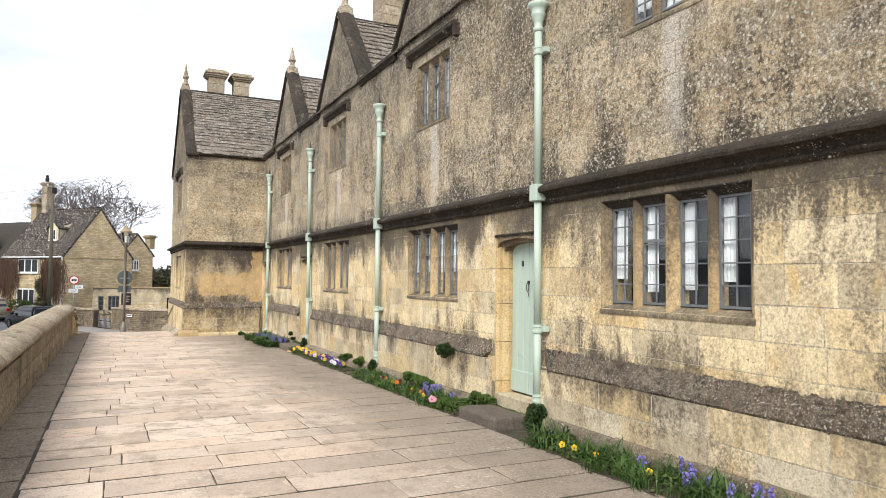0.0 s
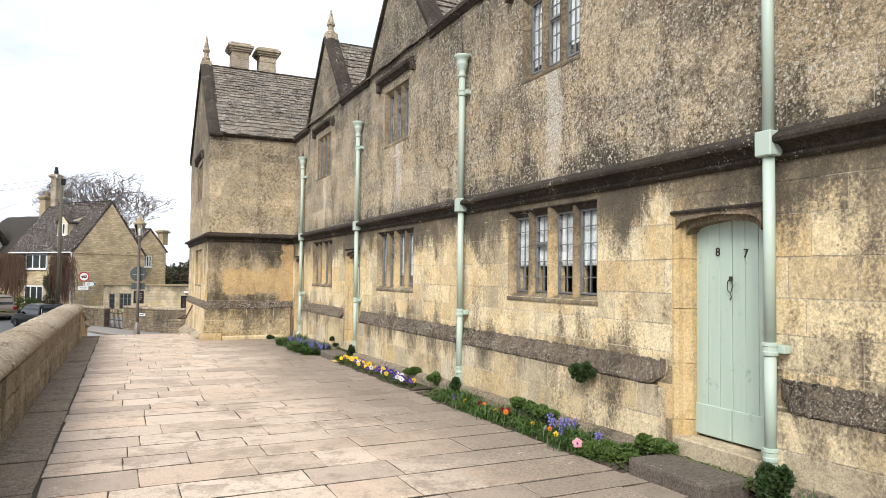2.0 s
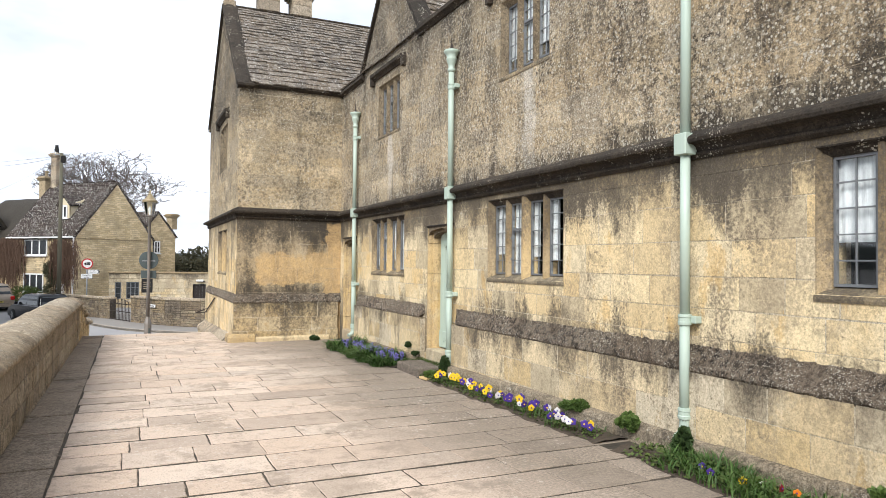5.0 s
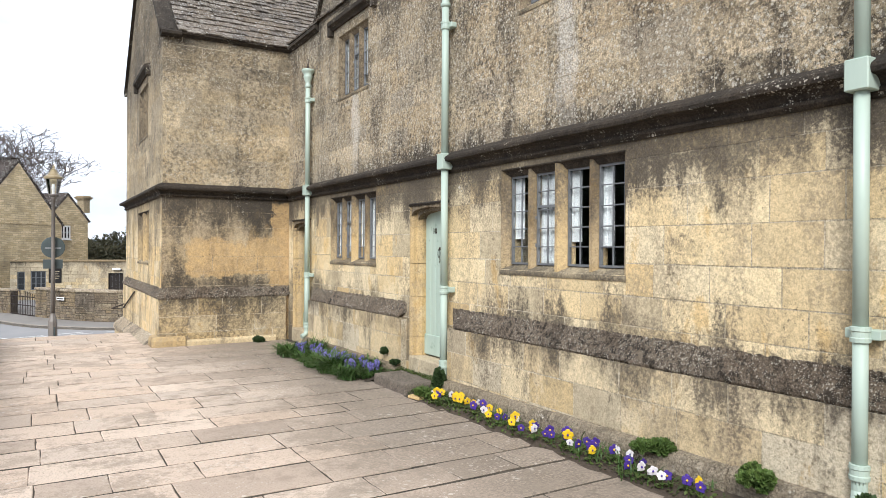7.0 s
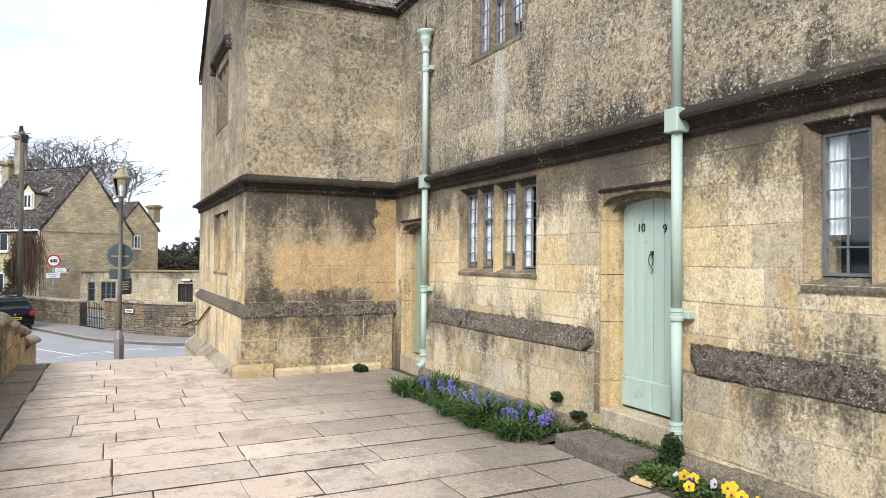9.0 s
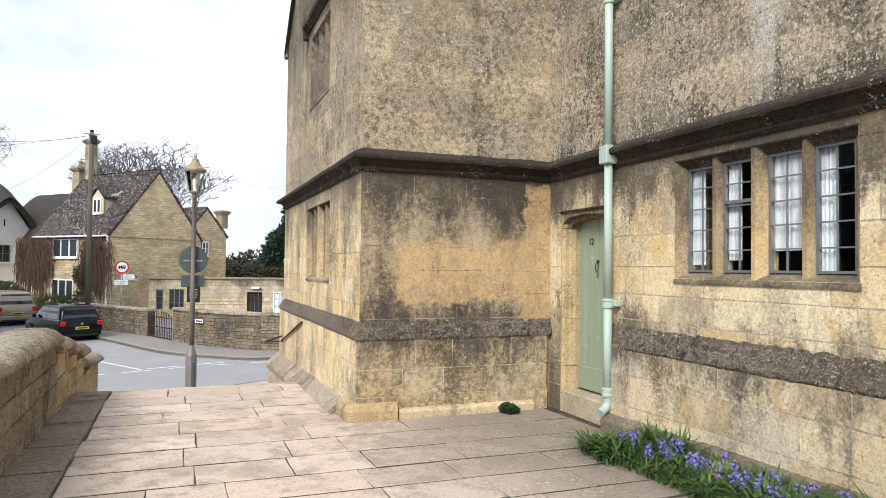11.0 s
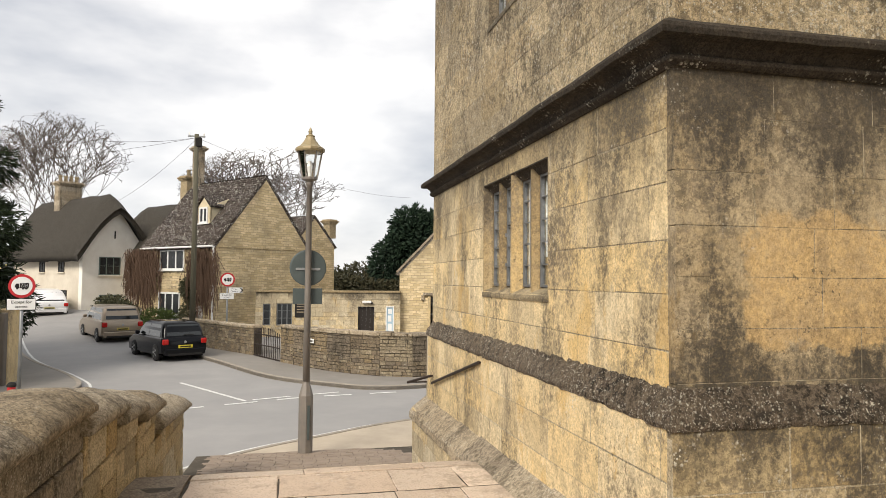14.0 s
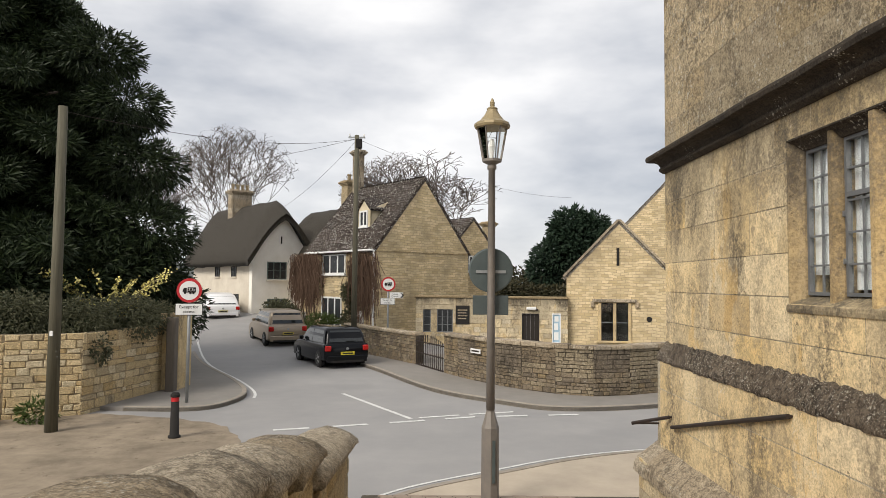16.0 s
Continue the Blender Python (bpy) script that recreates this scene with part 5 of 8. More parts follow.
def masonry_wall(name, path, z0, z1, mat, label, thick=0.35, seed=1, course=(0.12, 0.2), length=(0.2, 0.45), limit=300, cap=True, cham=0.012, bed=None, jit=0.006):
    """A wall of coursed rubble along a plan line, its seen side to the right of travel."""
    bm = bmesh.new()
    sweep(bm, [(0.02, z0), (thick, z0), (thick, z1 - 0.02), (0.02, z1 - 0.02)], path)
    root = tagged(mesh_ob(name, bm, bed or M_JOINT), label, "wall", kind="structure")
    per = max(1, limit // (len(path) - 1))
    for i, (a, b) in enumerate(zip(path, path[1:])):
        L = math.hypot(b[0] - a[0], b[1] - a[1])
        m = pose(a[0], a[1], 0, 0, 0, math.degrees(math.atan2(b[1] - a[1], b[0] - a[0])))
        ashlar(root, m, 0, L, z0, z1, mat=mat, course=course, length=length, thick=0.04, cham=cham, wob=0.008, joint=0.016, seed=seed + i, limit=per, name="rubble_stone", jit=jit)
    if cap:
        rng = random.Random(seed)
        for a, b in zip(path, path[1:]):
            L = math.hypot(b[0] - a[0], b[1] - a[1])
            m = pose(a[0], a[1], z1, 0, 0, math.degrees(math.atan2(b[1] - a[1], b[0] - a[0])))
            s = 0.0
            while s < L - 0.05:
                w = min(rng.uniform(0.3, 0.6), L - s)
                bm = bmesh.new()
                box(bm, s + 0.005, s + w - 0.005, -0.05, thick + 0.05, -0.01, 0.10 + rng.uniform(-0.015, 0.02), 0.03, 2)
                bmesh.ops.transform(bm, matrix=m, verts=bm.verts)
                part("cap_stone", bm, M_COPING, root)
                s += w
    return root


CW = rounded([(0.03, 46.0), (0.95, 44.2), (2.2, 42.5), (4.0, 41.35), (6.3, 42.3), (9.5, 44.5)], 2)
masonry_wall("wall_curved", CW, -1.9, -0.52, M_DRY, "curved low wall of weathered rubble limestone", seed=50, course=(0.08, 0.15), length=(0.15, 0.38))
masonry_wall("wall_roadside", [(-4.4, 54.2), (-2.9, 51.4), (-0.98, 48.3)], -1.9, -0.72, M_DRY, "low roadside wall of rubble limestone", seed=60, course=(0.09, 0.16), length=(0.15, 0.38))
masonry_wall("wall_garden", [(-18, 34.5), (-9.7, 38.1), (-8.3, 38.75), (-7.75, 41.9)], -1.9, 0.0, M_RUBBLE, "tall garden wall of golden coursed rubble", seed=70, course=(0.10, 0.25), length=(0.16, 0.52), cap=False, cham=0.016, bed=simple("earthy_mortar", (0.34, 0.27, 0.17), (0.13, 0.10, 0.065), 5, 1.0, bump=0.5), jit=0.014)
bm = bmesh.new()
box(bm, -7.85, -7.3, 41.9, 42.9, -1.9, 0.32, 0.03)
tagged(mesh_ob("gate_pier", bm, M_DRESS), "smooth pale stone gate pier", "pier")
tagged(mesh_ob("gate_post", boxed(-7.55, -7.30, 41.62, 41.86, -1.9, 0.22, 0.02), simple("weathered_oak", (0.10, 0.085, 0.07), (0.16, 0.135, 0.11), 6, 0.85, stretch=(6, 6, 0.5))), "weathered dark oak gate post by the wall", "post")

# link wall of the chapel yard, with openings
def link_wall():
    m = pose(-1.2, 54.9, 0, 0, 0, -7.4)
    L = 7.0
    holes = [(4.92, 5.72, -2.2, -0.12), (0.35, 0.72, -1.05, 0.0), (1.0, 1.75, -1.05, 0.02), (6.28, 6.68, -1.45, -0.1)]
    bm = bmesh.new()
    core(bm, m, cut_rects([(0, L, -2.2, 0.55)], holes), 0.03, 0.35)
    box(bm, -0.05, L + 0.02, -0.06, 0.4, 0.55, 0.66, 0.02, m=m)
    w = tagged(mesh_ob("wall_link", bm, M_COTT), "flat-topped golden stone wall with rain stains", "wall", kind="structure")
    ashlar(w, m, 0, L, -2.2, 0.55, holes, mat=M_PLINTH, course=(0.16, 0.26), length=(0.3, 0.6), thick=0.04, seed=81, limit=150, joint=0.012)
    d = tagged(empty("door", m @ pose(5.32, 0.12, -2.2)), "dark brown planked door in the yard wall", "door")
    for k in range(4):
        part("plank", boxed(-0.39 + k * 0.195, -0.2 + k * 0.195, 0, 0.04, 0, 2.07, 0.004), M_DARKWOOD, d)
    part("handle", boxed(0.27, 0.31, -0.03, 0.0, 0.98, 1.04), M_IRON, d)
    for u, w_, z, h in ((0.535, 0.37, -1.05, 1.05), (1.375, 0.75, -1.05, 1.07)):
        small_window(m @ pose(u, 0.05, z), w_, h, 1 if w_ < 0.5 else 3, 3, M_DRESS)
    nb = tagged(empty("notice_board", m @ pose(6.48, 0.0, -1.45)), "white-framed notice board with papers behind glass", "notice board")
    bm = bmesh.new()
    for a in ((-0.2, -0.15, 0, 1.35), (0.15, 0.2, 0, 1.35), (-0.15, 0.15, 0, 0.05), (-0.15, 0.15, 1.3, 1.35)):
        box(bm, a[0], a[1], -0.03, 0.05, a[2], a[3])
    part("frame", bm, M_WHITE, nb)
    part("panel", boxed(-0.15, 0.15, 0.02, 0.04, 0.05, 1.3), M_SIGNBLUE, nb, "pale blue backing")
    for a in ((-0.1, 0.1, 0.15, 0.5), (-0.1, 0.08, 0.6, 0.9), (-0.08, 0.1, 0.98, 1.22)):
        part("paper", boxed(a[0], a[1], 0.012, 0.02, a[2], a[3]), M_WHITE, nb)
    lamp = tagged(empty("wall_light", m @ pose(5.35, -0.08, 0.05)), "small white bulkhead light over the door", "wall light")
    part("housing", boxed(-0.22, 0.22, -0.08, 0.08, 0, 0.12, 0.02), M_WHITE, lamp)
    part("bracket", boxed(0.18, 0.3, -0.02, 0.09, -0.03, 0.05), M_IRON, lamp)
    sb = tagged(empty("board_sign", m @ pose(2.2, -0.05, -0.65)), "black painted sign board with pale lines of writing", "sign")
    part("board", boxed(-0.32, 0.32, 0, 0.04, 0, 0.85, 0.01), M_BLACK, sb)
    for k in range(4):
        part("line_of_writing", boxed(-0.22, 0.22 - 0.05 * (k % 2), -0.004, 0, 0.62 - k * 0.13, 0.67 - k * 0.13), M_COPING, sb)
    return w


def small_window(m, w, h, cols, rows, frame_mat, label="small stone-framed window with leaded panes", mat_bar=None, sill=True):
    root = tagged(empty("window", m), label, "window")
    white = mat_bar is not None and mat_bar.name.startswith("white")
    t, b_ = (0.085, 0.05) if white else (0.05, 0.025)
    bm = bmesh.new()
    for a in ((-w / 2, -w / 2 + t, 0, h), (w / 2 - t, w / 2, 0, h), (-w / 2 + t, w / 2 - t, 0, t), (-w / 2 + t, w / 2 - t, h - t, h)):
        box(bm, a[0], a[1], 0, 0.06, a[2], a[3])
    part("window_frame", bm, mat_bar or M_LEAD, root)
    for k in range(1, cols):
        x = -w / 2 + w * k / cols
        part("glazing_bar", boxed(x - b_, x + b_, 0.005, 0.05, t, h - t), mat_bar or M_LEAD, root)
    for k in range(1, rows):
        z = h * k / rows
        part("glazing_bar", boxed(-w / 2 + t, w / 2 - t, 0.012, 0.04, z - 0.01, z + 0.01), mat_bar or M_LEAD, root)
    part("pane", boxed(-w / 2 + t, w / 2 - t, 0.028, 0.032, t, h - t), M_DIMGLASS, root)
    # flat black sheet for the shade of the room; no room is built
    part("room_shade_sheet", boxed(-w / 2 + 0.01, w / 2 - 0.01, 0.037, 0.046, 0.01, h - 0.01), M_BLACK, root)
    if sill:
        part("window_sill", boxed(-w / 2 - 0.06, w / 2 + 0.06, -0.06, 0.07, -0.07, 0.0, 0.01), frame_mat, root)
    return root


M_DARKWOOD = simple("dark_brown_wood", (0.012, 0.009, 0.007), (0.022, 0.015, 0.011), 6, 0.6, stretch=(6, 6, 0.4))
M_SIGNBLUE = simple("pale_blue_board", (0.36, 0.50, 0.60), (0.30, 0.44, 0.54), 4, 0.6)
link_wall()


def far_stone(name, light, gold, scale=1.0):
    """Coursed stone for walls far off, with its own courses and joints."""
    m, nt, p = nodes_of(name)
    c = nt.nodes.new("ShaderNodeTexCoord")
    b = nt.nodes.new("ShaderNodeTexBrick")
    mp = nt.nodes.new("ShaderNodeMapping")
    mp.inputs["Rotation"].default_value = (radians(90), 0, 0)
    wv = nt.nodes.new("ShaderNodeTexNoise")
    wv.inputs["Scale"].default_value = 1.3
    warp = nt.nodes.new("ShaderNodeVectorMath")
    warp.operation = "MULTIPLY_ADD"
    warp.inputs[1].default_value = (0.30, 0.30, 0.20)
    nt.links.new(c.outputs["Object"], wv.inputs["Vector"])
    nt.links.new(wv.outputs["Color"], warp.inputs[0])
    nt.links.new(c.outputs["Object"], warp.inputs[2])
    nt.links.new(warp.outputs[0], mp.inputs[0])
    nt.links.new(mp.outputs[0], b.inputs["Vector"])
    b.inputs["Scale"].default_value = 1.0
    b.inputs["Brick Width"].default_value, b.inputs["Row Height"].default_value, b.inputs["Mortar Size"].default_value = 0.34, 0.125, 0.009
    b.inputs["Color1"].default_value, b.inputs["Color2"].default_value = (*light, 1), (*gold, 1)
    b.inputs["Mortar"].default_value = (0.36, 0.285, 0.18, 1)
    b.inputs["Bias"].default_value = -0.1
    col = blend(nt, band(nt, tex(nt, 0.8, 7, 0.65), 0.42, 0.68, 0, 0.6), b.outputs["Color"], (0.19, 0.155, 0.105))
    col = blend(nt, band(nt, tex(nt, 5, 6, 0.7), 0.4, 0.7, 0, 0.5), col, tuple(k * 0.6 for k in light))
    finish(nt, p, col, 0.95)
    bumped(nt, p, arith(nt, "ADD", b.outputs["Fac"], tex(nt, 8, 5)), 0.6, 0.03)
    return m


M_FAR = far_stone("far_coursed_stone", (0.78, 0.63, 0.39), (0.50, 0.38, 0.205))
M_RENDER = simple("white_limewash", (0.90, 0.87, 0.80), (0.80, 0.76, 0.68), 1.6, 0.9, bump=0.25, dist=0.02)
M_RENDER2 = simple("cream_render", (0.66, 0.60, 0.50), (0.54, 0.48, 0.39), 1.2, 0.9, bump=0.25, dist=0.02)
M_THATCH = simple("weathered_thatch", (0.062, 0.053, 0.040), (0.024, 0.021, 0.017), 5, 1.0, bump=1.0, dist=0.06, stretch=(4, 4, 0.5), wear=(0.095, 0.085, 0.065))
M_TILE = stone("cottage_stone_slate", (0.062, 0.045, 0.037), (0.02, 0.017, 0.015), (0.78, 0.76, 0.70), 0.05, 0.40, 0.4, island=True, pale=(0.085, 0.064, 0.052), crust=0.32)
M_CREEPER = simple("brown_creeper", (0.17, 0.105, 0.07), (0.075, 0.047, 0.033), 9, 1.0, stretch=(4, 4, 0.6))

HA = math.degrees(math.atan2(0.634, 0.773))
MH = pose(-3.11, 55.0, 0, 0, 0, HA)      # the stone cottage: x along its gable, y along its road front


def gabled(name, m, w, L, z0, ze, zr, mat, label, roof_mat, holes_f=(), over=0.25, roof_row=0.22, roof_label="dark lichened stone slate roof", front=None):
    """A house body with gables at y = 0 and y = L and a slate roof. Holes are left to set-in windows."""
    root = tagged(empty(name, m @ pose(0, 0, z0)), label, "house")
    h = ze - z0
    r = zr - z0
    bm = bmesh.new()
    prism(bm, [(0, 0), (w, 0), (w, h), (w / 2, r), (0, h)], "y", 0, 0.4)
    part("gable_wall", bm, mat, root)
    bm = bmesh.new()
    prism(bm, [(0, 0), (w, 0), (w, h), (w / 2, r), (0, h)], "y", L - 0.4, L)
    part("gable_wall", bm, mat, root)
    part("front_wall", boxed(0, 0.4, 0.4, L - 0.4, 0, h), front or mat, root)
    part("rear_wall", boxed(w - 0.4, w, 0.4, L - 0.4, 0, h), mat, root)
    k = over / math.hypot(w / 2, r - h)
    for s in (0, 1):
        ax = -k * w / 2 if s == 0 else w * (1 + k / 2)
        az = h - k * (r - h) + 0.06
        M2 = m @ pose(0, 0, z0)
        a, b, c, d = [tuple(M2 @ Vector(q)) for q in ((ax, -0.02, az), (ax, L + 0.05, az), (w / 2, L + 0.05, r + 0.06), (w / 2, -0.02, r + 0.06))]
        rf = slates("roof", a, b, c, d, "", 90 + s + int(w * 10), roof_row, mat=roof_mat, width=(0.18, 0.4))
        del rf["kind"]
        rf.name = "roof"
        rf.parent = root
        rf.matrix_parent_inverse = (m @ pose(0, 0, z0)).inverted()
    return root


cottage = gabled("stone_cottage", MH, 5.83, 6.6, -2.1, 2.84, 6.43, M_FAR, "golden stone cottage with a dark slate roof and dormer", M_TILE, roof_row=0.2)
part("string_band", boxed(0.1, 5.7, -0.04, 0.02, 4.83, 4.9), M_FAR, cottage)
bm = bmesh.new()
tube(bm, [(-0.12, -0.02, 0.3), (-0.12, -0.02, 4.85)], 0.05, 8)
tube(bm, [(-0.2, -0.05, 4.85), (-0.2, 6.5, 4.85)], 0.05, 8)
part("gutter_pipe", bm, M_WHITE, cottage, "cream gutter and downpipe")
MHF = MH @ pose(0, 0, 0, 0, 0, -90)     # its road front: x runs backwards along the front
for s0, s1, z0, z1 in ((2.6, 4.85, 1.62, 2.66), (2.9, 4.9, -0.72, 0.48)):
    small_window(MHF @ pose(-(s0 + s1) / 2, -0.05, z0), s1 - s0, z1 - z0, 3, 1, M_WHITE, "white-painted three-light cottage window", M_WHITE)
dr = tagged(empty("door", MHF @ pose(-1.3, -0.05, -1.9)), "white cottage door with a small pane", "door")
part("panel", boxed(-0.42, 0.42, 0, 0.05, 0, 1.75, 0.01), M_WHITE, dr)
part("pane", boxed(-0.2, 0.2, -0.01, 0.0, 1.1, 1.5), M_GLASS, dr)
# dormer
dm = tagged(empty("dormer", MHF @ pose(-2.3, 0.85, 3.92)), "cream dormer window on the slate roof", "dormer")
bm = bmesh.new()
prism(bm, [(-0.55, 0), (0.55, 0), (0.55, 0.95), (0, 1.45), (-0.55, 0.95)], "y", 0, 0.08)
prism(bm, [(0, 0.0), (1.2, 1.45), (0, 0.95)], "x", -0.55, -0.47)
prism(bm, [(0, 0.0), (1.2, 1.45), (0, 0.95)], "x", 0.47, 0.55)
part("cheek_frame", bm, simple("cream_paint", (0.66, 0.58, 0.40), (0.56, 0.48, 0.33), 3, 0.7), dm)
bm = bmesh.new()
for s in (-1, 1):
    prism(bm, [(s * 0.66, 0.88), (0, 1.5), (0, 1.6), (s * 0.7, 0.96)], "y", -0.1, 1.75)
part("roof", bm, M_TILE, dm)
small_window(MHF @ pose(-2.3, 0.78, 4.02), 0.72, 0.82, 2, 1, M_WHITE, "small white dormer casement", M_WHITE)
# creeper on the cottage front
rng = random.Random(15)
V, F = [], []


def strand(p, q, r):
    p, q = Vector(p), Vector(q)
    d = (q - p).normalized()
    a = d.orthogonal().normalized() * r
    b = d.cross(a)
    k = len(V)
    for o in (p, q):
        for t in range(3):
            V.append(tuple(o + a * math.cos(t * 2.1) + b * math.sin(t * 2.1)))
    F.extend([(k + t, k + (t + 1) % 3, k + 3 + (t + 1) % 3, k + 3 + t) for t in range(3)])


for lo, hi, top, n_ in ((0.0, 1.7, 2.7, 700), (5.1, 7.6, 2.8, 1100)):
    for k in range(n_):
        s = min(max(rng.gauss((lo + hi) / 2, (hi - lo) * 0.36), lo - 0.3), hi + 0.2)
        zt = top - abs(rng.gauss(0, 0.9))
        zb = max(-2.0, zt - rng.uniform(0.3, 2.2))
        o = rng.uniform(0.02, 0.42)
        strand(MHF @ Vector((-s, -o, zt)), MHF @ Vector((-s + rng.gauss(0, 0.28), -o * rng.uniform(0.4, 1.1), zb)), rng.uniform(0.006, 0.016))
tagged(raw_ob("creeper", V, F, M_CREEPER), "bare brown creeper hanging over the cottage front", "creeper", kind="stuff")


def on_house(x, y):
    p = MH @ Vector((x, y, 0))
    return p.x, p.y


chimney(*on_house(2.95, 6.2), 5.4, 8.75, 0.44, 0.56, pots=0, mat=M_COPING, rz=HA)
bm = bmesh.new()
px, py = on_house(2.95, 6.2)
lathe(bm, [(0.13, 8.75), (0.15, 9.0), (0.12, 9.05), (0.10, 9.3)], 10, m=pose(px, py, 0))
tagged(mesh_ob("chimney_pot", bm, M_BLACK), "dark tall clay chimney pot on the cottage", "chimney pot")
chimney(*on_house(3.5, 8.05), 4.8, 7.25, 0.66, 0.66, pots=1, mat=M_COTT, rz=HA)


def thatch(name, m, w, L, ze, zr, label, hip0=0.6, over=0.55):
    """A rounded thatched roof; y = 0 end leans back by hip0."""
    n, k = 15, 12
    V, F = [], []
    for j in range(n + 1):
        t = j / n
        y = -over + (L + 2 * over) * t
        for i in range(k + 1):
            s = i / k * 2 - 1
            a = abs(s)
            x = w / 2 + s * (w / 2 + over)
            z = ze - 0.35 + (zr - ze + 0.35) * (1 - a ** 1.25)
            end = max(0, 1 - (y + over) / 1.6)
            z -= hip0 * end * end * (1 - a)
            z += 0.10 * noise.noise((x * 0.9, y * 0.9, 3))
            V.append((x, y, z))
    N = len(V)
    V += [(x * 0.96 + w * 0.02, y * 0.985 + 0.1, z - 0.38) for x, y, z in V]
    for j in range(n):
        for i in range(k):
            q = j * (k + 1) + i
            F += [(q, q + 1, q + k + 2, q + k + 1), (N + q, N + q + k + 1, N + q + k + 2, N + q + 1)]
    for j in range(n):
        for q in (j * (k + 1), j * (k + 1) + k):
            F.append((q, q + k + 1, N + q + k + 1, N + q))
    for i in range(k):
        for q in (i, n * (k + 1) + i):
            F.append((q, q + 1, N + q + 1, N + q))
    ob = raw_ob(name, [tuple(m @ Vector(v)) for v in V], F, M_THATCH, None, True)
    return ob


def thatched(name, m, w, L, z0, ze, zr, gm, fm, label, hip):
    root = tagged(empty(name, m @ pose(0, 0, z0)), label, "house")
    h, r = ze - z0, zr - z0 - 0.75
    bm = bmesh.new()
    prism(bm, [(0, 0), (w, 0), (w, h), (w / 2, r), (0, h)], "y", 0, 0.4)
    part("gable_wall", bm, gm, root)
    part("front_wall", boxed(0, 0.4, 0.4, L, 0, h), fm, root)
    part("rear_wall", boxed(w - 0.4, w, 0.4, L, 0, h), fm, root)
    ob = thatch("thatch", m, w, L, ze, zr, "", hip)
    ob.name = "thatched_roof"
    ob.parent, ob.matrix_parent_inverse = root, (m @ pose(0, 0, z0)).inverted()
    ob["label"] = "thick weathered grey-brown thatch"
    return root


MWC = MH @ pose(-1.05, 11.2, 0)
thatched("thatched_cottage", MWC, 3.7, 9.5, -1.6, 2.85, 6.2, M_RENDER, M_RENDER2, "white limewashed cottage under thick grey thatch", 0.9)
thatched("thatched_range", MH @ pose(2.2, 6.65, 0), 4.4, 7.0, -1.6, 2.9, 5.85, M_FAR, M_FAR, "thatched range between the cottages", 0.0)
for u, z, w, h in ((1.55, 1.35, 1.25, 1.05), (1.6, -0.75, 1.25, 0.95)):
    small_window(MWC @ pose(u, -0.05, z), w, h, 3, 2, M_RENDER, "grey-green timber window in the white gable", simple("grey_green_paint", (0.16, 0.20, 0.18), (0.13, 0.17, 0.15), 4, 0.6))
MWF = MWC @ pose(0, 0, 0, 0, 0, -90)
for s, z in ((2.6, 1.5), (5.2, 1.5), (2.2, -0.5), (4.4, -0.5), (6.4, -0.5)):
    small_window(MWF @ pose(-s, -0.04, z), 0.75, 0.95, 2, 2, M_RENDER2, "small brown cottage window", M_DARKWOOD)
chimney(*on_house(0.8, 17.5), 5.2, 7.35, 1.35, 0.8, pots=4, mat=M_COPING, rz=HA)
slot = tagged(mesh_ob("wall_slot", boxed(1.78, 1.86, -0.02, 0.05, 3.5, 3.95), M_BLACK), "narrow dark slot in the white gable", "slot", kind="structure")
slot.matrix_basis = MWC
annex = gabled("rear_cottage", pose(0.6, 60.6, 0, 0, 0, HA), 3.2, 4.0, -2, 3.25, 4.9, M_FAR, "small stone cottage behind with a slate roof", M_TILE)
small_window(pose(1.7, 61.43, 1.9, 0, 0, HA), 0.75, 0.9, 3, 2, M_WHITE, "small white sash window", M_WHITE)
chimney(2.9, 64.6, 3.8, 5.0, 0.55, 0.6, mat=M_COTT, rz=HA)

MC = pose(5.75, 54.4, 0, 0, 0, -14)
chapel = gabled("chapel", MC, 4.7, 8.0, -2.1, 1.62, 4.1, M_FAR, "small golden stone chapel with a steep coped gable", M_SLATE, roof_row=0.2)
for s in (-1, 1):
    bm = bmesh.new()
    L = math.hypot(2.5, 2.5)
    ang = math.atan2(2.48, 2.35)
    prism(bm, [(-0.1, 0.0), (0.4, 0.0), (0.4, 0.1), (-0.1, 0.1)], "x", 0, 3.55)
    bmesh.ops.transform(bm, matrix=pose(-0.1, 0, 3.66) @ Matrix.Rotation(-ang, 4, "Y"), verts=bm.verts)
    if s > 0:
        bmesh.ops.transform(bm, matrix=pose(4.7, 0, 0) @ Matrix.Diagonal((-1, 1, 1, 1)), verts=bm.verts)
    part("coping", bm, M_COPING, chapel)
cwin = tagged(empty("window", MC @ pose(2.15, -0.02, -1.3)), "two-light stone window under a hood on the chapel", "window")
# black sheet in place of the chapel's shaded interior
part("room_shade_sheet", boxed(-0.62, 0.62, 0.0, 0.03, 0, 1.7), M_BLACK, cwin)
for x in (-0.66, 0.0, 0.66):
    part("mullion", boxed(x - 0.07, x + 0.07, -0.05, 0.05, 0, 1.7, 0.01), M_DRESS, cwin)
part("transom_bar", boxed(-0.6, 0.6, -0.02, 0.0, 0.8, 0.84), M_LEAD, cwin)
for x in (-0.33, 0.33):
    part("pane", boxed(x - 0.26, x + 0.26, -0.012, -0.008, 0.02, 1.68), M_GLASS, cwin)
part("window_sill", boxed(-0.8, 0.8, -0.09, 0.02, -0.1, 0.0, 0.015), M_DRESS, cwin)
part("hood_mould", boxed(-0.98, 0.98, -0.12, 0.02, 1.74, 1.88, 0.02), M_COPING, cwin)
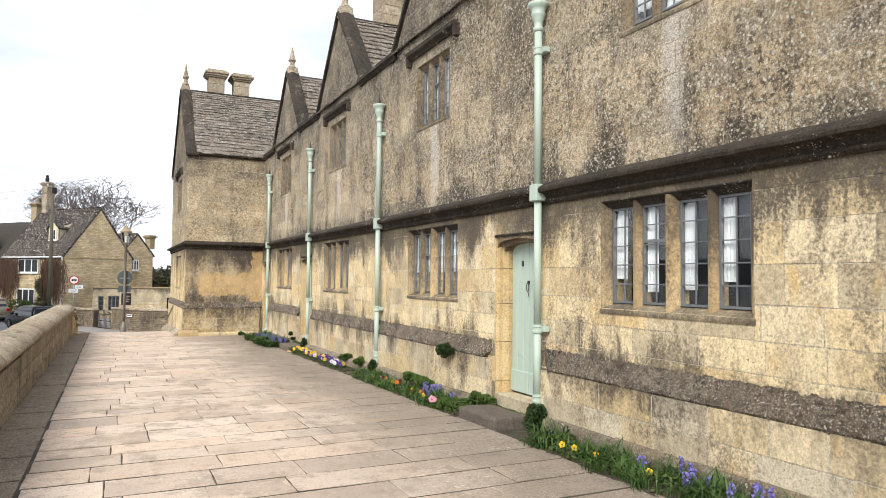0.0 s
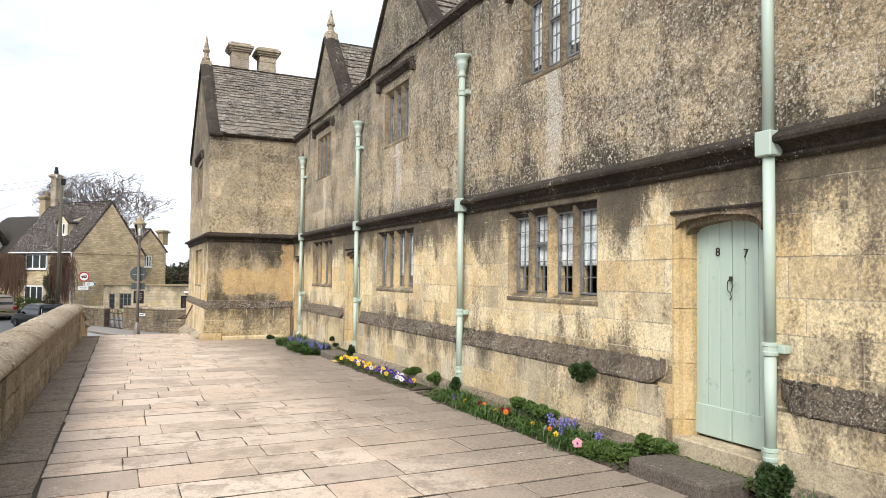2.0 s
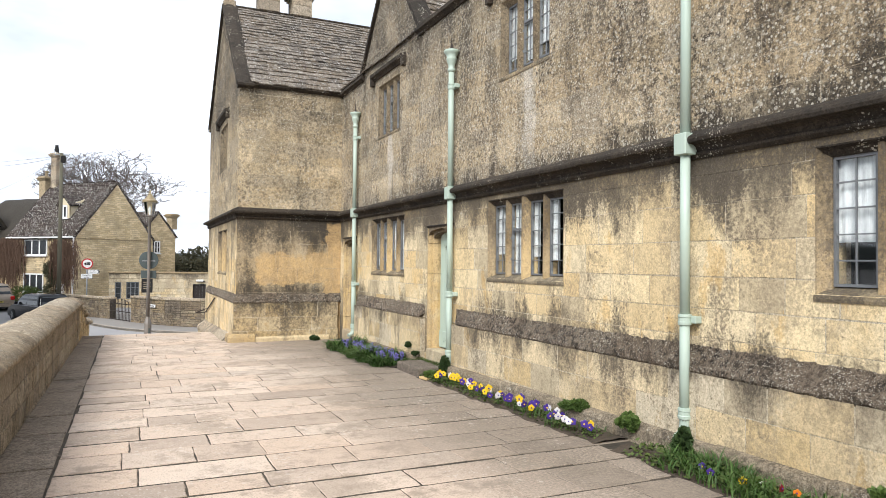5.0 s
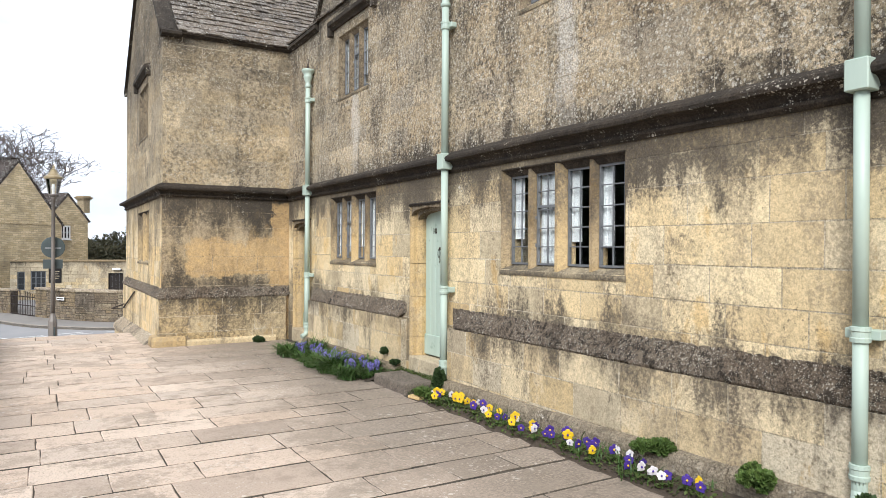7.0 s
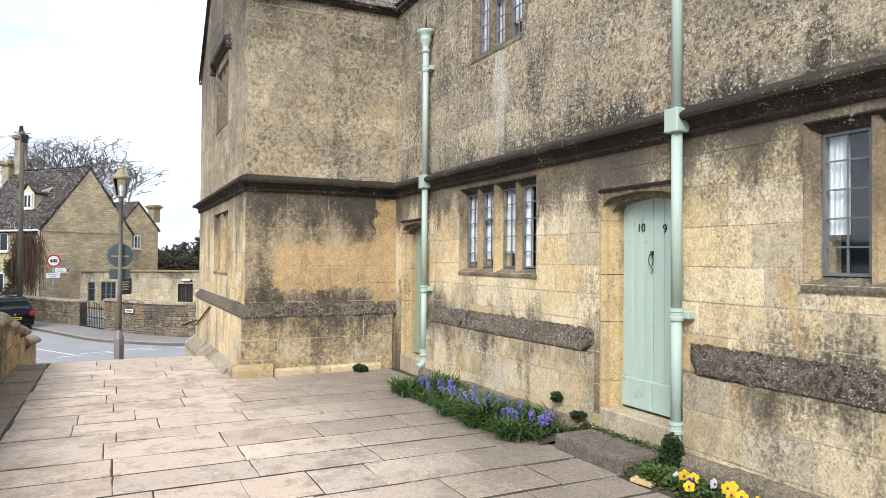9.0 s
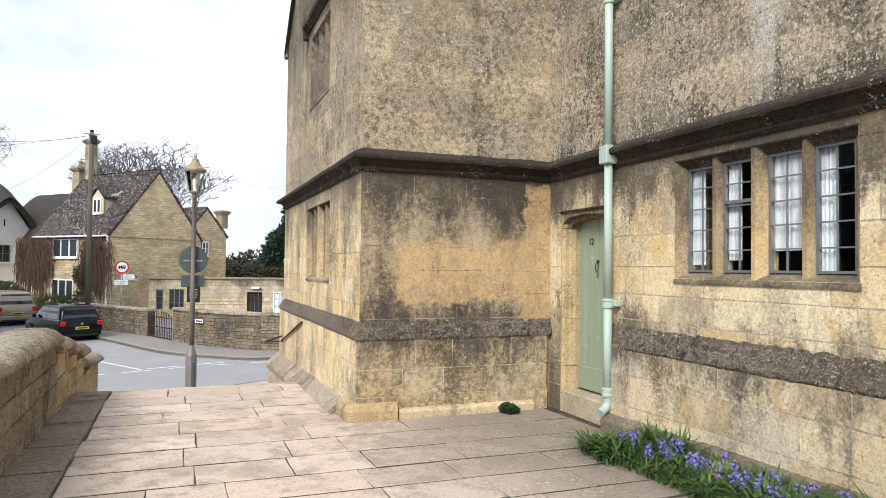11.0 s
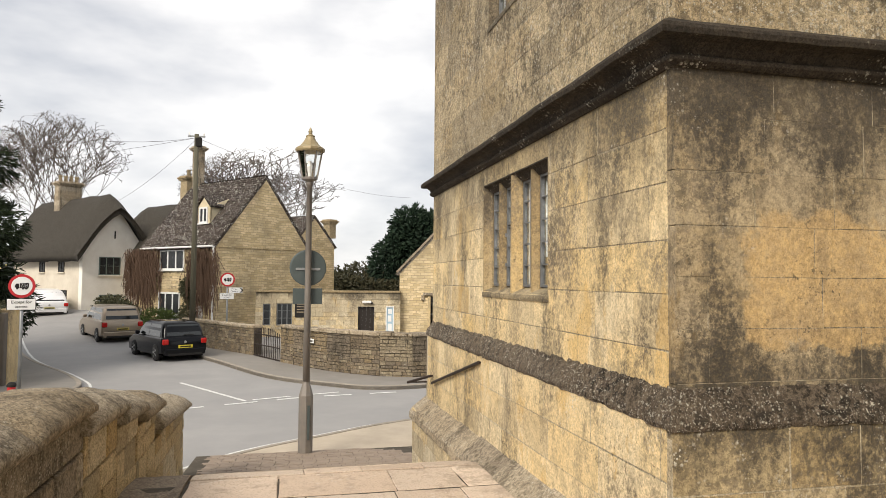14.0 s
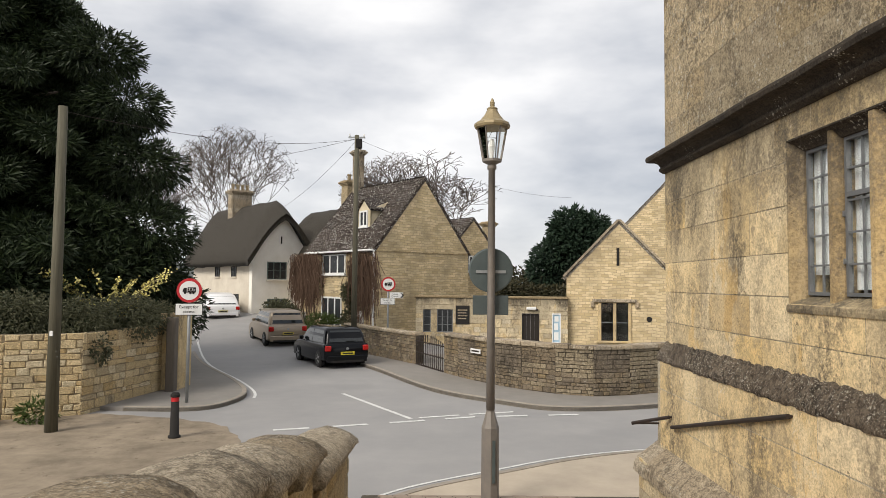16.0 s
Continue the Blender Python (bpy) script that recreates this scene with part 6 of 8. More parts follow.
for x in (-0.98, 0.98):
    part("label_stop", boxed(x - 0.08, x + 0.08, -0.11, 0.02, 1.5, 1.76, 0.02), M_COPING, cwin)
slot = tagged(mesh_ob("gable_slot", boxed(2.24, 2.36, -0.03, 0.05, 2.1, 2.9), M_BLACK), "narrow slit in the chapel gable", "slit", kind="structure")
slot.matrix_basis = MC
bm = bmesh.new()
lathe(bm, [(0.12, 0), (0.12, 0.06)], 14, m=MC @ pose(3.65, 0.02, -0.3, 90, 0, 0))
tagged(mesh_ob("vent", bm, M_BLACK), "round dark vent in the chapel wall", "vent")
MB = pose(10.8, 63.5, 0, 0, 0, -14)
hall = gabled("hall", MB, 6.2, 9.0, -2, 4.6, 7.9, M_FAR, "taller golden stone gable behind the chapel", M_SLATE, roof_row=0.25)
part("window_slot", boxed(2.9, 3.3, -0.03, 0.05, 6.6, 8.2), M_PLINTH, hall)
bm = bmesh.new()
lathe(bm, [(0.45, 9.6), (0.42, 10.3), (0.5, 10.4), (0.48, 10.6)], 12, m=pose(3.1, 0.4, 0))
part("chimney_stub", bm, M_COPING, hall, "round stone chimney stub")



# ---- street things ----
M_LAMPPAINT = simple("grey_lamp_paint", (0.17, 0.155, 0.14), (0.24, 0.21, 0.18), 5, 0.55, 0.2)
M_GOLD = simple("dull_gilt_paint", (0.34, 0.27, 0.15), (0.25, 0.195, 0.11), 8, 0.5, 0.2)
M_RED = simple("sign_red", (0.50, 0.02, 0.025), (0.42, 0.02, 0.025), 5, 0.45)
M_SIGNBACK = simple("grey_sign_back", (0.07, 0.088, 0.087), (0.10, 0.12, 0.118), 3, 0.5, 0.3)
M_GALV = simple("galvanised_steel", (0.25, 0.26, 0.26), (0.33, 0.34, 0.34), 8, 0.5, 0.5)
M_POLE = simple("weathered_pole", (0.125, 0.115, 0.08), (0.07, 0.066, 0.045), 4, 0.9, stretch=(6, 6, 0.3), bump=0.4)


def street_lamp(x, y, z):
    root = tagged(empty("street_lamp", pose(x, y, z)), "tall grey lamp post with a gilt-topped glass lantern", "street lamp")
    bm = bmesh.new()
    lathe(bm, [(0.118, 0), (0.115, 0.95), (0.10, 1.0), (0.055, 1.16), (0.052, 1.2)], 8)
    part("base", bm, M_LAMPPAINT, root, "octagonal grey base")
    part("door_panel", boxed(0.02, 0.06, -0.118, -0.108, 0.25, 0.8), M_SIGNBACK, root)
    bm = bmesh.new()
    lathe(bm, [(0.058, 1.18), (0.052, 2.6), (0.046, 4.38), (0.062, 4.39), (0.062, 4.44), (0.04, 4.46)], 14)
    part("shaft", bm, M_LAMPPAINT, root, "", True)
    lan = part("lantern_frame", lantern_bm(), M_LAMPPAINT, root, "tapered lantern frame")
    bm = bmesh.new()
    for k in range(6):
        a0, a1 = k * math.pi / 3, (k + 1) * math.pi / 3
        bm.faces.new([bm.verts.new((r * math.cos(a), r * math.sin(a), zz)) for r, a, zz in ((0.115, a0, 4.52), (0.115, a1, 4.52), (0.192, a1, 4.95), (0.192, a0, 4.95))])
    g = part("glazing", bm, M_GLASS, lan)
    g.visible_shadow = False
    bm = bmesh.new()
    lathe(bm, [(0.235, 4.95), (0.245, 4.98), (0.24, 5.01), (0.17, 5.05), (0.10, 5.14), (0.07, 5.2), (0.075, 5.22), (0.03, 5.25), (0.035, 5.3), (0.01, 5.36)], 12)
    part("lid", bm, M_GOLD, root, "dull gilt lantern lid with a finial")
    bm = bmesh.new()
    lathe(bm, [(0.03, 4.48), (0.03, 4.6), (0.05, 4.7), (0.03, 4.8)], 8)
    part("lamp_holder", bm, M_WHITE, root)
    return root


def lantern_bm():
    bm = bmesh.new()
    for k in range(6):
        a = k * math.pi / 3
        tube(bm, [(0.12 * math.cos(a), 0.12 * math.sin(a), 4.5), (0.2 * math.cos(a), 0.2 * math.sin(a), 4.96)], 0.011, 6)
    lathe(bm, [(0.05, 4.45), (0.13, 4.49), (0.13, 4.525), (0.1, 4.53)], 12)
    return bm


LX, LY = 0.50, 32.1
street_lamp(LX, LY, -1.63)
sd = tagged(empty("traffic_sign_back", pose(LX, LY + 0.0, 0)), "grey backs of two road signs clamped to the lamp post", "traffic sign")
bm = bmesh.new()
lathe(bm, [(0.30, 0), (0.30, 0.02), (0.28, 0.025)], 28, m=pose(0.0, 0.09, 1.40, 90, 0, 0))
part("disc", bm, M_SIGNBACK, sd)
part("plate", boxed(-0.24, 0.24, 0.075, 0.095, 0.80, 1.06, 0.004), M_SIGNBACK, sd)
part("clamp", boxed(-0.2, 0.2, 0.05, 0.075, 1.36, 1.40), M_GALV, sd)


def weight_sign(m, r, pole_h, plate_w, plate_h, label, arrow=False):
    root = tagged(empty("weight_limit_sign", m), label, "traffic sign")
    bm = bmesh.new()
    lathe(bm, [(0.042, 0), (0.038, pole_h)], 12)
    part("post", bm, M_GALV, root, "grey steel post", True)
    c = pole_h - r * 0.9
    ring = bmesh.new()
    lathe(ring, [(r, 0), (r, 0.012)], 36, m=pose(0, -0.05, c, 90, 0, 0))
    part("rim", ring, M_RED, root, "red disc rim")
    disc = bmesh.new()
    lathe(disc, [(r * 0.78, 0), (r * 0.78, 0.012)], 36, m=pose(0, -0.0545, c, 90, 0, 0))
    face = part("face", disc, M_WHITE, root, "white disc face with a lorry symbol")
    lorry_at(root, r * 0.72, pose(0, -0.0695, c))
    pz = c - r - plate_h - 0.03
    pl = part("plate", boxed(-plate_w / 2, plate_w / 2, -0.06, -0.045, pz, pz + plate_h, 0.003), M_WHITE, root, "white plate")
    part("plate_border", boxed(-plate_w / 2 - 0.012, plate_w / 2 + 0.012, -0.055, -0.043, pz - 0.012, pz + plate_h + 0.012), M_BLACK, pl)
    writing("Except for", plate_h * 0.40, pose(0, -0.0625, pz + plate_h * 0.71, 90, 0, 0), M_BLACK, pl, "writing")
    writing("access", plate_h * 0.40, pose(0, -0.0625, pz + plate_h * 0.29, 90, 0, 0), M_BLACK, pl, "writing")
    if arrow:
        az = c - r - 0.02
        bm = bmesh.new()
        ar = part("arrow_board", boxed(0.06, 0.62, -0.075, -0.06, az - 0.26, az - 0.02, 0.003), M_WHITE, root, "white direction board with a black arrow")
        bm = bmesh.new()
        prism(bm, [(0.5, az - 0.24), (0.57, az - 0.24), (0.66, az - 0.14), (0.57, az - 0.04), (0.5, az - 0.04), (0.59, az - 0.14)], "y", -0.08, -0.076)
        part("arrow", bm, M_BLACK, ar)
        writing("Town", 0.1, pose(0.28, -0.0775, az - 0.085, 90, 0, 0), M_BLACK, ar, "writing")
        writing("Centre", 0.1, pose(0.28, -0.0775, az - 0.185, 90, 0, 0), M_BLACK, ar, "writing")
        pl.location = (-0.02, 0, -0.26)
    return root


def lorry_at(parent, r, m):
    bm = bmesh.new()
    box(bm, -0.19 * r, 0.72 * r, -0.004, 0, -0.16 * r, 0.36 * r)
    prism(bm, [(-0.72 * r, -0.18 * r), (-0.27 * r, -0.18 * r), (-0.27 * r, 0.28 * r), (-0.58 * r, 0.28 * r), (-0.72 * r, 0.02 * r)], "y", -0.004, 0)
    box(bm, -0.62 * r, 0.7 * r, -0.004, 0, -0.24 * r, -0.17 * r)
    for x in (-0.46, 0.14, 0.46):
        lathe(bm, [(0.13 * r, 0), (0.13 * r, 0.004)], 12, m=pose(x * r, 0, -0.29 * r, 90, 0, 0))
    bmesh.ops.transform(bm, matrix=m, verts=bm.verts)
    s = part("lorry_symbol", bm, M_BLACK, parent, "black lorry symbol")
    writing("7.5t", 0.47 * r, m @ pose(0.26 * r, -0.0055, 0.09 * r, 90, 0, 0), M_WHITE, s, "writing")
    return s


weight_sign(pose(-6.36, 40.0, -1.87, 0, 0, 10), 0.30, 3.12, 0.62, 0.27, "red-rimmed 7.5 tonne lorry limit sign on a grey post")
weight_sign(pose(-2.25, 51.5, -1.8, 0, 0, 6), 0.30, 3.23, 0.58, 0.25, "lorry limit sign with a direction board by the low wall", True)


def bollard(x, y, z):
    root = tagged(empty("bollard", pose(x, y, z)), "black bollard with a red band near its top", "bollard")
    bm = bmesh.new()
    lathe(bm, [(0.12, 0), (0.12, 0.05), (0.09, 0.07), (0.075, 0.72)], 14)
    part("shaft", bm, M_BLACK, root, "", True)
    bm = bmesh.new()
    lathe(bm, [(0.077, 0.72), (0.077, 0.80)], 14)
    part("band", bm, M_RED, root, "red reflective band")
    bm = bmesh.new()
    lathe(bm, [(0.075, 0.80), (0.09, 0.81), (0.09, 0.85), (0.06, 0.89), (0.02, 0.9)], 14)
    part("cap", bm, M_BLACK, root)


bollard(-5.35, 36.57, -1.87)


def utility_pole(x, y, z0, z1, r, label, gear):
    root = tagged(empty("utility_pole", pose(x, y, z0)), label, "utility pole")
    bm = bmesh.new()
    lathe(bm, [(r, 0), (r * 0.72, z1 - z0)], 12)
    part("pole", bm, M_POLE, root, "", True)
    if gear:
        h = z1 - z0
        part("step_block", boxed(-0.04, 0.22, -0.1, 0.1, h - 0.55, h - 0.15, 0.02), M_BLACK, root, "black terminal box")
        part("cross_bar", boxed(-0.35, 0.35, -0.03, 0.03, h - 0.12, h - 0.06), M_GALV, root)
        for q in (-0.3, 0.3):
            part("insulator", boxed(q - 0.03, q + 0.03, -0.03, 0.03, h - 0.06, h + 0.06, 0.01), M_WHITE, root)
    else:
        part("label_plate", boxed(-0.03, 0.03, -r - 0.006, -r + 0.02, 1.95, 2.05), M_WHITE, root)
    return root


utility_pole(-3.62, 51.2, -1.85, 7.35, 0.125, "tall weathered wooden telegraph pole with black gear", True)
utility_pole(-8.0, 37.0, -1.87, 4.8, 0.125, "grey weathered wooden pole beside the garden wall", False)
for i, (a, b, sag) in enumerate((((-3.62, 51.2, 7.2), (-22, 60, 6.6), 0.5), ((-3.62, 51.2, 7.15), (-10.5, 66, 5.6), 0.3), ((-3.62, 51.2, 7.2), (9.5, 72, 7.5), 0.6), ((-3.62, 51.2, 7.1), (-4.2, 60, 4.6), 0.15), ((-8.0, 37.0, 4.7), (-3.62, 51.2, 7.2), 0.4))):
    bm = bmesh.new()
    A, B = Vector(a), Vector(b)
    tube(bm, [tuple(A.lerp(B, t / 10) - Vector((0, 0, sag * 4 * (t / 10) * (1 - t / 10)))) for t in range(11)], 0.007, 5)
    tagged(mesh_ob("overhead_cable", bm, M_IRON), "thin overhead telephone cable", "cable", "overhead cables")

# iron gate between the low walls
gate = tagged(empty("iron_gate", pose(-0.98, 48.3, -1.87, 0, 0, math.degrees(math.atan2(-2.3, 1.01)))), "rusty wrought-iron double gate between low walls", "gate")
for s in range(15):
    x = 0.08 + s * 0.168
    bm = bmesh.new()
    top = 1.0 + 0.18 * math.cos((s - 7) / 7 * 1.5) - (0.25 if s == 7 else 0)
    tube(bm, [(x, 0, 0.06), (x, 0, top)], 0.014, 5)
    box(bm, x - 0.02, x + 0.02, -0.012, 0.012, top, top + 0.07)
    part("bar", bm, M_IRON, gate)
for z in (0.12, 0.55, 0.95):
    part("rail", boxed(0.02, 2.48, -0.018, 0.018, z, z + 0.04), M_IRON, gate)
nm = tagged(mesh_ob("street_name_plate", boxed(-0.26, 0.26, -0.03, -0.01, -0.07, 0.07, 0.005), M_WHITE), "small white street name plate on the low wall", "name plate")
nm.matrix_basis = pose(1.0, 44.05, -0.85, 0, 0, -58)
part("line_of_writing", boxed(-0.2, 0.2, -0.0345, -0.031, -0.025, 0.025), M_IRON, nm)


# ---- parked cars ----
def soften(ob, width):
    """Rounds the pressed edges of a panel."""
    mod = ob.modifiers.new("rounding", "BEVEL")
    mod.width, mod.segments, mod.limit_method, mod.angle_limit = width, 3, "ANGLE", radians(22)
    return ob


def car(m, L, W, H, paint, label, hatch=0.35, wheel=0.30, plate=(0.62, 0.50, 0.04), ride=0.2, bonnet=0.9, roof_back=0.25):
    root = tagged(empty("parked_car", m), label, "car", "parked cars")
    belt = H * 0.60
    prof = [(-L / 2 + 0.04, ride + 0.12), (-L / 2, ride + 0.32), (-L / 2 + 0.02, belt * 0.82), (-L / 2 + 0.06, belt), (L / 2 - bonnet, belt), (L / 2 - bonnet * 0.55, belt - 0.06), (L / 2 - 0.14, belt - 0.2), (L / 2 - 0.02, belt - 0.36), (L / 2, ride + 0.22), (L / 2 - 0.06, ride), (L / 2 - 0.5, ride - 0.02), (-L / 2 + 0.5, ride - 0.02)]
    bm = bmesh.new()
    rings = []
    cz = (belt + ride) / 2
    for x, k in ((-W / 2, 0.90), (-W / 2 + 0.05, 0.97), (-W / 2 + 0.16, 1.0), (0, 1.012), (W / 2 - 0.16, 1.0), (W / 2 - 0.05, 0.97), (W / 2, 0.90)):
        rings.append([bm.verts.new((x, y * (1 - (1 - k) * 0.35), cz + (z - cz) * k)) for y, z in prof])
    for a, b in zip(rings, rings[1:]):
        for i in range(len(prof)):
            bm.faces.new((a[i], a[(i + 1) % len(prof)], b[(i + 1) % len(prof)], b[i]))
    bm.faces.new(rings[0][::-1])
    bm.faces.new(rings[-1])
    soften(part("body", bm, paint, root, "", True), 0.07)
    w0, w1 = W / 2 - 0.05, W / 2 - 0.19
    y0, y1 = -L / 2 + 0.10, L / 2 - bonnet + 0.06
    t0, t1 = y0 + roof_back, y1 - 0.85
    rows3 = [(belt - 0.03, w0, y0, y1), (belt + (H - belt) * 0.5, (w0 + w1) / 2 + 0.02, y0 + roof_back * 0.42, y1 - 0.42), (H - 0.09, w1 + 0.03, t0 - 0.02, t1 + 0.1), (H - 0.02, w1 - 0.05, t0 + 0.12, t1 - 0.05), (H, w1 - 0.25, t0 + 0.35, t1 - 0.3)]
    bm = bmesh.new()
    rr = []
    for z, w, a, b in rows3:
        c = 0.10
        rr.append([bm.verts.new(p) for p in ((-w, a + c, z), (-w + c, a, z), (w - c, a, z), (w, a + c, z), (w, b - c, z), (w - c, b, z), (-w + c, b, z), (-w, b - c, z))])
    for a, b in zip(rr, rr[1:]):
        for i in range(8):
            bm.faces.new((a[i], a[(i + 1) % 8], b[(i + 1) % 8], b[i]))
    bm.faces.new(rr[-1])
    soften(part("cabin", bm, paint, root, "", True), 0.06)

    def panel(name, pts, mat, off, lab=""):
        bm = bmesh.new()
        P = [Vector(p) for p in pts]
        n = (P[1] - P[0]).cross(P[3] - P[0]).normalized() * off
        a = [bm.verts.new(p + n) for p in P]
        b = [bm.verts.new(p - n * 0.4) for p in P]
        bm.faces.new(a)
        bm.faces.new(b[::-1])
        for i in range(4):
            bm.faces.new((a[i], b[i], b[(i + 1) % 4], a[(i + 1) % 4]))
        return part(name, bm, mat, root, lab)
    zb, zt = belt + 0.02, H - 0.13

    def at(z):
        t = (z - belt + 0.03) / (H - 0.09 - belt + 0.03)
        return w0 + (w1 + 0.03 - w0) * t, y0 + (t0 - 0.02 - y0) * t, y1 + (t1 + 0.1 - y1) * t
    (wb, ab, fb), (wt, at_, ft) = at(zb), at(zt)
    panel("rear_window", [(-wb + 0.13, ab, zb + 0.03), (wb - 0.13, ab, zb + 0.03), (wt - 0.12, at_, zt), (-wt + 0.12, at_, zt)], M_CARGLASS, 0.014, "dark rear window")
    panel("windscreen", [(wb - 0.13, fb, zb + 0.03), (-wb + 0.13, fb, zb + 0.03), (-wt + 0.12, ft, zt), (wt - 0.12, ft, zt)], M_CARGLASS, 0.014)
    for s in (-1, 1):
        ym = (ab + fb) / 2 + 0.05
        for q0, q1, u0, u1 in ((ab + 0.28, ym - 0.03, at_ + 0.2, ym - 0.06), (ym + 0.03, fb - 0.2, ym, ft - 0.12)):
            pts = [(s * wb, q1, zb), (s * wb, q0, zb), (s * wt, u0, zt), (s * wt, u1, zt)]
            panel("side_window", pts if s > 0 else [pts[1], pts[0], pts[3], pts[2]], M_CARGLASS, -0.014)
    for s in (-1, 1):
        part("tail_light", boxed(s * (W / 2 - 0.13) - 0.11, s * (W / 2 - 0.13) + 0.11, -L / 2 - 0.015, -L / 2 + 0.2, belt * 0.70, belt * 0.93, 0.03), M_TAIL, root, "red tail light")
        part("mirror", boxed(s * (W / 2 + 0.06) - 0.08, s * (W / 2 + 0.06) + 0.08, y1 - 0.55, y1 - 0.42, belt, belt + 0.14, 0.03), paint, root)
        for y in (-L / 2 + 0.72, L / 2 - 0.78):
            bm = bmesh.new()
            lathe(bm, [(wheel + 0.05, 0), (wheel + 0.05, 0.02)], 20, m=pose(s * (W / 2 - 0.012), y, wheel, 0, 90, 0))
            part("wheel_arch", bm, M_BLACK, root)
            bm = bmesh.new()
            lathe(bm, [(wheel * 0.62, -0.1), (wheel, -0.09), (wheel, 0.085), (wheel * 0.93, 0.1), (wheel * 0.66, 0.1)], 22, m=pose(s * (W / 2 - 0.07), y, wheel, 0, 90 * s, 0))
            tyre = part("wheel", bm, M_TYRE, root, "black tyre", True)
            bm = bmesh.new()
            lathe(bm, [(wheel * 0.66, 0.06), (wheel * 0.66, 0.075), (0.05, 0.06)], 18, m=pose(s * (W / 2 - 0.06), y, wheel, 0, 90 * s, 0))
            for k in range(5):
                box(bm, -0.028, 0.028, 0.04, wheel * 0.64, 0.07, 0.092, m=pose(s * (W / 2 - 0.06), y, wheel, 0, 90 * s, 0) @ pose(0, 0, 0, 0, 0, 72 * k))
            part("rim", bm, M_GALV, tyre, "silver alloy rim")
    part("bumper", boxed(-W / 2 + 0.08, W / 2 - 0.08, -L / 2 - 0.04, -L / 2 + 0.1, ride + 0.02, ride + 0.27, 0.04, 2), paint, root)
    part("bumper_insert", boxed(-W / 2 + 0.2, W / 2 - 0.2, -L / 2 - 0.045, -L / 2 + 0.02, ride, ride + 0.1, 0.02), M_BLACK, root)
    pl = part("number_plate", boxed(-0.26, 0.26, -L / 2 - 0.055, -L / 2 - 0.03, belt * 0.55, belt * 0.55 + 0.11, 0.004), simple("number_plate", plate, plate, 4, 0.5), root, "yellow rear number plate")
    part("plate_lettering", boxed(-0.2, 0.2, -L / 2 - 0.059, -L / 2 - 0.056, belt * 0.55 + 0.03, belt * 0.55 + 0.08), M_BLACK, pl)
    bm = bmesh.new()
    lathe(bm, [(0.05, 0), (0.05, 0.015)], 14, m=pose(0, -L / 2 - 0.005, belt * 0.80, 90, 0, 0))
    part("badge", bm, M_GALV, root, "round chrome badge")
    part("wiper", boxed(-0.02, 0.35, y0 + 0.0, y0 + 0.02, zb + 0.05, zb + 0.07), M_BLACK, root)
    part("tailgate_gap", boxed(-W / 2 + 0.16, W / 2 - 0.16, -L / 2 - 0.004, -L / 2 + 0.05, belt * 0.50, belt * 0.512), M_BLACK, root)
    return root


def car_paint(name, c, metal=0.3, rough=0.28, coat=0.25):
    m, nt, p = nodes_of(name)
    col = blend(nt, band(nt, tex(nt, 1.2, 3), 0.35, 0.65, 0, 0.4), c, tuple(k * 0.8 for k in c))
    nt.links.new(col, p.inputs["Base Color"])
    p.inputs["Metallic"].default_value, p.inputs["Roughness"].default_value, p.inputs["Coat Weight"].default_value = metal, rough, coat
    p.inputs["Specular IOR Level"].default_value = 0.5 if coat else 0.22
    return m


M_CARGLASS = simple("tinted_car_glass", (0.012, 0.015, 0.016), (0.02, 0.024, 0.025), 3, 0.04, bump=0, spec=0.6)
M_TAIL = simple("red_lens", (0.45, 0.015, 0.012), (0.36, 0.012, 0.010), 6, 0.2, bump=0)
M_TYRE = simple("tyre_rubber", (0.018, 0.018, 0.018), (0.03, 0.03, 0.03), 12, 0.9)
car(pose(-4.35, 49.45, -1.86, 0, 0, 28), 3.97, 1.68, 1.46, car_paint("black_car_paint", (0.006, 0.0065, 0.008), 0.0, 0.12, 0.0), "small black hatchback parked by the low wall")
car(pose(-7.75, 55.35, -1.60, 1.5, 0, 28), 3.88, 1.76, 1.58, car_paint("bronze_car_paint", (0.34, 0.275, 0.205), 0.45, 0.3), "bronze tall hatchback parked on the hill", wheel=0.3, plate=(0.55, 0.44, 0.1))
car(pose(-12.9, 62.9, -0.80, 4, 0, 24), 4.2, 1.84, 1.36, car_paint("white_car_paint", (0.78, 0.78, 0.78), 0.0, 0.25), "white coupe parked up the road", plate=(0.5, 0.45, 0.2), roof_back=0.9)


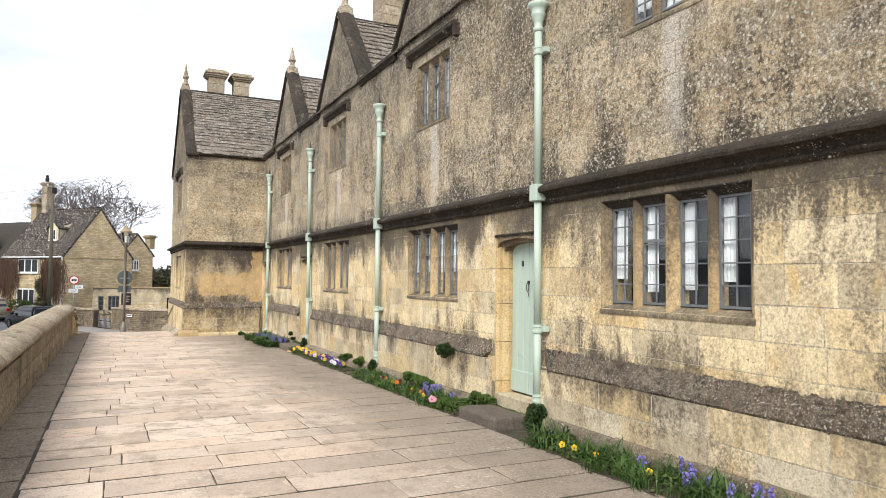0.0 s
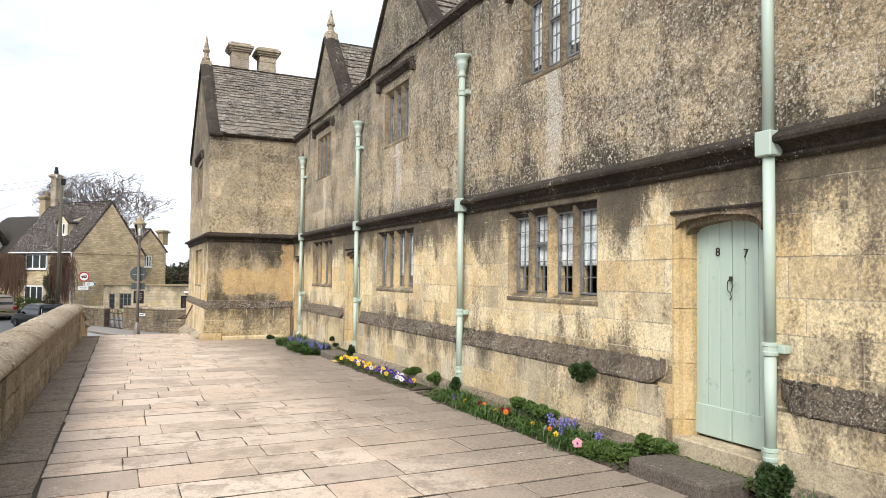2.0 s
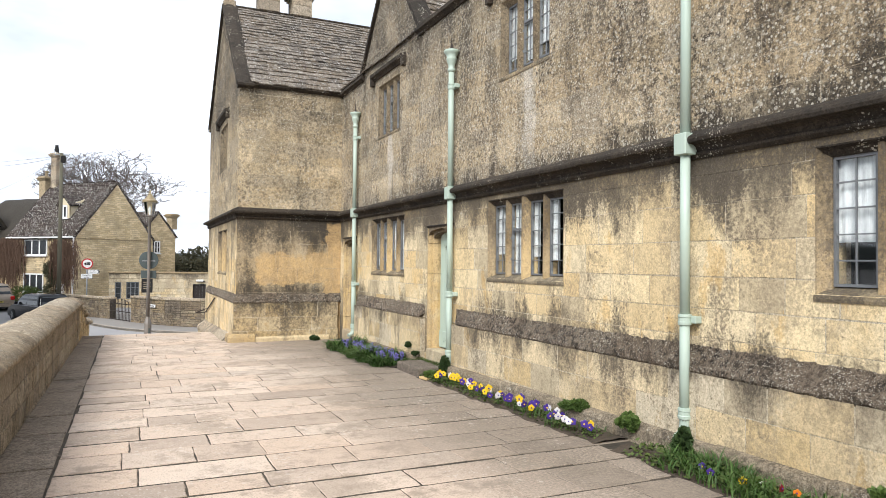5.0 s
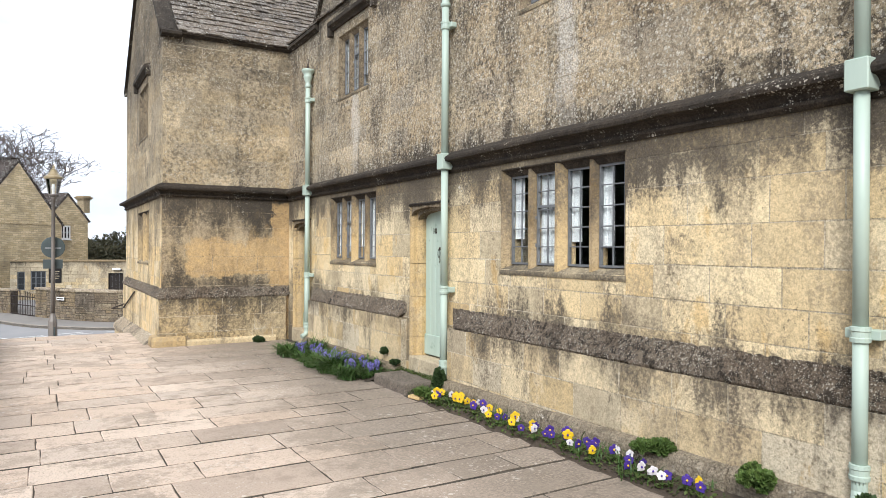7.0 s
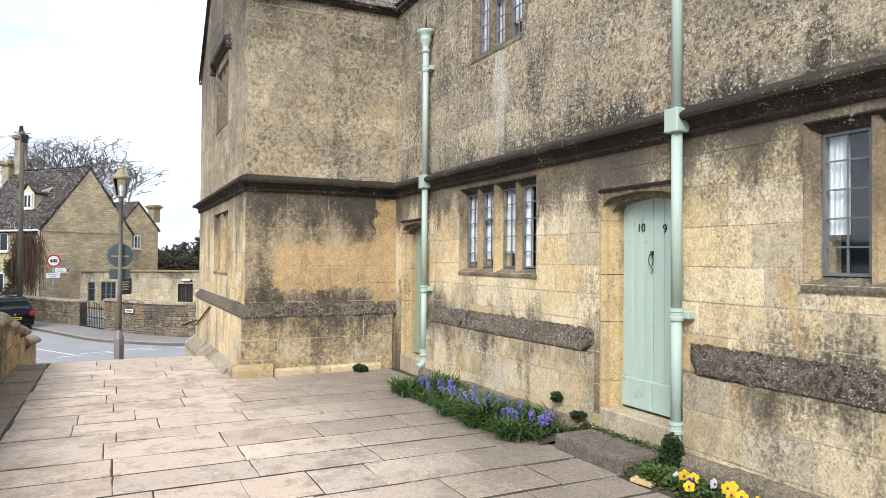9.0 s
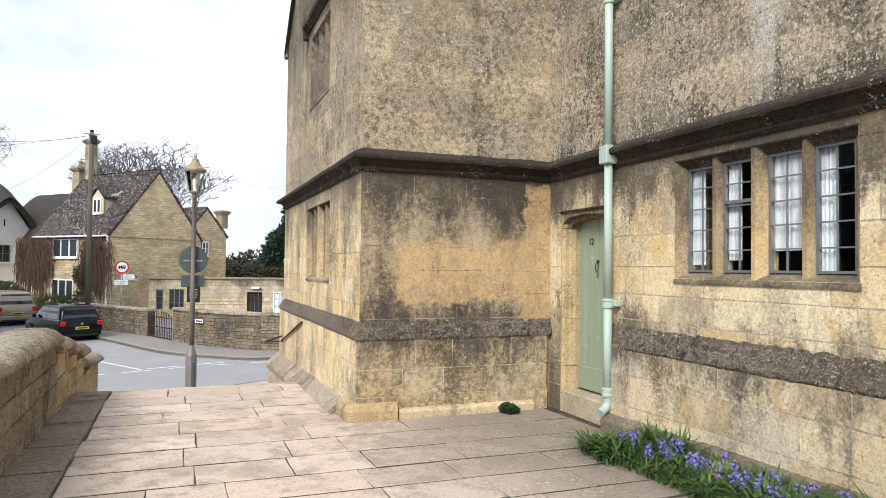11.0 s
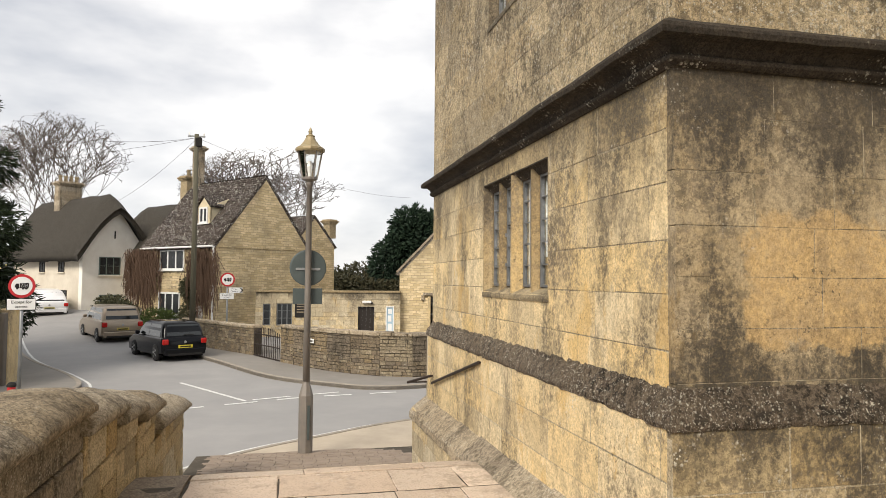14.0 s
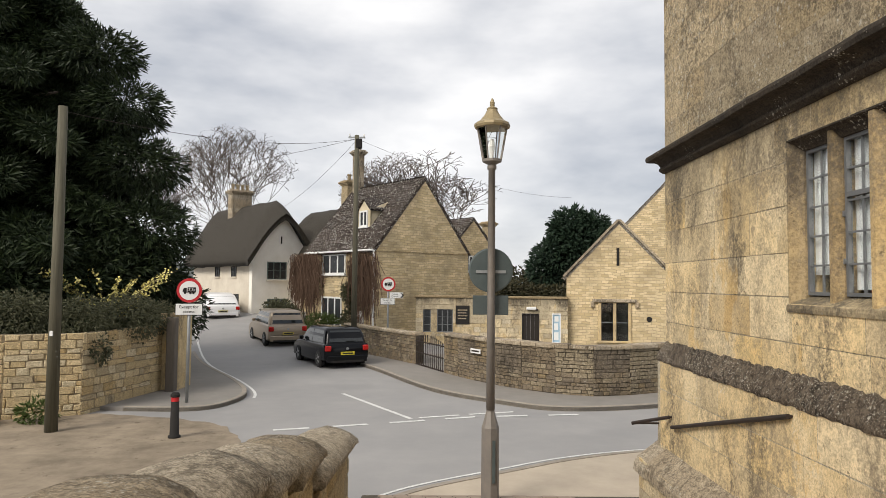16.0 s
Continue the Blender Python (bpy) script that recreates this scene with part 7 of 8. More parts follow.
# ---- trees and bushes ----
def bare_tree(x, y, z, h, wide, spread, seed, label, depth=7):
    rng = random.Random(seed)
    V, F = [], []

    def limb(p, q, r0, r1, n):
        d = (q - p).normalized()
        a = d.orthogonal().normalized()
        b = d.cross(a)
        k = len(V)
        for o, r in ((p, r0), (q, r1)):
            for t in range(n):
                V.append(tuple(o + (a * math.cos(t * 2 * math.pi / n) + b * math.sin(t * 2 * math.pi / n)) * max(r, 0.016)))
        F.extend([(k + t, k + (t + 1) % n, k + n + (t + 1) % n, k + n + t) for t in range(n)])

    def grow(p, d, L, r, lev):
        segs = 2 if lev > 2 else 3
        for s in range(segs):
            d = (d + Vector((rng.gauss(0, 0.09), rng.gauss(0, 0.09), rng.gauss(0.04, 0.06)))).normalized()
            q = p + d * L / segs
            r2 = r * (0.80 if s < segs - 1 else 0.66)
            limb(p, q, r, r2, 6 if lev < 2 else 4 if lev < 4 else 3)
            p, r = q, r2
            if lev and lev < depth and s < segs - 1 and rng.random() < 0.45:
                side = (d + Vector((rng.gauss(0, spread), rng.gauss(0, spread), rng.gauss(0.12, 0.25)))).normalized()
                grow(p, side, L * rng.uniform(0.5, 0.72), r * 0.6, lev + 1)
        if lev < depth:
            for _ in range(4 if lev == 0 else 3 if lev < 3 else 2):
                side = (d * 0.9 + Vector((rng.gauss(0, spread), rng.gauss(0, spread), rng.gauss(0.18, 0.22)))).normalized()
                grow(p, side, L * rng.uniform(0.66, 0.86), r * rng.uniform(0.6, 0.8), lev + 1)
    root = tagged(empty("tree", pose(x, y, z)), label, "tree")
    grow(Vector((0, 0, 0)), Vector((0, 0, 1)), h * 0.26, h * 0.026, 0)
    # bring the grown crown to its height and spread
    top = sorted(p[2] for p in V)[int(len(V) * 0.985)]
    reach = sorted(math.hypot(p[0], p[1]) for p in V)[int(len(V) * 0.94)]
    def rounded_in(p):
        q = Vector((p[0] / reach, p[1] / reach, (p[2] / top - 0.42) / 0.58))
        if q.z > -0.3 and q.length > 0.85:
            q *= (0.85 + 0.15 * (1 - math.exp(-(q.length - 0.85) / 0.15))) / q.length
        return q.x * wide, q.y * wide, (q.z * 0.58 + 0.42) * h
    raw_ob("crown", [rounded_in(p) for p in V], F, M_BARK, root)
    bm = bmesh.new()
    lathe(bm, [(h * 0.04, 0), (h * 0.03, h * 0.03), (h * 0.0265, h * 0.12)], 10)
    part("trunk", bm, M_BARK, root)
    return root


M_BARK = simple("grey_bark", (0.12, 0.098, 0.083), (0.085, 0.07, 0.06), 3, 1.0)
bare_tree(-18.3, 84, -1.5, 16.9, 7.6, 0.45, 4, "tall leafless grey tree behind the thatched cottage")
bare_tree(-1.0, 72, -1.5, 12.9, 7.9, 0.55, 9, "broad leafless tree with fine rounded twigs", 7)
bare_tree(-28.75, 88, -1.5, 15.6, 6.6, 0.5, 14, "leafless grey tree behind the dark yew")


def leafy(name, x, y, z, blobs, n, size, mat, label, cat, seed, droop=0.3, trunk=None, slim=0.14):
    """Foliage as many small leaf sprays over a cluster of rounded masses, denser at their rims."""
    rng = random.Random(seed)
    V, F = [], []
    tot = sum(b[3] ** 2 for b in blobs)
    for bx, by, bz, br, bh in blobs:
        for _ in range(int(n * br ** 2 / tot)):
            u = Vector((rng.gauss(0, 1), rng.gauss(0, 1), rng.gauss(0, 1))).normalized()
            rr = br * rng.uniform(0.55, 1.08)
            c = Vector((bx + u.x * rr, by + u.y * rr, bz + u.z * rr * bh))
            d = (u + Vector((rng.gauss(0, 0.5), rng.gauss(0, 0.5), -droop + rng.gauss(0, 0.35)))).normalized()
            a = d.orthogonal().normalized()
            a = (Matrix.Rotation(rng.uniform(0, 6.28), 3, d) @ a)
            s = size * rng.uniform(0.6, 1.4)
            for w in (-0.7, 0.0, 0.7):
                e = (d + a * w * 0.8).normalized()
                k = len(V)
                sd_ = e.cross(a.cross(d)).normalized() if abs(w) < 0.1 else a.cross(d)
                sd_ = e.orthogonal().normalized() if sd_.length < 0.1 else sd_
                V.extend([tuple(c), tuple(c + e * s * 0.5 + sd_ * s * slim), tuple(c + e * s), tuple(c + e * s * 0.5 - sd_ * s * slim)])
                F.append((k, k + 1, k + 2, k + 3))
    root = tagged(empty(name, pose(x, y, z)), label, cat)
    ob = raw_ob("crown" if trunk else "foliage", V, F, mat, root)
    if trunk:
        bm = bmesh.new()
        lathe(bm, [(trunk[0] * 1.4, 0), (trunk[0], 0.6), (trunk[0] * 0.5, trunk[1])], 10)
        for k in range(7):
            a = k * 2.4
            zz = trunk[1] * (0.25 + 0.1 * k)
            tube(bm, [(0, 0, zz), (math.cos(a) * trunk[1] * 0.12, math.sin(a) * trunk[1] * 0.12, zz + 0.5), (math.cos(a) * trunk[1] * 0.28, math.sin(a) * trunk[1] * 0.28, zz + 0.4)], trunk[0] * 0.3, 6, 0.03)
        part("trunk", bm, M_BARK, root)
    return root


def leaf_mat(name, a, b, rough=0.6):
    m, nt, p = nodes_of(name)
    col = blend(nt, per_island(nt), a, b)
    col = blend(nt, band(nt, tex(nt, 0.9, 4), 0.35, 0.65, 0, 0.5), col, tuple(k * 0.6 for k in a))
    finish(nt, p, col, rough)
    return m


M_YEW = leaf_mat("yew_needles", (0.010, 0.020, 0.007), (0.030, 0.045, 0.014))
M_EVER = leaf_mat("evergreen_leaves", (0.016, 0.034, 0.020), (0.032, 0.055, 0.030))
M_RUSSET = leaf_mat("russet_twigs", (0.17, 0.085, 0.04), (0.11, 0.06, 0.035))
M_HEDGE = leaf_mat("winter_hedge", (0.075, 0.065, 0.035), (0.05, 0.055, 0.03))
M_IVY = leaf_mat("ivy_leaves", (0.060, 0.068, 0.034), (0.125, 0.12, 0.070))
M_BOX = leaf_mat("box_leaves", (0.055, 0.085, 0.02), (0.09, 0.12, 0.03))
M_FORSY = leaf_mat("forsythia_blossom", (0.80, 0.70, 0.20), (0.66, 0.60, 0.28))
rng = random.Random(31)
blobs = [(0, 0, 3.5 + 2.2 * k, 2.3 - 0.36 * k, 1.0) for k in range(5)]
for k in range(84):
    # boughs that spread, droop and thin out to their tips
    a, t = k * 2.399, k / 83
    L = (5.6 * (1 - t) ** 0.7 + 0.7) * rng.uniform(0.72, 1.1)
    for q in (0.35, 0.58, 0.8, 0.98):
        blobs.append((math.cos(a) * L * q, math.sin(a) * L * q, 1.9 + 12.3 * t + 0.5 * q - 1.3 * q * q, (1.35 - 0.85 * q) * (1.15 - 0.4 * t), 0.5))
blobs += [(math.cos(k * 0.63 - 1.6) * 4.7, math.sin(k * 0.63 - 1.6) * 4.7, 2.0 + 0.6 * (k % 3), 1.6, 0.8) for k in range(10)] + [(5.0, -1.0, 4.5, 1.5, 0.7), (4.8, -0.6, 3.0, 1.5, 0.8), (3.8, -2.4, 2.4, 1.6, 0.9), (4.6, -0.6, 6.6, 1.4, 0.6), (4.2, -0.8, 8.4, 1.3, 0.6), (3.4, -1.0, 10.0, 1.3, 0.6)]
leafy("yew_tree", -14.3, 45.0, -1.8, blobs, 200000, 0.25, M_YEW, "huge dark yew tree with drooping sprays", "tree", 32, 0.35, (0.5, 11), 0.09)
leafy("yew_tree", -20.5, 42.5, -1.8, [(b[0], b[1], b[2] * 0.95, b[3], b[4]) for b in blobs], 30000, 0.42, M_YEW, "huge dark yew tree with drooping sprays", "tree", 33, 0.35, (0.5, 10), 0.08)
leafy("laurel_thicket", -13.0, 42.6, -1.6, [(-6 + k * 1.25, 0.25 * k + rng.uniform(-0.4, 0.4), 1.6 + rng.uniform(0, 1.3), 1.3, 1.1) for k in range(7)] + [(1.0, 1.5, 2.6, 1.2, 1.0), (2.4, 2.2, 2.4, 1.1, 1.0), (3.2, 2.8, 1.8, 0.9, 1.0), (-1, 1.0, 3.4, 1.4, 1.0), (-3.5, 0.5, 3.4, 1.4, 1.0)], 14000, 0.26, M_YEW, "dark evergreen thicket behind the garden wall", "shrub", 44, 0.3)
leafy("evergreen_tree", 12.4, 84.0, -1, [(0, 0, 5.6, 2.6, 0.9), (-1.9, 0, 4.6, 2.0, 0.9), (1.8, 0, 5.0, 2.2, 1), (-0.6, 0, 7.3, 1.9, 0.9), (1.2, 0, 7.2, 1.6, 0.9), (-3.0, 0, 3.4, 1.5, 1)], 6500, 0.5, M_EVER, "dark rounded evergreen tree", "tree", 34, 0.1, (0.35, 6))
leafy("russet_shrub", 14.0, 76, -1, [(0, 0, 4.0, 1.7, 0.9), (-1.2, 0, 3.2, 1.3, 0.9), (0.6, 0, 2.4, 1.6, 1)], 2500, 0.4, M_RUSSET, "russet-brown winter shrub behind the chapel", "shrub", 35)
leafy("hedge", 5.2, 70, -1.2, [(-4.5 + k * 1.5, 0, 1.3 + 0.3 * math.sin(k), 1.6, 0.8) for k in range(8)], 6000, 0.35, M_HEDGE, "brown-green leafless hedge and scrub", "hedge", 36)
leafy("hedge", 8.5, 90, -1.2, [(-9 + k * 2, 0, 2.0 + 0.4 * math.sin(2 * k), 2.0, 0.8) for k in range(10)], 5000, 0.5, M_HEDGE, "brown-green leafless hedge and scrub", "hedge", 37)
leafy("front_shrub", -8.6, 59.4, -1.3, [(0, 0, 0.7, 0.9, 0.9), (0.7, -0.3, 0.5, 0.7, 0.9)], 1500, 0.2, M_IVY, "dark round shrub before the white cottage", "shrub", 38)
leafy("box_bush", -6.0, 57.3, -1.5, [(0, 0, 0.55, 0.8, 0.8), (0.6, -0.5, 0.5, 0.6, 0.9)], 1500, 0.14, M_BOX, "bright green clipped bush by the cottage", "shrub", 39)
leafy("porch_ivy", -5.1, 56.9, -1.6, [(0.75, -0.5, 1.0, 0.45, 1.6), (0.65, -0.3, 2.3, 0.4, 1.4)], 1500, 0.16, M_IVY, "dark green climber on the cottage front", "climber", 40)
leafy("ivy_mass", -9.2, 39.3, -0.1, [(-5.0, -1.2, 0.1, 0.9, 0.7), (-3.6, -0.9, 0.2, 0.9, 0.8), (-2.2, -0.4, 0.25, 0.9, 0.8), (-0.9, 0.0, 0.3, 0.9, 0.8), (0.3, 0.5, 0.25, 0.8, 0.8), (0.9, 1.6, 0.3, 0.8, 0.8), (1.2, 2.6, 0.3, 0.6, 0.8), (0.1, -0.2, -0.3, 0.55, 0.9), (-2.6, -1.15, -0.45, 0.6, 0.9), (-1.2, -0.6, -0.4, 0.6, 0.8), (-4.2, -1.8, -0.4, 0.7, 0.9), (0.9, 0.0, -0.35, 0.35, 0.9)], 26000, 0.085, M_IVY, "trailing ivy and stems over the garden wall", "ivy", 41, 0.7)
leafy("wall_foot_weeds", -9.0, 37.7, -1.85, [(0.2, 0.2, 0.2, 0.35, 0.8), (-1.0, -0.4, 0.15, 0.5, 0.5), (-2.2, -1.0, 0.15, 0.6, 0.4)], 1300, 0.12, M_BOX, "green weeds at the garden wall's foot", "weeds", 42)
# forsythia: arching stems set with blossom
rng = random.Random(43)
fo = tagged(empty("forsythia_bush", pose(-9.4, 42.2, -0.2)), "arching forsythia with pale yellow blossom", "shrub")
bm = bmesh.new()
V, F = [], []
for k in range(52):
    a = rng.uniform(0, 6.28)
    L = rng.uniform(0.9, 2.6)
    pts = [(math.cos(a) * t * L * 0.75, math.sin(a) * t * L * 0.75, L * (1.15 * t - 0.45 * t * t)) for t in (0, 0.25, 0.5, 0.75, 1.0)]
    tube(bm, pts, 0.012, 4, 0.004)
    for _ in range(34):
        t = rng.uniform(0.25, 1.0)
        c = Vector((math.cos(a) * t * L * 0.75, math.sin(a) * t * L * 0.75, L * (1.15 * t - 0.45 * t * t))) + Vector((rng.gauss(0, 0.04), rng.gauss(0, 0.04), rng.gauss(0, 0.04)))
        d = Vector((rng.gauss(0, 1), rng.gauss(0, 1), rng.gauss(0, 1))).normalized() * 0.042
        e = d.orthogonal().normalized() * 0.03
        q = len(V)
        V += [tuple(c - d), tuple(c + e), tuple(c + d), tuple(c - e)]
        F.append((q, q + 1, q + 2, q + 3))
part("stems", bm, M_BARK, fo)
raw_ob("blossom", V, F, M_FORSY, fo)
# distant hills
V, F = [], []
n = 90
for i in range(n + 1):
    a = math.pi * (i / n) * 1.2 - 0.3
    R = 420
    z = 9 + 5 * math.sin(a * 3 + 1) + 2.5 * noise.noise((a * 9, 0, 0))
    V += [(math.cos(a) * R, math.sin(a) * R, -6), (math.cos(a) * R, math.sin(a) * R, z), (math.cos(a) * (R + 120), math.sin(a) * (R + 120), z - 4)]
for i in range(n):
    for k in (0, 1):
        F.append((i * 3 + k, i * 3 + 3 + k, i * 3 + 4 + k, i * 3 + 1 + k))
tagged(raw_ob("backdrop", V, F, simple("hazy_wooded_hill", (0.10, 0.115, 0.115), (0.14, 0.15, 0.145), 0.06, 1.0, bump=0), None, True), "hazy wooded hills on the skyline", "hills", kind="structure")
# handrails on the wing
for a, b, nm_ in (((WX - 0.09, 27.45, 0.37), (WX - 0.10, 29.65, -0.16), "sloping"), ((WX - 0.09, 29.75, -0.08), (WX - 0.34, 30.15, -0.22), "short")):
    r = tagged(empty("handrail", pose(*a)), nm_ + " black iron handrail fixed to the wing", "handrail", "iron handrails")
    A, B = Vector(a), Vector(b)
    bm = bmesh.new()
    d = B - A
    tube(bm, [(0, 0, 0), tuple(d)], 0.018, 8)
    part("rail", bm, M_IRON, r)
    for q in (Vector((0, 0, 0)), d):
        bm = bmesh.new()
        tube(bm, [tuple(q), (q.x + 0.12 if nm_ == "sloping" else 0.1, q.y, q.z)], 0.012, 6)
        part("bracket", bm, M_IRON, r)



# ---- flower beds along the facade ----
M_BLADE = leaf_mat("grass_blades", (0.038, 0.085, 0.018), (0.085, 0.14, 0.036), 0.5)
M_BLUEB = leaf_mat("bluebell_petals", (0.16, 0.14, 0.42), (0.28, 0.24, 0.52))
M_YEL = simple("yellow_petals", (0.80, 0.58, 0.02), (0.74, 0.48, 0.02), 30, 0.6)
M_VIO = simple("violet_petals", (0.085, 0.04, 0.30), (0.05, 0.025, 0.20), 30, 0.6)
M_WHI = simple("white_petals", (0.78, 0.76, 0.74), (0.66, 0.62, 0.64), 30, 0.6)
M_ORG = simple("orange_petals", (0.72, 0.22, 0.015), (0.60, 0.15, 0.015), 30, 0.6)
M_DRED = simple("crimson_petals", (0.22, 0.012, 0.02), (0.15, 0.01, 0.015), 30, 0.6)
M_PNK = simple("pink_petals", (0.72, 0.36, 0.42), (0.62, 0.28, 0.36), 30, 0.6)


def bed_soil(y0, y1, x0=4.02):
    n, k = int((y1 - y0) * 6), 6
    V, F = [], []
    for i in range(n + 1):
        y = y0 + (y1 - y0) * i / n
        for j in range(k + 1):
            x = x0 + (4.52 - x0) * j / k
            e = math.sin(math.pi * j / k * 0.8 + 0.1)
            V.append((x + 0.03 * noise.noise((x * 5, y * 4, 7)) * (j < 2), y, terrace_z(y) - 0.01 + 0.045 * e + 0.03 * noise.noise((x * 9, y * 9, 1))))
    for i in range(n):
        for j in range(k):
            q = i * (k + 1) + j
            F.append((q, q + 1, q + k + 2, q + k + 1))
    return tagged(raw_ob("ground_bed", V, F, M_SOIL, None, True), "narrow bed of dark soil at the wall's foot", "flower bed", kind="structure")


def blades(name, n, y0, y1, x0, x1, L, w, seed, label, mat=None, clump=0.6, lean=(0.45, 1.25)):
    rng = random.Random(seed)
    V, F = [], []
    spots = [(rng.uniform(x0, x1), rng.uniform(y0, y1), rng.uniform(0.5, 1.2)) for _ in range(max(3, int((y1 - y0) * 9)))]
    for _ in range(n):
        if rng.random() < clump:
            sx, sy, sc = rng.choice(spots)
            x, y = sx + rng.gauss(0, 0.05), sy + rng.gauss(0, 0.07)
        else:
            x, y, sc = rng.uniform(x0, x1), rng.uniform(y0, y1), 0.7
        if x > 4.5 or x < x0 - 0.12:
            continue
        a = rng.uniform(0, 6.28)
        out = rng.uniform(*lean)
        l = L * sc * rng.uniform(0.5, 1.15)
        d, s = Vector((math.cos(a) * out, math.sin(a) * out, 0)), Vector((-math.sin(a), math.cos(a), 0)) * w * rng.uniform(0.7, 1.3)
        b = Vector((x, y, terrace_z(y) + 0.005))
        k = len(V)
        for t, ww in ((0, 0.8), (0.35, 1.0), (0.7, 0.8), (1.0, 0.08)):
            c = b + d * l * t * t * 0.9 + Vector((0, 0, l * (t * 1.15 - 0.55 * t * t * out * 1.1)))
            if c.x > 4.49:
                c.x = 4.49 - (c.x - 4.49) * 0.4
            V += [tuple(c - s * ww), tuple(c + s * ww)]
        F += [(k, k + 1, k + 3, k + 2), (k + 2, k + 3, k + 5, k + 4), (k + 4, k + 5, k + 7, k + 6)]
    return tagged(raw_ob(name, V, F, mat or M_BLADE), label, "grass", kind="stuff")


def low_leaves(name, y0, y1, x0, x1, n, size, hgt, mat, label, seed, up=0.0):
    """Small rounded leaves close over the ground."""
    rng = random.Random(seed)
    V, F = [], []
    for _ in range(n):
        x, y = rng.uniform(x0, x1), rng.uniform(y0, y1)
        e = 1 - ((x - (x0 + x1) / 2) / (x1 - x0) * 2) ** 2
        c = Vector((x, y, terrace_z(y) + 0.02 + up + hgt * e * rng.uniform(0.2, 1.0)))
        nrm = Vector((rng.gauss(0, 0.6), rng.gauss(0, 0.6), 1)).normalized()
        a = nrm.orthogonal().normalized()
        a = Matrix.Rotation(rng.uniform(0, 6.28), 3, nrm) @ a
        b = nrm.cross(a)
        s = size * rng.uniform(0.6, 1.3)
        k = len(V)
        V += [tuple(c + a * s), tuple(c + b * s * 0.55 + a * s * 0.2), tuple(c - a * s * 0.7), tuple(c - b * s * 0.55 + a * s * 0.2)]
        F.append((k, k + 1, k + 2, k + 3))
    return tagged(raw_ob(name, V, F, mat), label, "plants", kind="stuff")


for y0, y1 in ((-5.8, 6.55), (8.0, 12.75), (13.0, 17.15), (18.6, 21.9)):
    bed_soil(y0, y1)
blades("grass", 2600, 1.2, 6.3, 4.03, 4.46, 0.27, 0.007, 51, "strappy green grass and bluebell leaves")
blades("grass", 2300, 8.7, 12.2, 4.03, 4.44, 0.25, 0.006, 52, "strappy green leaves in the flower bed")
blades("grass", 420, 13.2, 16.9, 4.1, 4.42, 0.20, 0.005, 53, "thin tufts of grass among the pansies")
blades("grass", 5200, 18.75, 21.75, 3.82, 4.42, 0.36, 0.009, 54, "dense strappy bluebell leaves", lean=(0.6, 1.45))
low_leaves("ground_cover", 1.0, 6.5, 4.04, 4.46, 1500, 0.025, 0.10, M_BOX, "low green weeds in the bed", 55)
low_leaves("ground_cover", 8.0, 12.6, 4.04, 4.44, 1900, 0.026, 0.11, M_BOX, "low green leaves between flowers", 56)
low_leaves("ground_cover", 13.1, 17.1, 4.06, 4.42, 900, 0.022, 0.05, M_BOX, "sparse pansy leaves on dark soil", 57)
low_leaves("ground_cover", 17.45, 18.75, 4.44, 4.64, 2600, 0.017, 0.10, M_BOX, "creeping green plants at the door step", 58, 0.06)
low_leaves("ground_cover", 6.95, 8.15, 4.46, 4.64, 1500, 0.017, 0.08, M_BOX, "creeping green plants at the door step", 59, 0.05)
low_leaves("ground_cover", 16.75, 17.55, 4.1, 4.5, 1300, 0.017, 0.10, M_BOX, "creeping green weeds at the pipe", 60)


def flower(kind, mat, label, stem_h, r):
    """One pansy or daisy-like flower on a short stem, with leaves."""
    root = tagged(empty(kind), label, "flower", "bedding flowers")
    bm = bmesh.new()
    tube(bm, [(0, 0, 0), (0.005, 0, stem_h * 0.6), (0, -0.01, stem_h)], 0.0035, 5)
    part("stem", bm, M_BLADE, root)
    bm = bmesh.new()
    for k in range(5):
        a = k * 2 * math.pi / 5 + 0.3
        c = Vector((math.cos(a) * r * 0.55, -0.012, stem_h + math.sin(a) * r * 0.55))
        ring = []
        for t in range(8):
            b = t * math.pi / 4
            ring.append(bm.verts.new((c.x + math.cos(b) * r * 0.52, c.y - 0.006 * math.cos(b * 2) - 0.002 * k - 0.25 * (c.z - stem_h + math.sin(b) * r * 0.5), c.z + math.sin(b) * r * 0.5)))
        bm.faces.new(ring)
    part("petals", bm, mat, root)
    bm = bmesh.new()
    lathe(bm, [(r * 0.22, 0), (r * 0.12, 0.008)], 8, m=pose(0, -0.026, stem_h, 90, 0, 0))
    part("eye", bm, M_VIO if mat != M_VIO else M_YEL, root)
    bm = bmesh.new()
    for k in range(5):
        a = k * 1.3
        q = [Vector((0, 0, 0.01)), Vector((math.cos(a) * 0.035 - math.sin(a) * 0.015, math.sin(a) * 0.035 + math.cos(a) * 0.015, 0.035)), Vector((math.cos(a) * 0.075, math.sin(a) * 0.075, 0.03)), Vector((math.cos(a) * 0.035 + math.sin(a) * 0.015, math.sin(a) * 0.035 - math.cos(a) * 0.015, 0.035))]
        bm.faces.new([bm.verts.new(p) for p in q])
    part("leaves", bm, M_BOX, root)
    return root


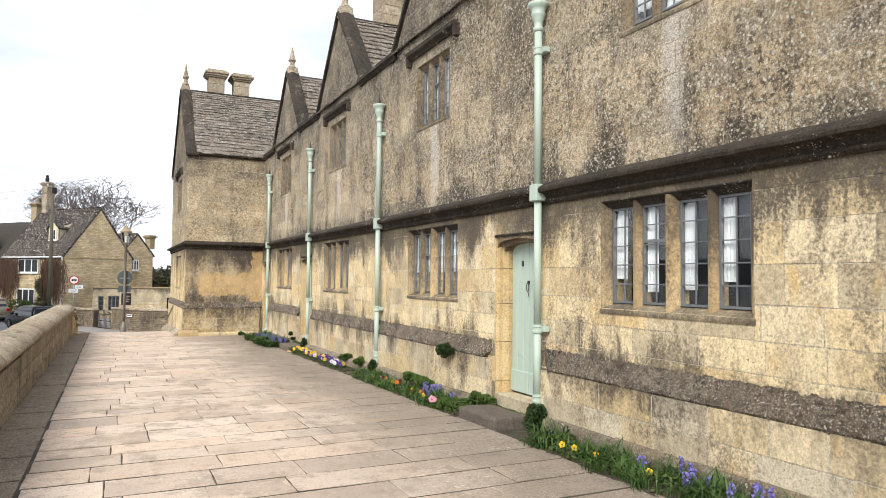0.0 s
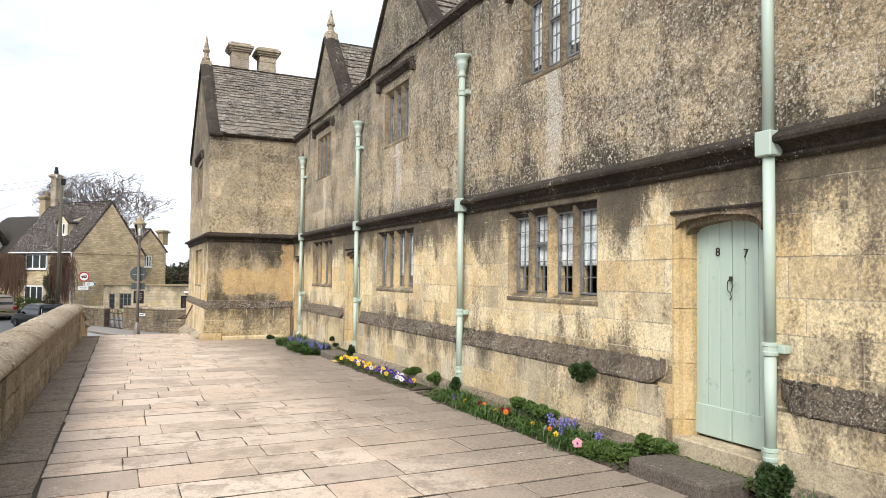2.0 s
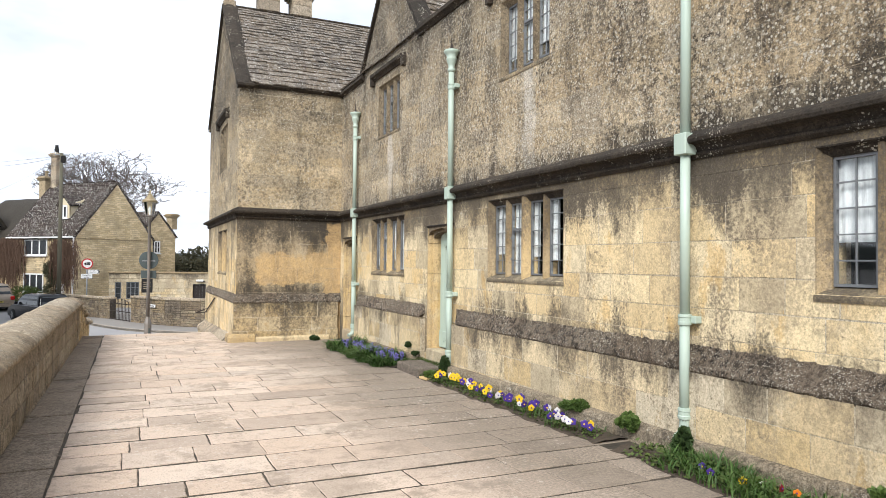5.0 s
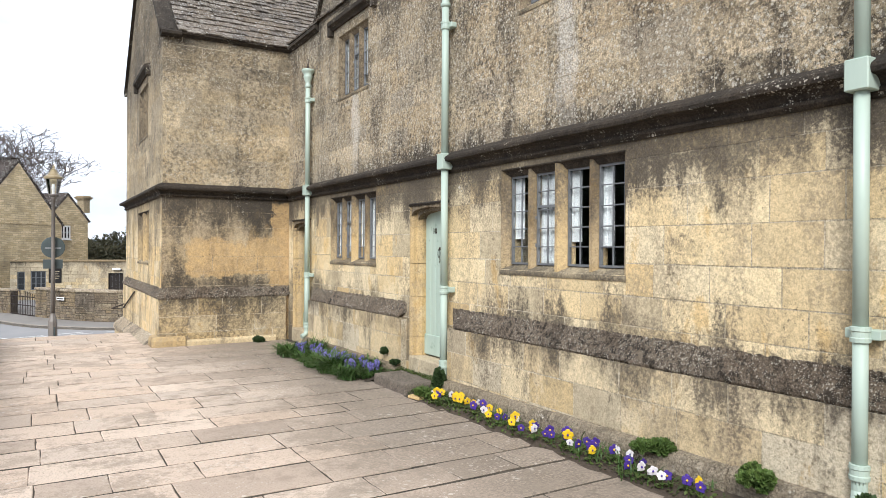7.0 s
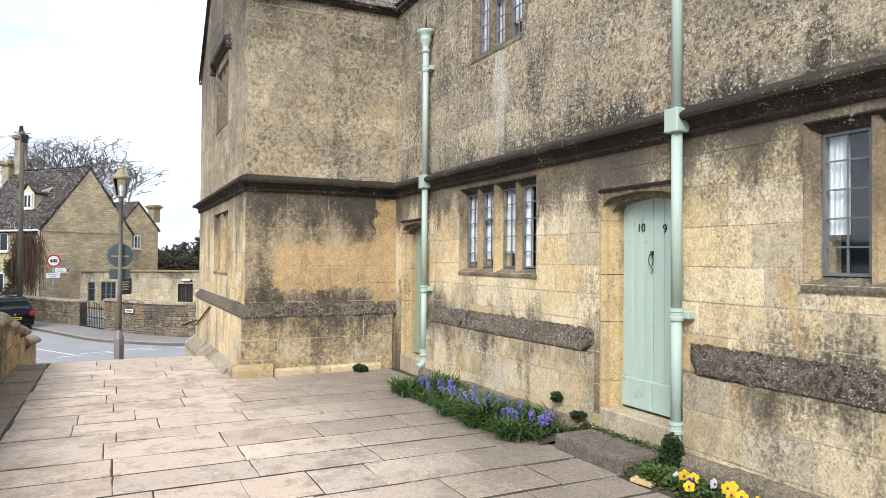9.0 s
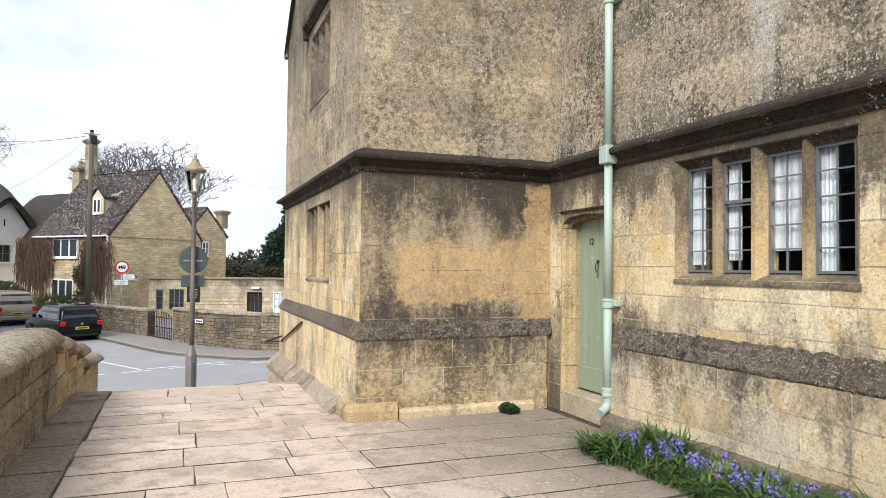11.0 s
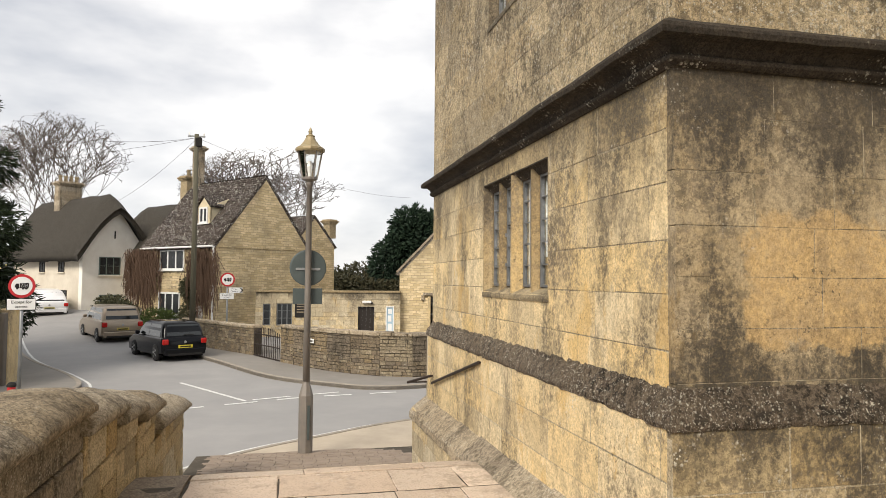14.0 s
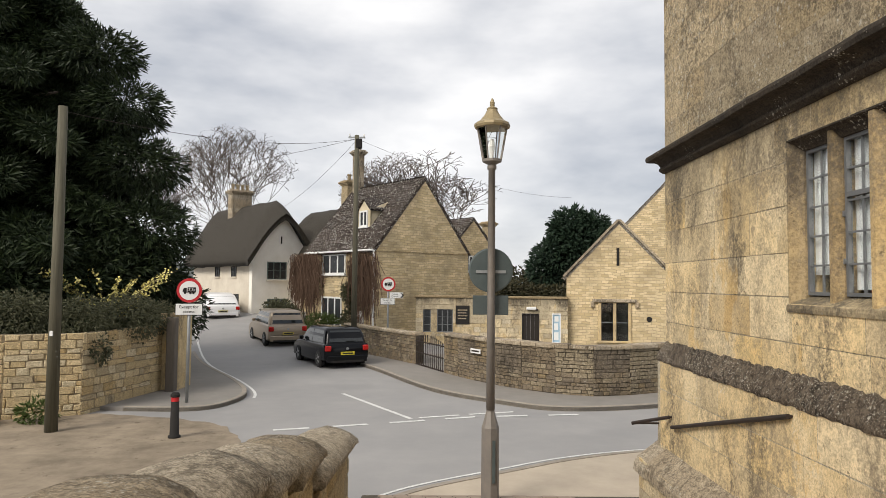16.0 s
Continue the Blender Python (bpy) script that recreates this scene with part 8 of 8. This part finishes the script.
KINDS = {k: flower("pansy", m, lab, h, r) for k, m, lab, h, r in (
    ("y", M_YEL, "bright yellow pansy in the dark soil bed", 0.10, 0.042), ("v", M_VIO, "deep violet pansy in the dark soil bed", 0.09, 0.04),
    ("w", M_WHI, "white pansy in the dark soil bed", 0.09, 0.036), ("o", M_ORG, "orange bedding flower among green leaves", 0.13, 0.034),
    ("r", M_DRED, "dark crimson bedding flower among leaves", 0.13, 0.036), ("p", M_PNK, "pale pink bedding flower near the step", 0.11, 0.05))}
rng = random.Random(61)
used = set()


def plant(kind, x, y, s=1.0):
    m = pose(x, y, terrace_z(y) + 0.03, rng.uniform(-12, 6), rng.uniform(-10, 10), rng.uniform(-75, 10))
    ob = KINDS[kind]
    if kind in used:
        copy_thing(ob, m @ Matrix.Diagonal((s, s, s, 1)))
    else:
        used.add(kind)
        ob.matrix_basis = m


for i in range(60):
    y = 13.15 + 3.95 * (i + rng.uniform(0, 1)) / 60
    kind = rng.choice("yyyvw") if y > 15.2 else rng.choice("yvvwv")
    plant(kind, 4.08 + rng.uniform(0, 0.27), y, rng.uniform(0.8, 1.25))
for k, x, y in (("o", 4.1, 10.2), ("o", 4.14, 9.3), ("o", 4.2, 10.9), ("r", 4.2, 10.3), ("r", 4.24, 10.5), ("r", 4.18, 11.0), ("y", 4.16, 9.7), ("y", 4.12, 9.15), ("y", 4.2, 10.6), ("y", 4.15, 11.3), ("w", 4.22, 11.2), ("v", 4.14, 11.6), ("v", 4.18, 11.75), ("p", 4.02, 8.62), ("p", 4.06, 8.7), ("w", 4.2, 9.5), ("y", 4.15, 5.6), ("y", 4.18, 5.3), ("y", 4.12, 5.75), ("y", 4.2, 4.6), ("y", 4.12, 3.6), ("v", 4.3, 6.2), ("w", 4.32, 6.3), ("o", 4.06, 20.4)):
    plant(k, x, y, 0.8)


def bluebell(seed):
    r = random.Random(seed)
    root = tagged(empty("bluebell"), "violet-blue bluebell spike on a green stem", "flower", "bluebells")
    h = r.uniform(0.17, 0.25)
    bm = bmesh.new()
    tube(bm, [(0, 0, 0), (0.0, 0.01, h * 0.6), (0.02, 0.015, h)], 0.004, 5)
    part("stem", bm, M_BLADE, root)
    for k in range(9):
        a = k * 2.4
        z = h * (0.52 + 0.055 * k)
        m = pose(math.cos(a) * 0.018, math.sin(a) * 0.018, z, 55 * math.sin(a), 40 * math.cos(a), 0)
        bm = bmesh.new()
        lathe(bm, [(0.004, 0.006), (0.010, 0.0), (0.011, -0.014), (0.017, -0.024)], 6, m=m, caps=False)
        part("bell", bm, M_BLUEB, root)
    return root


BELLS = [bluebell(i) for i in range(3)]
spots = [(rng.uniform(3.98, 4.4), rng.uniform(18.85, 21.6)) for _ in range(70)] + [(rng.uniform(4.2, 4.45), rng.uniform(1.4, 4.9)) for _ in range(28)] + [(rng.uniform(4.2, 4.42), rng.uniform(8.6, 9.6)) for _ in range(8)]
for i, (x, y) in enumerate(spots):
    m = pose(x, y, terrace_z(y), rng.uniform(-14, 14), rng.uniform(-14, 14), rng.uniform(0, 360))
    if i < 3:
        BELLS[i].matrix_basis = m
    else:
        copy_thing(BELLS[i % 3], m)


def cushion(x, y, z, r, h, label, seed, mat=None, n=700, size=0.035):
    rng = random.Random(seed)
    blobs = [(rng.uniform(-0.7, 0.5) * r, rng.uniform(-1.1, 1.1) * r, h * rng.uniform(0.08, 0.42), r * rng.uniform(0.28, 0.6), h / r * rng.uniform(0.3, 0.6)) for k in range(8)]
    return leafy("cushion_plant", x, y, z, blobs, int(n * 1.5), size * 0.95, mat or M_CUSH, label, "plant", seed, -0.5, None, 0.4)


M_CUSH = leaf_mat("cushion_leaves", (0.06, 0.105, 0.022), (0.11, 0.16, 0.04))
M_WALLF = leaf_mat("dark_wall_plant", (0.03, 0.055, 0.018), (0.05, 0.08, 0.025))
cushion(4.50, 9.16, 0.40, 0.12, 0.22, "dark green tuft rooted in the plinth", 71, M_WALLF, 900, 0.03)
cushion(4.44, 10.26, -0.16, 0.13, 0.20, "rounded green plant on the footing stones", 72)
cushion(4.42, 9.85, -0.17, 0.15, 0.17, "rounded green plant on the footing stones", 73)
cushion(4.44, 12.95, -0.20, 0.10, 0.17, "small green plant on the footing stones", 74)
cushion(4.30, 8.30, -0.30, 0.22, 0.26, "spreading bright green cushion beside the step", 75, None, 1500)
cushion(4.22, 8.55, -0.30, 0.2, 0.2, "spreading bright green cushion beside the step", 76, None, 1200)
cushion(4.50, 8.05, -0.15, 0.13, 0.18, "spreading bright green cushion beside the step", 77)
cushion(4.47, 6.78, -0.24, 0.075, 0.42, "dark leafy weed behind the downpipe", 78, M_WALLF, 900, 0.05)
cushion(4.47, 12.24, -0.30, 0.075, 0.40, "dark leafy weed behind the downpipe", 79, M_WALLF, 900, 0.05)
cushion(4.48, 17.38, -0.38, 0.07, 0.5, "green moss and ivy behind the downpipe", 80, M_WALLF, 900, 0.04)
cushion(4.4, 6.2, -0.27, 0.2, 0.16, "low green weeds by the downpipe", 81, None, 1000)
cushion(4.0, 23.75, -0.46, 0.10, 0.15, "small green weed in the corner", 82, M_WALLF, 500, 0.04)
cushion(4.50, 13.9, -0.22, 0.14, 0.18, "rounded green plant on the footing stones", 83)
cushion(4.3, 17.2, -0.38, 0.16, 0.14, "green weeds beside the step", 84)
cushion(4.52, 19.05, -0.1, 0.05, 0.10, "tiny green tuft in the wall", 85, M_WALLF, 200, 0.03)
cushion(4.5, 18.65, -0.2, 0.05, 0.08, "tiny green tuft in the wall", 86, M_WALLF, 200, 0.03)
# a few loose boulders in the bluebell bed
for x, y, s in ((4.3, 20.55, 0.17), (4.36, 20.1, 0.12)):
    bm = bmesh.new()
    bmesh.ops.create_icosphere(bm, subdivisions=2, radius=s)
    for v in bm.verts:
        v.co = Vector((v.co.x * 0.8, v.co.y * 1.2, v.co.z * 0.7)) * (1 + 0.25 * noise.noise(v.co * 9 + Vector((y, 0, 0))))
    ob = tagged(mesh_ob("boulder", bm, M_COPING), "pale rounded stone lying in the bed", "stone", "loose stones")
    ob.location = (x, y, terrace_z(y) + s * 0.4)
tile = tagged(mesh_ob("terracotta_tile", boxed(-0.05, 0.05, -0.09, 0.09, 0, 0.03, 0.004), M_ORANGE), "broken terracotta tile lying by the step", "tile")
tile.matrix_basis = pose(4.1, 17.3, terrace_z(17.3) + 0.003, 4, 0, 20)



# ---- masonry pieces of the facade and wing ----
def low_special(u, v, rng):
    k = rng.random()
    return M_ORANGE if k < 0.05 and v < 1.9 else None


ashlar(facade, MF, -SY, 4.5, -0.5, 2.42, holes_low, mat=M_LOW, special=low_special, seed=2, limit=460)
ashlar(upper, MF, -SY, 4.5, UP0, UP1, holes_up, mat=M_UP, course=(0.24, 0.34), seed=3, limit=520, cham=0.0015, wob=0.001)
for i, c in enumerate(BAYS):
    s = 2.1 / 1.74
    ashlar(gables, MF, -c - 1.74, -c + 1.74, UP1, UP1 + 2.1, [], [(s, 1, UP1 + 2.1 - s * c), (-s, 1, UP1 + 2.1 + s * c)], mat=M_UP, seed=30 + i, limit=70, cham=0.0015, wob=0.001)


# the south face has a greyer, darker base colour than the west face
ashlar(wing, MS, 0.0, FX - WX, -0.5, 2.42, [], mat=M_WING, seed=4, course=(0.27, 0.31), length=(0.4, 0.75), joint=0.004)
ashlar(wing, MS, 0.0, FX - WX, 2.62, 5.52, [], mat=M_WINGUP, seed=5, course=(0.24, 0.3), length=(0.35, 0.75))
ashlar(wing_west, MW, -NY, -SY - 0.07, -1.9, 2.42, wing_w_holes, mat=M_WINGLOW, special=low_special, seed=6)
s = 2.87 / 3.08
ashlar(wing_west, MW, -NY, -SY - 0.07, 2.62, 8.4, wing_w_holes, [(s, 1, 8.42 - s * RW), (-s, 1, 8.42 + s * RW)], mat=M_WINGUP, seed=7, limit=200)
lay_flags()
